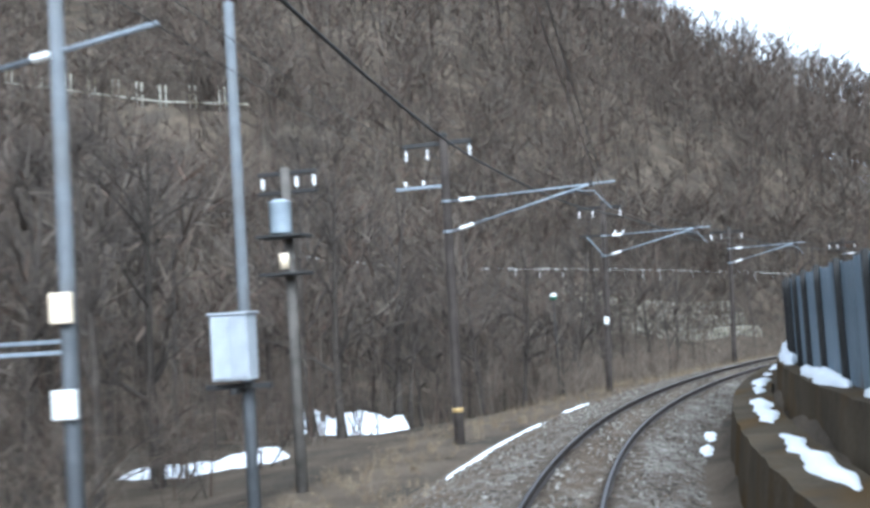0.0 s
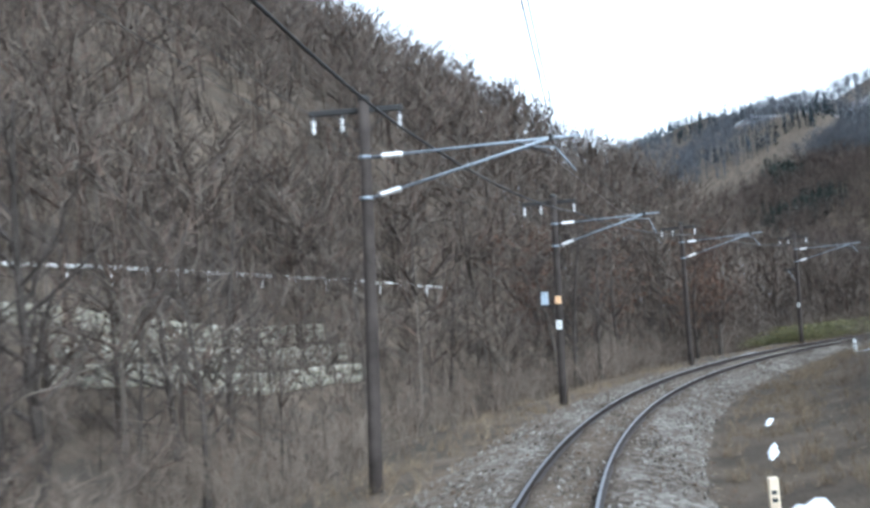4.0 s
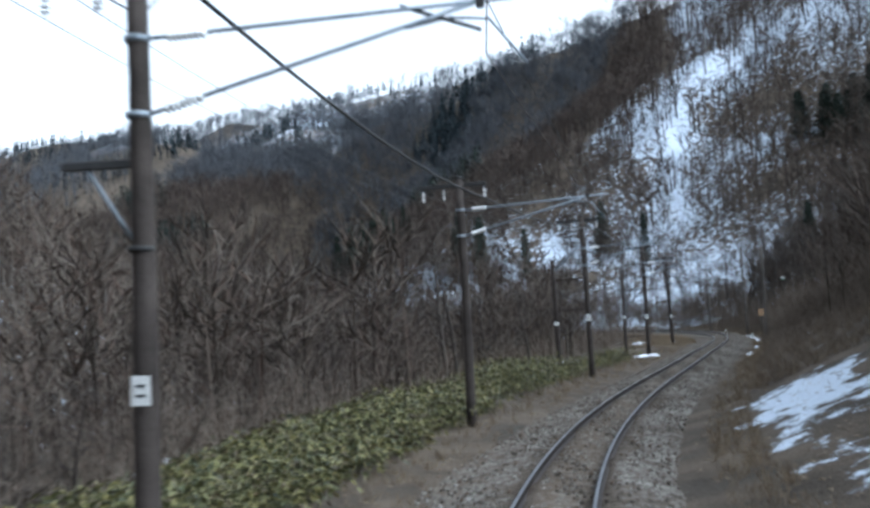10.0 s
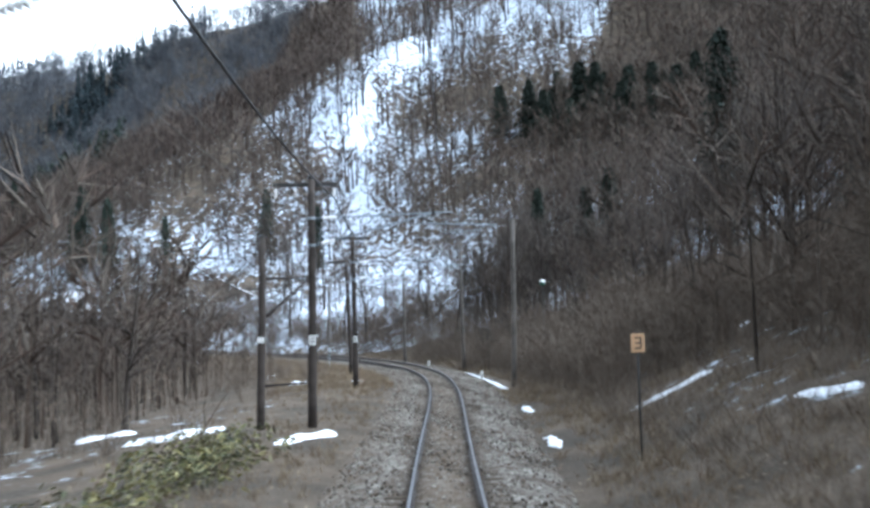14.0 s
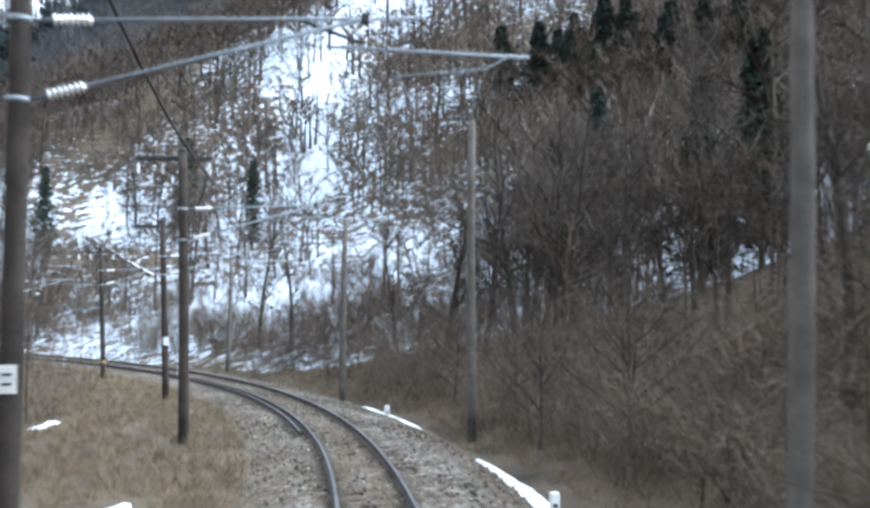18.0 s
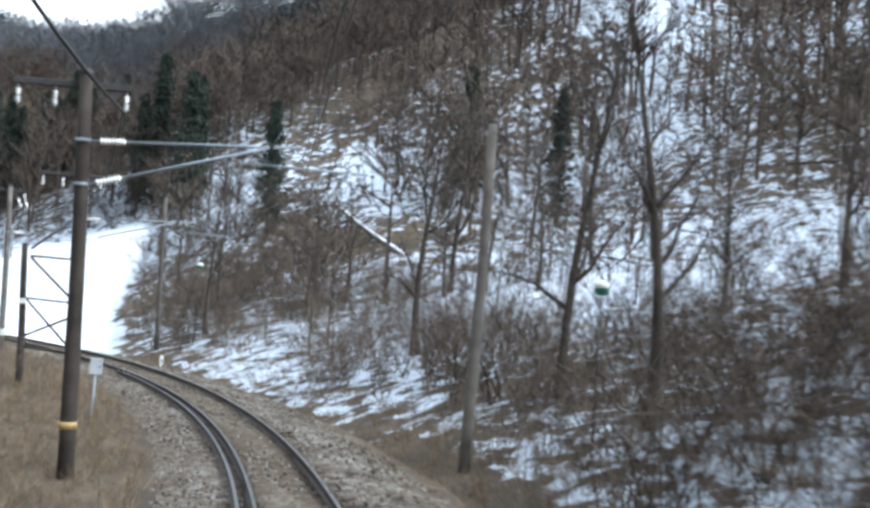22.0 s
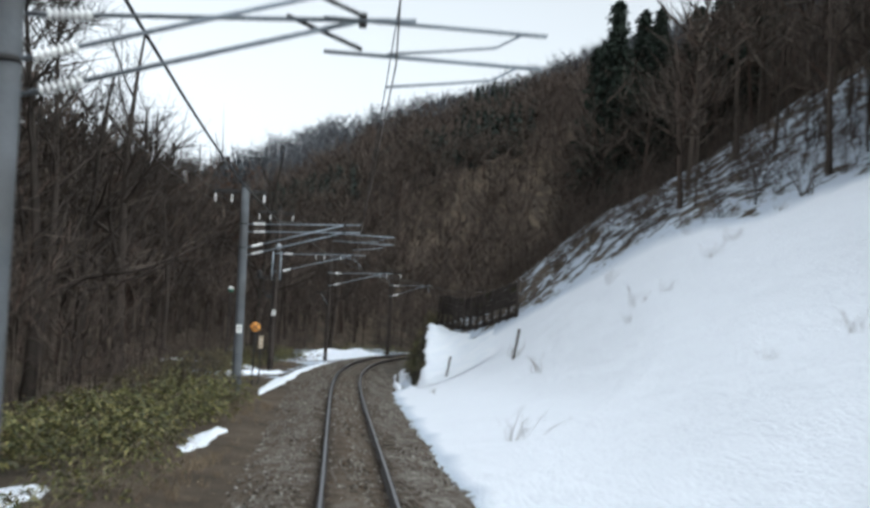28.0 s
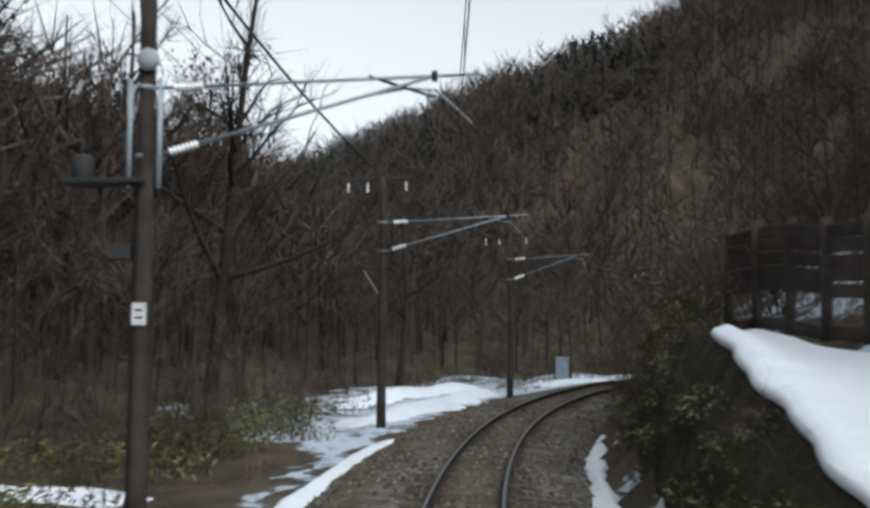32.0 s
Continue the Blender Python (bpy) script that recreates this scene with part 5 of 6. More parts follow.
def planted(name, label, kinds, places, sizes, mat, category):
    heap = Heap()
    for p, s in zip(places, sizes):
        v, t = kinds[int(rng.integers(len(kinds)))]
        a = rng.uniform(0, 6.28)
        c, q = math.cos(a) * s, math.sin(a) * s
        wide = rng.uniform(0.85, 1.3)
        heap.add(np.stack([(v[:, 0] * c - v[:, 1] * q) * wide + p[0], (v[:, 0] * q + v[:, 1] * c) * wide + p[1], v[:, 2] * s + p[2]], 1), t)
    return tagged(new(name, heap.mesh(name, mat)), label, category, kind="stuff")


FAR = [far_tree(90 + i, 36, 1.7) for i in range(8)]
FAR_DENSE = [far_tree(190 + i, 90) for i in range(6)]
YOUNG = [far_tree(210 + i, 108, 0.6) for i in range(6)]
CONES = [far_cedar(120 + i) for i in range(4)]
FAR_CONES = [far_cedar(130 + i, 34) for i in range(4)]


def field(many, x0, x1, y0, y1, least, most):
    """Places on the hills, so far from the line."""
    x, y = rng.uniform(x0, x1, many), rng.uniform(y0, y1, many)
    t, u = line_coords(x, y)
    z = land(x, y, (t, u))
    ok = (np.abs(u) > least) & (np.abs(u) < most) & ~on_snow_slope(t, u) & ~by_fallen_tree(x, y) & ~valley_gap(x, y, u)
    return x[ok], y[ok], z[ok], t[ok], u[ok]


def conifer_ground(x, y, z, t, u):
    """Where the conifers stand in the woods."""
    g = fbm(x, y, 26, 33) + 0.25 * fbm(x, y, 8, 34)
    likely = np.where((u > 22) & (t > 13.5) & (t < 18.5), 0.0, -3.0)
    likely = np.where((u > 16) & (t > 29) & (x > 214) & (x < 285) & (y > 184) & (y < 285), -0.15, likely)
    likely = np.where((x > 228) & (y > 285), np.where(x > 258, -0.02, -0.25), likely)
    likely = np.where((x > 285) & (y > 195) & (y < 330), np.where((z > 70) & (y > 280), 0.2, -3.0), likely)
    likely = np.where((x > 300) & (y > 195) & (y < 420) & (x < 380), -1.0, likely)
    likely = np.where((np.hypot(x - 232, y - 312) < 13) | (np.hypot(x - 338, (y - 251) / 0.8) < 13) | (np.hypot(x - 347, y - 237) < 7), 0.6, likely)
    far = (x > 380) | (y > 400)
    likely = np.where(far, np.where((y > 540) & (x < 480), 0.2, -0.25), likely)
    likely = np.where(np.hypot((x - 384) / 50, (y - 386) / 32) < 1, 0.5, likely)
    return g + likely > 0.15


def bare_scar(x, y):
    """Open pale slides on the far ridge."""
    return ((np.hypot((x - 602) / 40, (y - 458) / 32) < 1) | (np.hypot((x - 430) / 18, (y - 386) / 18) < 1)) & (rng.uniform(0, 1, len(x)) < 0.7)


fields = [field(21000, -150, 390, -40, 380, 13, 180), field(3600, 200, 340, 225, 370, 16, 150), field(3200, 200, 350, 70, 215, 45, 150), field(2600, -90, 80, 60, 200, 22, 130)]
x, y, z, t, u = (np.concatenate(f) for f in zip(*fields))
con = conifer_ground(x, y, z, t, u)
thin = (u > 0) & (u < np.where(t > 26.5, 26, 48)) & (t > 18.6) & (t < 31) & (rng.uniform(0, 1, len(x)) < np.where((t > 21.5) & (t < 28), 0.74, 0.62))
w, off, reach = gully_place(x, y)
open_snow = (np.abs(off) < reach) & (u > 10) & (rng.uniform(0, 1, len(x)) < np.where(np.abs(off) < 9, 0.6, np.where(off > 0, 0.5, 0.4)))
con &= ~open_snow & (np.abs(u) > 36)
m = ~con & ~thin & ~open_snow
near = (np.abs(u) < 55) | ((t < 7) & (np.abs(u) < 120))
# where the woods take twig colours with haze painted in
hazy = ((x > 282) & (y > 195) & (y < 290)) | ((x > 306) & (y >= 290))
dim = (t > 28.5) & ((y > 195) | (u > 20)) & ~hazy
for name, label, kinds, pick, mat in (("hillside_woods", "leafless grey-brown woods on the hillsides", FAR_DENSE, m & near & ~dim & ~hazy, FAR_TWIG), ("hilltop_woods", "leafless grey-brown woods on the hilltops", FAR, m & ~near & ~dim & ~hazy, FAR_TWIG), ("shoulder_woods", "leafless woods on the shoulder of the hill, greyed like haze", FAR_DENSE, m & hazy, HAZED_TWIG),
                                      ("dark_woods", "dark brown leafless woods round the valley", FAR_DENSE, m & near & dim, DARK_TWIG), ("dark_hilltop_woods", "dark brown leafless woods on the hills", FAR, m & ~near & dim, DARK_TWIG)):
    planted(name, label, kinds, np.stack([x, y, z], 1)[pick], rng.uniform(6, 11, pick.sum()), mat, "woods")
# conifers beyond here get foliage tinted blue for haze
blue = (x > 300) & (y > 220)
for name, label, pick, mat in (("conifer_woods", "dark green conifers on the hillsides", con & ~blue, FAR_CEDAR), ("blue_conifer_woods", "dark conifers on the shoulder of the hill, tinted blue like haze", con & blue, HAZED_CEDAR)):
    planted(name, label, CONES, np.stack([x, y, z], 1)[pick], rng.uniform(9, 15, pick.sum()) * (0.62 if mat is HAZED_CEDAR else np.where(y[pick] > 285, 0.72, 1.0)), mat, "woods")
ridge = field(21000, 230, 800, 60, 740, 165, 900)
wooded = ~bare_scar(ridge[0], ridge[1])
x, y, z, t, u = (v[wooded] for v in ridge)
con = conifer_ground(x, y, z, t, u)
# both distant stands carry haze in their colours
planted("distant_woods", "leafless woods on the distant ridges", FAR, np.stack([x, y, z], 1)[~con], rng.uniform(7, 12, (~con).sum()), HAZED_TWIG, "woods")
planted("distant_conifers", "dark conifers on the distant ridges", FAR_CONES, np.stack([x, y, z], 1)[con], rng.uniform(5.5, 10, con.sum()), HAZED_CEDAR, "woods")
# saplings and thickets near the line
young = np.concatenate([scatter(90, 0.5, 3.6, -24, -9.5), scatter(260, 3.6, 9.5, -30, -6.5), scatter(330, 9.5, 20, -34, -12), scatter(360, 20, 28, -30, -8), scatter(300, 4.6, 10, 8, 30),
                        scatter(420, 10, 18.5, 7.5, 30), scatter(190, 18.5, 30, 6.5, 34), scatter(300, 20.4, 23.4, 12, 30)])
dim_young = np.concatenate([scatter(480, 28, 40, -30, -7), scatter(420, 32, 39, -48, -14), scatter(420, 28, 36, 16, 44), scatter(380, 33.6, 41, 7, 40)])
tops = np.concatenate([scatter(190, 29.8, 34.6, -29, -13), scatter(60, 34, 37, -32, -16)])
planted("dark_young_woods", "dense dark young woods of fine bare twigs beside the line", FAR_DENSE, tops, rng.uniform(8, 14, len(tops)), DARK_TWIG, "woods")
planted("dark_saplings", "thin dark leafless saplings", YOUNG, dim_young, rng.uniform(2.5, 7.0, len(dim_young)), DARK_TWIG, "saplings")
planted("saplings", "thin leafless saplings and thicket stems", YOUNG, young, rng.uniform(2.5, 7.0, len(young)), FAR_TWIG, "saplings")


def shrub(seed, stems, twigs, thin):
    """A bare bush of one metre: a few stems that arch out, and a dome of fine twigs."""
    r = np.random.default_rng(seed)
    v, t = [], []

    def blade(p, q, w):
        s = np.cross(q - p, r.normal(size=3))
        s *= w * thin / (np.linalg.norm(s) + 1e-9)
        k = len(v)
        v.extend([p - s, p + s, q])
        t.append((k, k + 1, k + 2))

    for i in range(stems):
        a, lean, L = 2.4 * i + r.uniform(-0.6, 0.6), r.uniform(0.15, 1.1), r.uniform(0.6, 1.0)
        o = r.normal(size=3) * [0.08, 0.08, 0]
        b = o + np.array([math.cos(a) * lean * 0.3, math.sin(a) * lean * 0.3, 0.45]) * L
        c = b + np.array([math.cos(a) * lean * 0.4, math.sin(a) * lean * 0.4, 0.42]) * L + r.normal(size=3) * 0.07
        blade(o, b + (b - o) * 0.5, 0.007)
        blade(b, c, 0.0045)
        for _ in range(twigs):
            f = r.uniform(0.35, 2.0)
            p = o + (b - o) * f if f < 1 else b + (c - b) * (f - 1)
            d = r.normal(size=3) * 0.6 + np.array([math.cos(a) * 0.3, math.sin(a) * 0.3, 0.45])
            q = p + d * r.uniform(0.12, 0.28) * L
            blade(p, q, 0.0026)
            blade(p + (q - p) * 0.5, p + (q - p) * 0.5 + (d + r.normal(size=3) * 0.6) * 0.15, 0.002)
    return np.array(v), np.array(t)


def brush(seed, stems, kind, thin=1.0):
    """A clump of one metre: bare stems with side twigs, blades of grass, or a mound of broad leaves."""
    r = np.random.default_rng(seed)
    v, t = [], []
    for _ in range(stems):
        k = len(v)
        if kind == "leaf":
            a, g = r.uniform(0, 6.28), r.uniform(0, 1) ** 0.6
            o = np.array([math.cos(a) * 0.6 * g, math.sin(a) * 0.6 * g, r.uniform(0.25, 1.0) * 0.75 * math.sqrt(1 - 0.8 * g * g)])
            d = np.array([math.cos(a), math.sin(a), r.uniform(-0.5, 0.9)]) + r.normal(size=3) * 0.5
            d *= r.uniform(0.09, 0.17) / np.linalg.norm(d)
            s = np.cross(d, r.normal(size=3))
            s *= 0.021 / (np.linalg.norm(s) + 1e-9)
            v.extend([o, o + 0.45 * d + s, o + d - [0, 0, 0.05], o + 0.45 * d - s])
            t.extend([(k, k + 1, k + 2), (k, k + 2, k + 3)])
            continue
        a, lean, L = r.uniform(0, 6.28), r.uniform(0.1, 1.0), r.uniform(0.4, 1.0)
        o = r.normal(size=3) * [0.16, 0.16, 0]
        d = np.array([math.cos(a) * lean, math.sin(a) * lean, 1.0])
        d /= np.linalg.norm(d)
        b = o + d * L * 0.6
        c = b + (d + r.normal(size=3) * 0.3 - [0, 0, 0.25]) * L * 0.45
        s = np.cross(d, r.normal(size=3))
        s *= {"stem": 0.0042 * thin, "blade": 0.009}[kind] / (np.linalg.norm(s) + 1e-9)
        v.extend([o - s, o + s, b + s, b - s, c])
        t.extend([(k, k + 1, k + 2), (k, k + 2, k + 3), (k + 3, k + 2, k + 4)])
        for _ in range(5 if kind == "stem" else 0):
            p = o + (c - o) * r.uniform(0.25, 1.0)
            q = p + (d * 0.5 + r.normal(size=3) * 0.6) * L * r.uniform(0.15, 0.35)
            k = len(v)
            v.extend([p - 0.55 * s, p + 0.55 * s, q])
            t.append((k, k + 1, k + 2))
    return np.array(v), np.array(t)


STEMS = [shrub(300 + i, 9, 10, 1.0) for i in range(6)]
FINE = [shrub(360 + i, 10, 15, 0.75) for i in range(6)]
SHORT = [brush(310 + i, 14, "stem") for i in range(6)]
BLADES = [brush(320 + i, 17, "blade") for i in range(6)]
LEAVES = [brush(340 + i, 80, "leaf") for i in range(6)]
shrubs = np.concatenate([scatter(14, 0.5, 4.2, -12, -4.8), scatter(190, 4.2, 9.5, -12, -4.6), scatter(120, 9.5, 13, -14, -8.5), scatter(50, 13, 19, -12, -6.5), scatter(150, 19, 28, -12, -5.5), scatter(120, 4.6, 10, 6.5, 11),
                         scatter(460, 13.2, 17.2, 8.6, 17), scatter(190, 17.0, 21.4, 4.6, 12), scatter(240, 20.5, 28.5, 4.4, 13), scatter(60, 32.95, 33.6, 2.9, 3.4), scatter(150, 20.5, 28.5, 12, 34), scatter(160, 15.5, 19.5, 10, 20), scatter(90, 25.8, 29.6, 6, 17)])
tall = np.concatenate([scatter(340, 17.2, 20.2, 5.0, 13), scatter(110, 19.6, 22.8, 4.4, 9.5), scatter(200, 14.6, 17.4, 10, 18)])
planted("tall_brush", "tall light brown brush beside the line", FINE, tall, rng.uniform(2.0, 3.6, len(tall)) * (0.9 + 0.4 * fbm(tall[:, 0], tall[:, 1], 1.6, 57)), BRUSH, "brush")
planted("brushwood", "tangled leafless brush along the line", STEMS, shrubs, rng.uniform(1.0, 3.0, len(shrubs)), BRUSH, "brush")
low = np.concatenate([scatter(700, 13.0, 17.4, 4.0, 9.0), scatter(320, 17.2, 24.6, 3.4, 6), scatter(160, 4.4, 10, 5.2, 9), scatter(120, 9.5, 13.2, 8.2, 12), scatter(300, 26, 31.5, -6, -3.2), scatter(120, 32.4, 34.0, 5.0, 8.5), scatter(16, 27.6, 32.2, 3, 11, True), scatter(16, 29.0, 31.6, 9, 16, True)])
under = np.concatenate([scatter(700, 0.3, 9.2, -46, -8.5), scatter(380, 9, 14.5, -44, -9.5), scatter(160, 2, 7, -75, -40)])
planted("undergrowth", "grey-brown leafless undergrowth beneath the trees", STEMS, under, rng.uniform(1.6, 4.2, len(under)), FAR_TWIG, "brush")
dark = np.concatenate([scatter(170, 22.6, 25.8, 5.0, 13), scatter(80, 21.6, 24.5, 8, 18), scatter(170, 24.6, 28.6, 6, 26), scatter(60, 26.8, 28.6, 4.5, 14)])
# this thicket too takes the twig colours darkened for shade
shaded = np.concatenate([scatter(260, 28, 40, -12, -5), scatter(190, 33.6, 40, 2.9, 5.5), scatter(170, 33.4, 40, 7, 14), scatter(220, 28.4, 34, 12, 30), scatter(200, 29.2, 33.2, 8, 24), scatter(220, 28, 32, 14, 42), scatter(140, 33.7, 38, 5, 16)])
planted("dark_thicket", "dark shaded leafless thicket under the woods", STEMS, shaded, rng.uniform(1.1, 3.0, len(shaded)), DARK_TWIG, "brush")
planted("thicket", "dark leafless thicket on the snowy slope", STEMS, dark, rng.uniform(1.3, 3.2, len(dark)), FAR_TWIG, "brush")
planted("low_brush", "low brown brush and cut stems on the bank", SHORT, low, rng.uniform(0.45, 1.1, len(low)), BRUSH, "brush")
tufts = np.concatenate([scatter(900, 0.5, 9.5, -6, -2.5), scatter(300, 13, 20, -8, -3), scatter(5200, 19, 27.5, -8.5, -2.2), scatter(300, 27.5, 36, -6, -2.9), scatter(260, 4.4, 10, 3.4, 6), scatter(220, 9.5, 13.2, 2.6, 3.5),
                        scatter(1500, 13, 18, 3.0, 9), scatter(1700, 18, 27.2, 2.4, 5.5)])
planted("dry_grass", "bleached dry grass along the line", BLADES, tufts, rng.uniform(0.16, 0.5, len(tufts)), DRY, "grass")
short = np.concatenate([scatter(300, 9.5, 13.2, 2.5, 3.5), scatter(900, 13.2, 19, 2.5, 4.6), scatter(700, 4.3, 9.5, 2.6, 4.6), scatter(1000, 9.5, 20, -4.6, -2.5), scatter(600, 26, 31.5, -4.4, -2.5)])
planted("short_grass", "short bleached grass at the edge of the ballast", BLADES, short, rng.uniform(0.12, 0.38, len(short)), DRY, "grass")
sasa = np.concatenate([scatter(900, 11.1, 14.4, -8.5, -4.3), scatter(90, 14.4, 16.4, -5.6, -4.2), scatter(380, 28.2, 31.6, -7.5, -3.6), scatter(420, 32.0, 37, -9, -5.6), scatter(120, 36, 40, -7, -4), scatter(40, 32.9, 33.6, 2.9, 3.3), scatter(120, 33.6, 38, 2.9, 4.4)])
mound = np.concatenate([scatter(240, 11.1, 12.8, -6.4, -4.5), scatter(90, 13.0, 14.4, -6.5, -4.5), scatter(90, 29, 31.2, -6.5, -4.2)])
mound = np.concatenate([mound, mound + [0.1, 0.1, 0.4]])
planted("tall_bamboo_grass", "mounds of yellow-green bamboo grass beside the poles", LEAVES, mound, rng.uniform(0.75, 1.15, len(mound)), SASA, "bamboo grass")
planted("bamboo_grass", "low green and yellowed bamboo grass on the bank", LEAVES, sasa, rng.uniform(0.55, 1.35, len(sasa)), SASA, "bamboo grass")
# fallen leaves and bits of wood on the ground beside the track
leaf_v = np.array([(-0.5, 0, 0), (0, -0.35, 0.12), (0.5, 0, 0), (0, 0.35, 0.12)])
litter = Heap()
for p in np.concatenate([scatter(7500, 0.5, 36, -7, -2.2), scatter(7500, 4.2, 31, 2.2, 7)]):
    a, s = rng.uniform(0, 6.28), rng.uniform(0.05, 0.16)
    c, q = math.cos(a) * s, math.sin(a) * s
    litter.add(np.stack([leaf_v[:, 0] * c - leaf_v[:, 1] * q + p[0], leaf_v[:, 0] * q + leaf_v[:, 1] * c + p[1], leaf_v[:, 2] * s + p[2] + 0.03], 1), [(0, 1, 2), (0, 2, 3)])
tagged(new("leaf_litter", litter.mesh("leaf_litter", DRY)), "fallen brown leaves and scraps beside the track", "leaves", kind="stuff")


# ---- snow left lying in banks and strips ----
def snow_patch(stops, width, high=0.1, seed=0, label="strip of old snow lying beside the track"):
    """A low dome of snow along stops of (seconds, metres to the right)."""
    ts, us = np.array(stops, float).T
    n = max(8, int(abs(ts[-1] - ts[0]) * SPEED / 0.35) + int(np.abs(np.diff(us)).sum() / 0.35))
    f = np.linspace(0, 1, n)
    k = np.linspace(0, 1, len(ts))
    mid = np.array([on_line(np.interp(a, k, ts), np.interp(a, k, us), 0, False) for a in f])
    d = np.gradient(mid, axis=0)
    d /= np.linalg.norm(d, axis=1)[:, None] + 1e-9
    side = np.stack([d[:, 1], -d[:, 0], 0 * d[:, 0]], 1)
    r = np.random.default_rng(seed)
    ph = r.uniform(0, 6, 6)
    round_off = np.sqrt(np.clip(1 - (2 * f - 1) ** 6, 0, 1))
    L = width * round_off * (0.75 + 0.25 * np.sin(9 * f + ph[0]) + 0.16 * np.sin(23 * f + ph[1]) + 0.12 * r.normal(size=n))
    R = width * round_off * (0.75 + 0.25 * np.sin(8 * f + ph[2]) + 0.16 * np.sin(27 * f + ph[3]) + 0.12 * r.normal(size=n))
    cols = []
    for g in np.linspace(-1, 1, 7):
        p = mid + side * np.where(g < 0, g * L, g * R)[:, None]
        z = land(p[:, 0], p[:, 1])
        dome = high * (1 - abs(g) ** 2.2) * round_off * (0.8 + 0.3 * np.sin(13 * f + 4 * g + ph[4]))
        tt, uu = line_coords(p[:, 0], p[:, 1])
        bed = np.interp(tt, LINE_T, LINE_XYZ[:, 2]) + np.interp(np.abs(uu), [1.75, 3.3], [-0.26, -0.72]) - np.sin(np.radians(np.interp(tt, LINE_T, LINE_CANT))) * -uu
        z = np.where(np.abs(uu) < 3.3, np.maximum(z, bed), z)
        cols.append(np.stack([p[:, 0], p[:, 1], z + dome - (0.05 if abs(g) == 1 else 0.0) + 0.01], 1))
    v = np.stack(cols, 1).reshape(-1, 3)
    q = (np.arange(n - 1)[:, None] * 7 + np.arange(6)[None, :]).ravel()
    tagged(new("snow_patch", solid("snow_patch", v, np.stack([q, q + 1, q + 8, q + 7], 1), SNOW, smooth=True)), label, "snow", "snow patches")


for i, (stops, width, high) in enumerate(PATCHES):
    snow_patch(stops, width, high, i)


# ---- retaining walls ----
def ribbon_wall(name, label, t0, t1, section, mat, group=""):
    """A wall along the line with the given cross-section of (metres to the right, height), closed at the ends."""
    ts = np.linspace(t0, t1, max(3, int((t1 - t0) / 0.06)))
    k, v, f = len(section), [], []
    for i, t in enumerate(ts):
        wob = 0.012 * math.sin(31 * t) + 0.01 * math.sin(57 * t + 1)
        v += [on_line(t, u + wob, h + wob, False) for u, h in section]
        if i:
            f += [((i - 1) * k + j, (i - 1) * k + (j + 1) % k, i * k + (j + 1) % k, i * k + j) for j in range(k)]
    f += [tuple(range(k))[::-1], tuple(range(len(v) - k, len(v)))]
    return tagged(new(name, solid(name, v, f, mat)), label, "wall", kind="structure")


ribbon_wall("retaining_wall_lower", "low dark concrete retaining wall beside the track", 0.2, 4.15, [(2.6, -0.95), (2.78, 0.6), (3.65, 0.66), (3.65, -0.95)], WALL_CONCRETE)
ribbon_wall("retaining_wall_upper", "mossy brown concrete retaining wall above the lower one", 0.2, 4.12, [(3.66, -0.9), (3.84, 1.42), (4.32, 1.45), (4.32, -0.9)], WALL_CONCRETE)


def ledge_snow(t0, t1, u, h, width, high, seed, label):
    """Snow along a ledge, uneven and broken here and there."""
    r = np.random.default_rng(seed)
    ph = r.uniform(0, 6, 4)
    ts = np.arange(t0, t1, 0.012)
    run = []
    for t in list(ts) + [None]:
        g = -1 if t is None else 0.42 + 0.5 * math.sin(8 * t + ph[0]) + 0.35 * math.sin(19 * t + ph[1]) + 0.2 * math.sin(71 * t + ph[2])
        if g > 0.05:
            run.append((t, g))
            continue
        if len(run) > 5:
            v = []
            for k, (t2, g2) in enumerate(run):
                end = math.sqrt(max(0.0, 1 - (2 * k / (len(run) - 1) - 1) ** 4))
                w, z = width * (0.35 + 0.55 * min(g2, 1.0)) * end + 0.01, high * (0.4 + 0.6 * min(g2, 1.0)) * end
                off = u + 0.05 * math.sin(31 * t2 + ph[3])
                v += [on_line(t2, off - w, h - 0.02, False), on_line(t2, off - 0.8 * w, h + 0.6 * z, False), on_line(t2, off, h + z, False), on_line(t2, off + 0.8 * w, h + 0.6 * z, False), on_line(t2, off + w, h - 0.02, False)]
            f = [((k - 1) * 5 + j, (k - 1) * 5 + j + 1, k * 5 + j + 1, k * 5 + j) for k in range(1, len(run)) for j in range(4)]
            tagged(new("snow_on_wall", solid("snow_on_wall", v, f, SNOW, smooth=True)), label, "snow", "snow on the walls")
        run = []


ledge_snow(0.3, 4.1, 4.05, 1.45, 0.2, 0.2, 3, "rounded snow lying along the top of the mossy wall")
ledge_snow(0.3, 4.12, 3.35, 0.64, 0.22, 0.1, 6, "broken snow lying on the ledge of the lower wall")
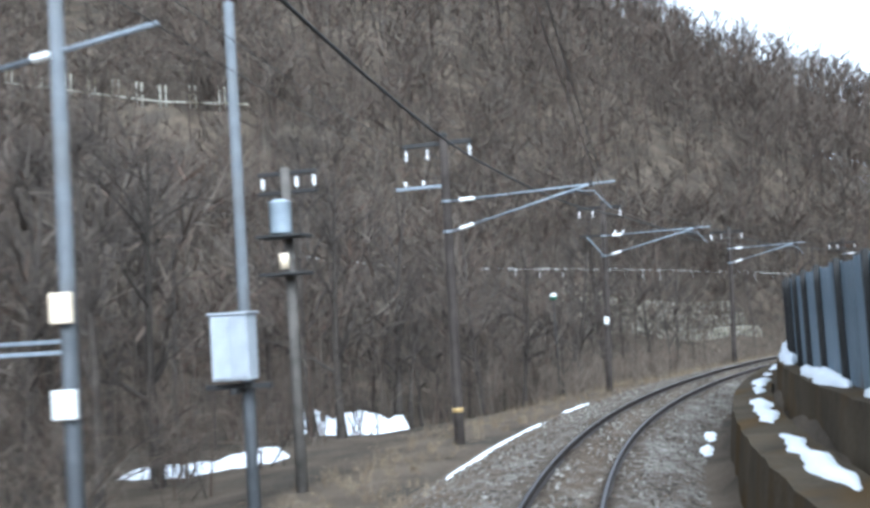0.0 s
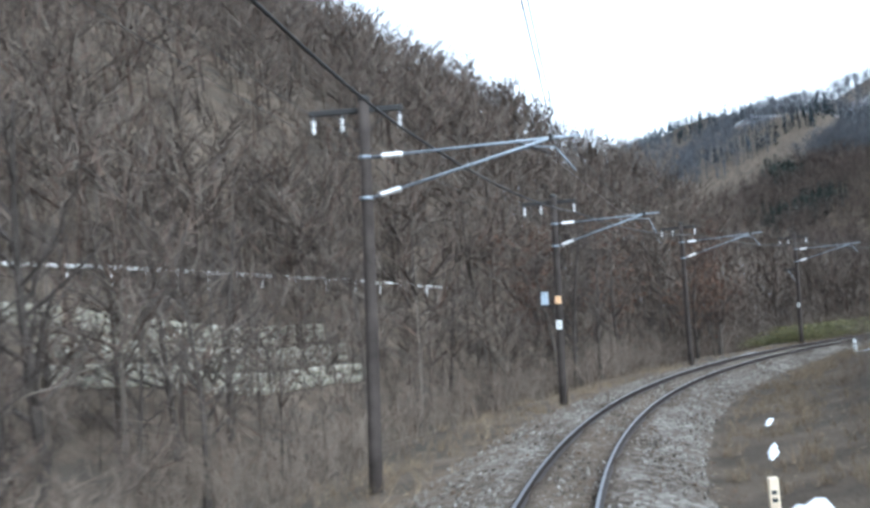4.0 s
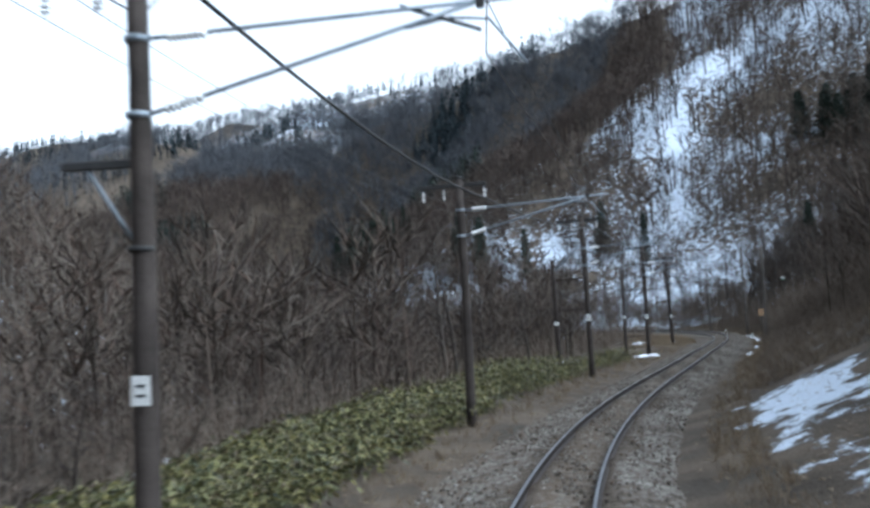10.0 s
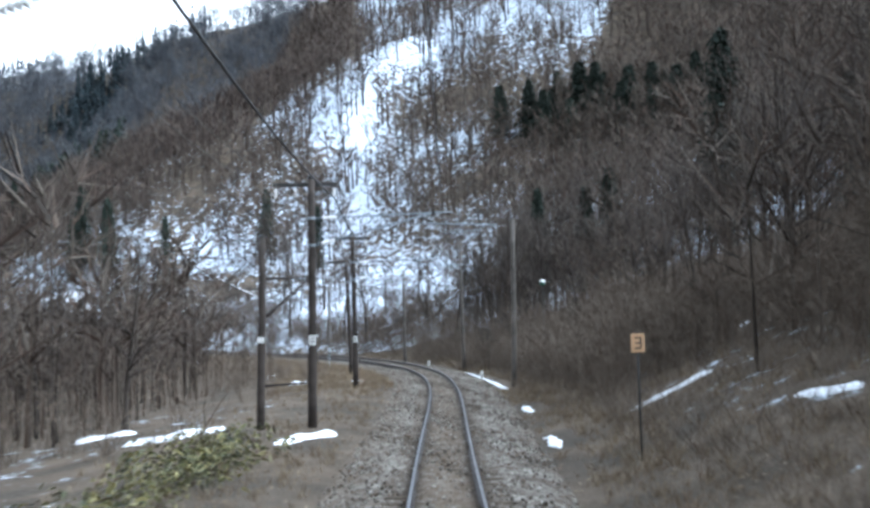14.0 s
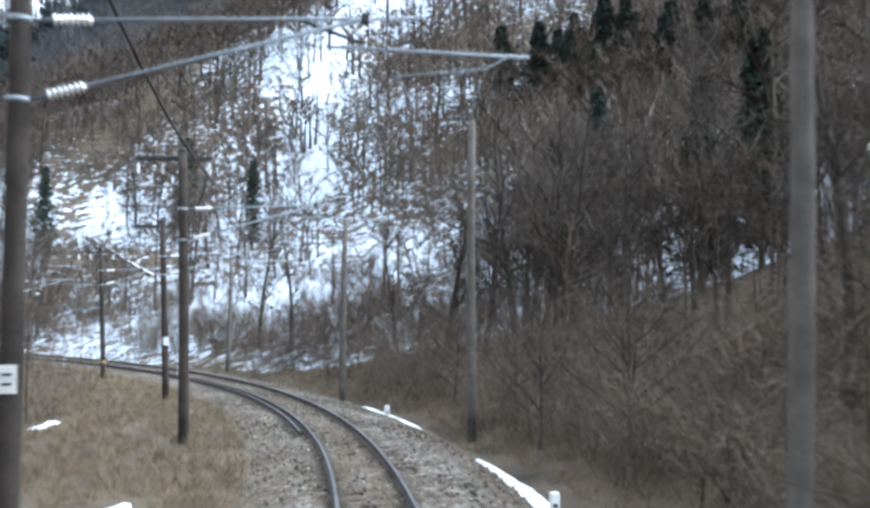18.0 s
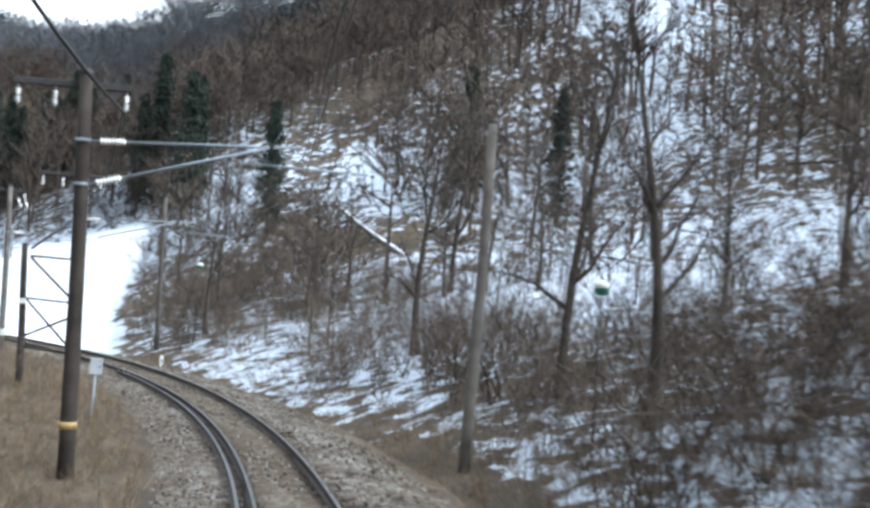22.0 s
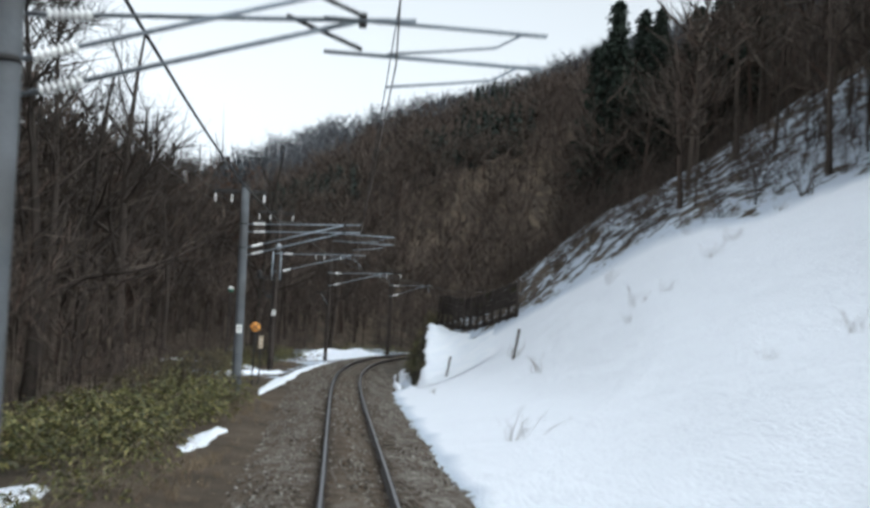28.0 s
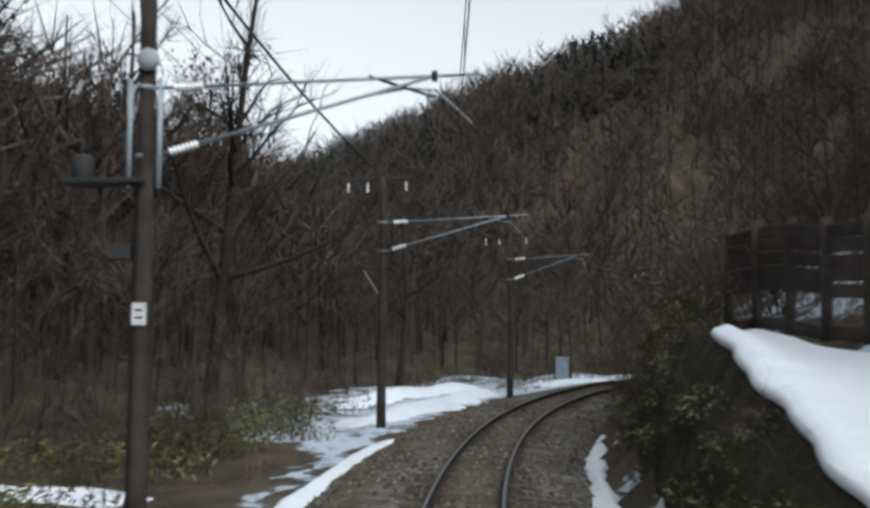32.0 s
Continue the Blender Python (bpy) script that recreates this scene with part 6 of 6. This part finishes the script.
# steel sheet fence on the wall
fence = tagged(new("sheet_steel_fence"), "blue-grey corrugated sheet steel fence standing on the wall", "fence")
fence.matrix_basis = Matrix.Translation(on_line(2.0, 4.2, 1.44, False))
base = fence.matrix_basis.translation
sheet_v = []
for i in range(13):
    x = -0.5 + i / 12
    y = (0.0, 0.035, 0.035, 0.0)[i % 4]
    sheet_v += [(y, x, 0), (y, x, 1.8), (y - 0.006, x, 0), (y - 0.006, x, 1.8)]
sheet_f = []
for i in range(12):
    a, b = 4 * i, 4 * i + 4
    sheet_f += [(a, b, b + 1, a + 1), (a + 2, a + 3, b + 3, b + 2), (a + 1, b + 1, b + 3, a + 3), (a, a + 2, b + 2, b)]
sheet_me = solid("panel", sheet_v, sheet_f, SHEET)
post_me = box_me("post", (0.09, 0.09, 1.85), DARK_STEEL, 0.008, (-0.06, 0, 0.92))
for i in range(38):
    t = 0.32 + 0.1 * i
    m = Matrix.Translation(on_line(t, 4.2, 1.44, False) - base) @ Euler((0, 0, radians(heading(t)))).to_matrix().to_4x4()
    ob = part("panel", sheet_me, fence)
    ob.matrix_basis = m @ Matrix.Diagonal((1, 1.0, 1 + 0.012 * math.sin(i * 3), 1))
    if i % 2 == 0:
        part("post", post_me, fence, "dark steel post").matrix_basis = m @ Matrix.Translation((0, 0.5, 0))

BANK = surface("overgrown_bank", (0.016, 0.014, 0.01), (0.06, 0.05, 0.034), scale=1.6, fine=10, bump=1.0, vary=0, stains=(0.04, 0.045, 0.015), stain_scale=1.1, step=0.1)
# the bank under the snowy terrace rises from nothing to its full height, and snow lies thick on its brink
ts = np.concatenate([np.arange(32.3, 33.64, 0.03), np.arange(33.66, 41, 0.06)])
v, w, snowy = [], [], 0
for t in ts:
    top = float(np.interp(t, [32.3, 32.55, 32.9, 33.2, 33.6, 41], [0.0, 0.15, 1.1, 1.75, 2.5, 2.5]))
    wob = 0.05 * math.sin(19 * t) + 0.04 * math.sin(43 * t)
    brink = 3.5 + 0.15 * top + wob
    v += [on_line(t, 2.85, -0.9, False), on_line(t, 2.98 + 0.3 * wob, 0.1 * top - 0.3, False), on_line(t, 3.2 + wob, 0.55 * top - 0.1, False), on_line(t, brink, top, False), on_line(t, brink + 0.5, top, False), on_line(t, brink + 0.5, -0.9, False)]
    if t > 33.64:
        continue
    snowy += 1
    drape = min(1.0, max(0.0, (32.75 - t) / 0.35))
    w += [on_line(t, brink - 0.02 - 0.75 * drape, top - 0.1 - 0.5 * drape, False), on_line(t, brink - 0.1 - 0.4 * drape, top + 0.02 - 0.2 * drape, False), on_line(t, brink - 0.03, top + 0.1, False), on_line(t, brink + 0.15, top + 0.16, False)]
    reach = min(3.4, (33.74 - t) / 0.364 + 4.27 - brink)
    for d in (0.25, 0.5, 0.8, 1.0):
        p = on_line(t, brink + reach * d, 0, False)
        p.z = max(ground_at(p.x, p.y) + (0.07 if d < 0.9 else -0.08), float(along(t, LINE_XYZ[:, 2])) + top + 0.16 if d < 0.4 else -99)
        w.append(p)
n = len(ts)
tagged(new("bank_wall", solid("bank_wall", v, [((i - 1) * 6 + j, (i - 1) * 6 + (j + 1) % 6, i * 6 + (j + 1) % 6, i * 6 + j) for i in range(1, n) for j in range(6)] + [tuple(range(6))[::-1], tuple(range(6 * n - 6, 6 * n))], BANK)), "dark overgrown bank under the snowy terrace", "bank", kind="structure")
tagged(new("snow_bank", solid("snow_bank", w, [((i - 1) * 8 + j, (i - 1) * 8 + j + 1, i * 8 + j + 1, i * 8 + j) for i in range(1, snowy) for j in range(7)], SNOW, smooth=True)), "thick smooth snow on the terrace above the bank", "snow", kind="stuff")
# brush and leaves that hang over the face of the bank
hang = []
for _ in range(330):
    t, f = float(rng.uniform(32.75, 37.5)), float(rng.uniform(0.05, 1.0))
    top = float(np.interp(t, [32.3, 32.55, 32.9, 33.2, 33.6, 41], [0.0, 0.15, 1.1, 1.75, 2.5, 2.5]))
    lip = 0.82 if t < 33.62 else 1.0
    hang.append(on_line(t, 2.95 + (0.55 + 0.15 * top) * f * lip, (top + 0.3) * f * lip - 0.3, False))
hang = np.array(hang)
planted("bank_brush", "dark brush hanging over the face of the bank", SHORT, hang[:220], rng.uniform(0.35, 0.9, 220), FAR_TWIG, "brush")
planted("bank_leaves", "dull green leaves on the face of the bank", LEAVES, hang[220:], rng.uniform(0.4, 0.8, 110), SASA, "bamboo grass")
# timber fence that closes the terrace
fence_b = tagged(new("timber_fence"), "dark weathered timber fence at the back of the snowy terrace", "fence")
f_a, f_b = beside(33.76, 4.3), beside(32.6, 7.5)
fence_b.matrix_basis = Matrix.Translation(f_a)
count = 12
r = np.random.default_rng(17)
spot = [beside(33.76 - 1.16 * i / count, 4.3 + 3.2 * i / count) - f_a for i in range(count + 1)]
for i, p in enumerate(spot):
    part("post", tube_me("post", [p + Vector((0, 0, -0.5)), p + Vector((r.normal() * 0.04, r.normal() * 0.04, 1.75))], [0.09, 0.075], POLE_WOOD, 8), fence_b)
    if i:
        q = spot[i - 1]
        yaw = math.atan2(p.y - q.y, p.x - q.x)
        tilt = Matrix.Rotation(yaw, 4, "Z") @ Matrix.Rotation(-math.atan2(p.z - q.z, (p - q).xy.length), 4, "Y")
        for zz in (0.12, 0.72, 0.93, 1.14, 1.35, 1.56):
            mid, span = (p + q) / 2, (p - q).length
            part("board", box_me("board", (span + 0.06, 0.045, 0.19), BANK if zz > 1 and r.uniform() < 0.3 else POLE_WOOD, 0.01, mid + Vector((0, 0, zz + r.normal() * 0.012)), tilt), fence_b)

# steps up the foot of the bank
stairs = tagged(new("stairs"), "narrow snow-covered concrete steps beside the track", "stairs")
stairs.matrix_basis = Matrix.Translation(on_line(33.0, 2.75, -0.55, False)) @ Euler((0, 0, radians(heading(33.2)))).to_matrix().to_4x4()
for i in range(9):
    part("step", box_me("step", (0.72, 0.3, 0.2), CONCRETE, 0.015, (0.01 * math.sin(i), 0.9 + 0.3 * i, 0.05 + 0.05 * i)), stairs)
    part("snow", box_me("snow", (0.66, 0.26, 0.06), SNOW, 0.025, (0.01 * math.sin(i), 0.9 + 0.3 * i, 0.17 + 0.05 * i)), stairs, "snow lying on the step")
for x in (-0.42, 0.42):
    part("side_kerb", box_me("side_kerb", (0.1, 2.9, 0.22), WALL_CONCRETE, 0.012, (x, 2.1, 0.28), Euler((math.atan(0.05 / 0.3), 0, 0)).to_matrix().to_4x4()), stairs)
for t, u, h in ((32.42, 4.3, 0.55), (31.92, 6.4, 0.8)):
    p = on_line(t, u, 0, False)
    stake = tagged(new("marker_stake"), "old grey wooden stake standing in the snow", "stake", "stakes in the snow")
    stake.matrix_basis = Matrix.Translation((p.x, p.y, ground_at(p.x, p.y))) @ Euler((0.06, 0.14, radians(heading(t)))).to_matrix().to_4x4()
    part("shaft", box_me("shaft", (0.09, 0.09, h + 0.7), POLE_GREY, 0.012, (0, 0, h / 2 + 0.05)), stake)
    part("cap", box_me("cap", (0.1, 0.1, 0.05), SNOW, 0.02, (0, 0, h + 0.42)), stake, "small cap of snow")


# ---- signs, posts and cabinets ----
def on_post(name, label, category, t, u, turn=0.0):
    ob = tagged(new(name), label, category)
    ob.matrix_basis = Matrix.Translation(beside(t, u)) @ Euler((0, 0, radians(heading(t) + turn))).to_matrix().to_4x4()
    rail = float(along(t, LINE_XYZ[:, 2]))
    return ob, rail - ob.matrix_basis.translation.z


sign, z = on_post("round_warning_sign", "round faded orange sign with a black cross on a post", "sign", 32.35, -4.0)
part("post", tube_me("post", [(0, 0, -0.4), (0, 0, z + 2.3)], 0.03, DARK_STEEL, 8), sign)
disc = part("disc", lathe_me("disc", [(0.19, -0.012), (0.2, 0), (0.19, 0.012)], ORANGE, 24, Matrix.Rotation(radians(90), 4, "X")), sign, "round orange sign plate")
disc.location = (0, -0.05, z + 2.1)
for a in (45, -45):
    part("bar", box_me("bar", (0.045, 0.008, 0.36), INK, 0, (0, -0.02, 0), Matrix.Rotation(radians(a), 4, "Y")), disc, "black painted bar")
sign, z = on_post("post_sign", "narrow cream marker board with black marks on a post", "sign", 32.48, -3.85)
part("post", tube_me("post", [(0, 0, -0.4), (0, 0, z + 1.1)], 0.03, DARK_STEEL, 8), sign)
board = part("board", box_me("board", (0.17, 0.025, 0.52), CREAM, 0.006, (0, -0.045, z + 1.42)), sign, "cream board")
for k in (0.2, 0.02, -0.16):
    part("mark", box_me("mark", (0.11, 0.006, 0.05), INK, 0, (0, -0.062, z + 1.42 + k)), board)
sign, z = on_post("speed_sign", "small orange-buff sign board with dark figure on a thin post", "sign", 15.95, 3.75)
part("post", tube_me("post", [(0, 0, -0.4), (0, 0, z + 2.4)], 0.022, DARK_STEEL, 8), sign)
board = part("board", box_me("board", (0.26, 0.02, 0.36), BUFF, 0.006, (0, -0.03, z + 2.2)), sign, "orange-buff board")
for x, zz, w, h in ((0, 0.1, 0.12, 0.025), (0, 0, 0.1, 0.025), (0, -0.1, 0.12, 0.025), (0.055, 0.05, 0.025, 0.1), (0.055, -0.05, 0.025, 0.1)):
    part("mark", box_me("mark", (w, 0.006, h), INK, 0, (x, -0.043, z + 2.2 + zz)), board)
for t, u, zz, w, h in ((24.75, -3.2, 0.75, 0.3, 0.36), (21.85, -3.35, 0.75, 0.24, 0.3)):
    box, z = on_post("junction_box", "small white junction box on a thin post", "box", t, u)
    part("post", tube_me("post", [(0, 0, -0.4), (0, 0, z + zz)], 0.028, GALV, 8), box)
    body = part("body", box_me("body", (w, 0.16, h), CABINET, 0.012, (0, 0, z + zz + h / 2 - 0.02)), box)
    part("lid", box_me("lid", (w + 0.03, 0.19, 0.03), CABINET, 0.008, (0, 0, z + zz + h)), body)
    part("latch", box_me("latch", (0.03, 0.02, 0.05), DARK_STEEL, 0.004, (w * 0.3, -0.09, z + zz + h / 2)), body)
for t, u, h, mat in ((9.82, 3.2, 0.55, PLATE), (21.25, 2.75, 0.5, PLATE), (5.6, 3.1, 0.45, CREAM), (26.85, 3.0, 0.4, PLATE), (19.6, 2.9, 0.4, PLATE)):
    post, z = on_post("marker_post", "short white painted trackside marker post", "marker", t, u)
    tagged(post, group="marker posts")
    shaft = part("shaft", box_me("shaft", (0.15, 0.12, h + 0.45), mat, 0.015, (0, 0, h / 2 - 0.1)), post)
    part("mark", box_me("mark", (0.08, 0.006, 0.06), INK, 0, (0, -0.063, h * 0.8)), shaft)
    part("mark", box_me("mark", (0.08, 0.006, 0.06), INK, 0, (0, -0.063, h * 0.55)), shaft)
for t, u, h in ((4.2, -6.25, 3.5), (19.08, 5.48, 4.5), (23.8, 5.9, 3.45), (27.15, 5.66, 4.5), (33.3, -6.6, 3.65)):
    lamp, z = on_post("trackside_lamp", "small trackside lamp with white cap and green body on slender post", "lamp", t, u)
    tagged(lamp, group="trackside lamps")
    part("post", tube_me("post", [(0, 0, -0.4), (0, 0, z + h)], [0.03, 0.02], DARK_STEEL, 8), lamp)
    part("body", lathe_me("body", [(0.03, -0.02), (0.12, 0.0), (0.15, 0.1), (0.15, 0.13)], LAMP_GREEN, 12), lamp, "dull green lamp body").location = (0, 0, z + h)
    part("cap", lathe_me("cap", [(0.16, 0.13), (0.15, 0.2), (0.09, 0.26), (0.02, 0.28)], PLATE, 12), lamp, "white rounded cap").location = (0, 0, z + h)
cab, z = on_post("relay_cabinet", "tall blue-grey steel relay cabinet beside the track", "cabinet", 37.6, -5.4)
part("plinth", box_me("plinth", (0.7, 0.55, 0.3), CONCRETE, 0.02, (0, 0, 0.05)), cab)
body = part("body", box_me("body", (0.6, 0.45, 1.25), CABINET_GREY, 0.02, (0, 0, 0.82)), cab)
part("roof", box_me("roof", (0.68, 0.54, 0.05), CABINET_GREY, 0.012, (0, 0, 1.47)), cab)
part("door", box_me("door", (0.52, 0.02, 1.1), CABINET_GREY, 0.006, (0, -0.236, 0.82)), cab)
part("handle", box_me("handle", (0.03, 0.03, 0.14), DARK_STEEL, 0.006, (0.19, -0.255, 0.85)), cab)

# two equipment poles with a transformer and a white cabinet
def equipment_pole(t, u, h):
    ob, z = on_post("equipment_pole", "grey steel pole carrying electrical gear", "pole", t, u)
    part("mast", tube_me("mast", [(0, 0, -0.5), (0, 0, h)], [0.12, 0.095], CONCRETE if h > 8 else POLE_GREY, 12), ob)
    return ob, z


eq, z = equipment_pole(1.78, -6.0, 9.6)
cab_b = part("cabinet", box_me("cabinet", (0.72, 0.45, 1.2), CABINET, 0.02, (-0.05, -0.42, z + 2.5)), eq, "white steel cabinet")
part("roof", box_me("roof", (0.8, 0.53, 0.05), CABINET, 0.01, (-0.05, -0.42, z + 3.12)), cab_b)
for x in (-0.225, 0.125):
    part("door", box_me("door", (0.33, 0.02, 1.1), CABINET, 0.006, (x, -0.657, z + 2.5)), cab_b)
part("bracket", box_me("bracket", (1.3, 0.1, 0.1), DARK_STEEL, 0.01, (-0.05, -0.3, z + 1.78)), eq)
part("bracket", box_me("bracket", (0.1, 0.6, 0.1), DARK_STEEL, 0.01, (-0.05, -0.3, z + 1.7)), eq)
eq2, z = equipment_pole(1.95, -5.75, 6.6)
for k, zz in enumerate((6.0, 5.6)):
    part("crossarm", box_me("crossarm", (1.3, 0.08, 0.08), DARK_STEEL, 0.01, (0, 0.1, z + zz)), eq2)
    for x in (-0.55, 0.2, 0.58):
        ob = part("insulator", bell_me, eq2, "white porcelain insulator")
        ob.location = (x, 0.1, z + zz - 0.15 + 0.3 * k)
part("transformer", lathe_me("transformer", [(0.2, 0), (0.22, 0.05), (0.22, 0.62), (0.24, 0.64), (0.12, 0.7)], CABINET_GREY, 14), eq2, "blue-grey transformer can").location = (0, -0.38, z + 4.7)
part("shelf", box_me("shelf", (1.0, 0.6, 0.06), DARK_STEEL, 0.01, (0, -0.25, z + 4.66)), eq2)
part("shelf", box_me("shelf", (1.0, 0.5, 0.06), DARK_STEEL, 0.01, (0, -0.2, z + 3.9)), eq2)
part("meter", lathe_me("meter", [(0.1, 0), (0.11, 0.3), (0.08, 0.32)], CREAM, 10), eq2, "small cream canister").location = (0, -0.3, z + 4.0)
eq3, z = equipment_pole(1.28, -6.38, 9.0)
for zz, w, h, mat in ((3.2, 0.32, 0.42, CREAM), (1.9, 0.36, 0.4, PLATE)):
    part("plate", box_me("plate", (w, 0.08, h), mat, 0.01, (0, -0.18, z + zz)), eq3, "pale plate on the pole")
part("arm", tube_me("arm", [(-0.9, 0, z + 6.6), (1.5, 0, z + 7.0)], 0.035, GALV, 8), eq3)
along_rod(part("rod_insulator", long_me, eq3, "white ribbed insulator"), (-0.9, 0, z + 6.6), (1.5, 0, z + 7.0), 0.3)
for zz in (2.75, 2.6):
    part("strut", box_me("strut", (1.6, 0.06, 0.06), GALV, 0.008, (-0.8, 0, z + zz)), eq3)


# ---- across the valley: road, guard rail, stone terraces ----
def rail_along(name, label, places, post_h, beam_h, mat, doubled=False):
    ob = tagged(new(name), label, "guard rail")
    ob.matrix_basis = Matrix.Translation(places[0])
    o = Vector(places[0])
    for a, b in zip(places, places[1:]):
        a, b = Vector(a) - o, Vector(b) - o
        n = max(1, round((b - a).length / 2.4))
        part("beam", tube_me("beam", [a + Vector((0, 0, beam_h)), b + Vector((0, 0, beam_h))], 0.11, mat, 6), ob, "pale steel beam")
        for i in range(n):
            p = a.lerp(b, i / n)
            for s in (0.0, 0.5) if doubled else (0.0,):
                q = p + (b - a).normalized() * s
                part("post", tube_me("post", [q + Vector((0, 0, -0.8)), q + Vector((0, 0, post_h))], 0.09 if doubled else 0.05, mat, 6), ob)
    return ob


GUARD = [(-14, 71), (-6, 78.5), (3.5, 86.5), (12, 92), (21, 98.5), (28, 102.5), (36, 106)]
rail_along("road_guard_rail", "pale guard rail along the road across the valley", [(x, y, ground_at(x, y) + 0.25) for x, y in GUARD], 0.55, 0.5, PLATE)
HIGH = [(-44, 89), (-36.5, 90.8), (-28, 91.7), (-20.3, 94.0)]
rail_along("upper_road_fence", "road edge with pairs of pale posts high on the hillside", [(x, y, ground_at(x, y) + 0.6) for x, y in HIGH], 1.5, -0.1, PALE_STONE, True)
terrace_block = [box_me("block", (0.62 * s, 0.5, 0.32), PALE_STONE, 0.04) for s in (0.9, 1.05, 1.2)]
terraces = tagged(new("stone_terraces"), "stepped pale stone walls across the valley seen through trees", "stone wall")
terraces.matrix_basis = Matrix.Translation((9, 84, ground_at(9, 84)))
r = np.random.default_rng(8)
for row in range(3):
    a, b = Vector((9 - 0.8 * row, 82.5 + 1.5 * row, 0)), Vector((25 - 0.8 * row, 91.5 + 1.5 * row, 0))
    side = Vector((b - a)).normalized()
    yaw = math.atan2(side.y, side.x)
    course = part("terrace_wall", tube_me("terrace_wall", [Vector((a.x, a.y, ground_at(a.x, a.y) + 0.25)) - terraces.matrix_basis.translation + Vector((-0.3 * side.y, 0.3 * side.x, 0)), Vector((b.x, b.y, ground_at(b.x, b.y) + 0.25)) - terraces.matrix_basis.translation + Vector((-0.3 * side.y, 0.3 * side.x, 0))], 0.3, PALE_STONE, 6), terraces)
    d = 0.0
    while d < (b - a).length:
        p = a + side * d
        g = ground_at(p.x, p.y)
        for lift in (0.1, 0.43, 0.76):
            if r.uniform() < 0.9:
                ob = part("block", terrace_block[int(r.integers(3))], course)
                ob.matrix_basis = Matrix.Translation(Vector((p.x + r.normal() * 0.03, p.y + r.normal() * 0.03, g + lift)) - terraces.matrix_basis.translation) @ Euler((r.normal() * 0.03, r.normal() * 0.03, yaw + r.normal() * 0.05)).to_matrix().to_4x4()
        d += 0.72

# a fallen trunk on the snowy slope
a, b = Vector((234.5, 181, 0)), Vector((212.5, 154.5, 0))
a.z, b.z = 13.15, 4.45
log = [a.lerp(b, f) + Vector((0.15 * math.sin(5 * f), 0, 0.1 * math.sin(7 * f))) for f in np.linspace(0, 1, 12)]
trunk = tagged(new("fallen_tree"), "fallen trunk dusted with snow lying down the slope", "tree trunk")
part("trunk", tube_me("trunk", log, np.linspace(0.12, 0.24, 12), POLE_GREY, 8), trunk)
part("snow", tube_me("snow", [p + Vector((0, 0, 0.12)) for p in log], np.linspace(0.08, 0.16, 12), SNOW, 6), trunk, "line of snow on the trunk")
for f in (0, 3, 6, 9, 11):
    part("branch_stub", tube_me("branch_stub", [log[f], Vector((log[f].x + 0.3, log[f].y + 0.5, ground_at(log[f].x + 0.3, log[f].y + 0.5) - 0.1))], [0.07, 0.04], BARK, 6), trunk)
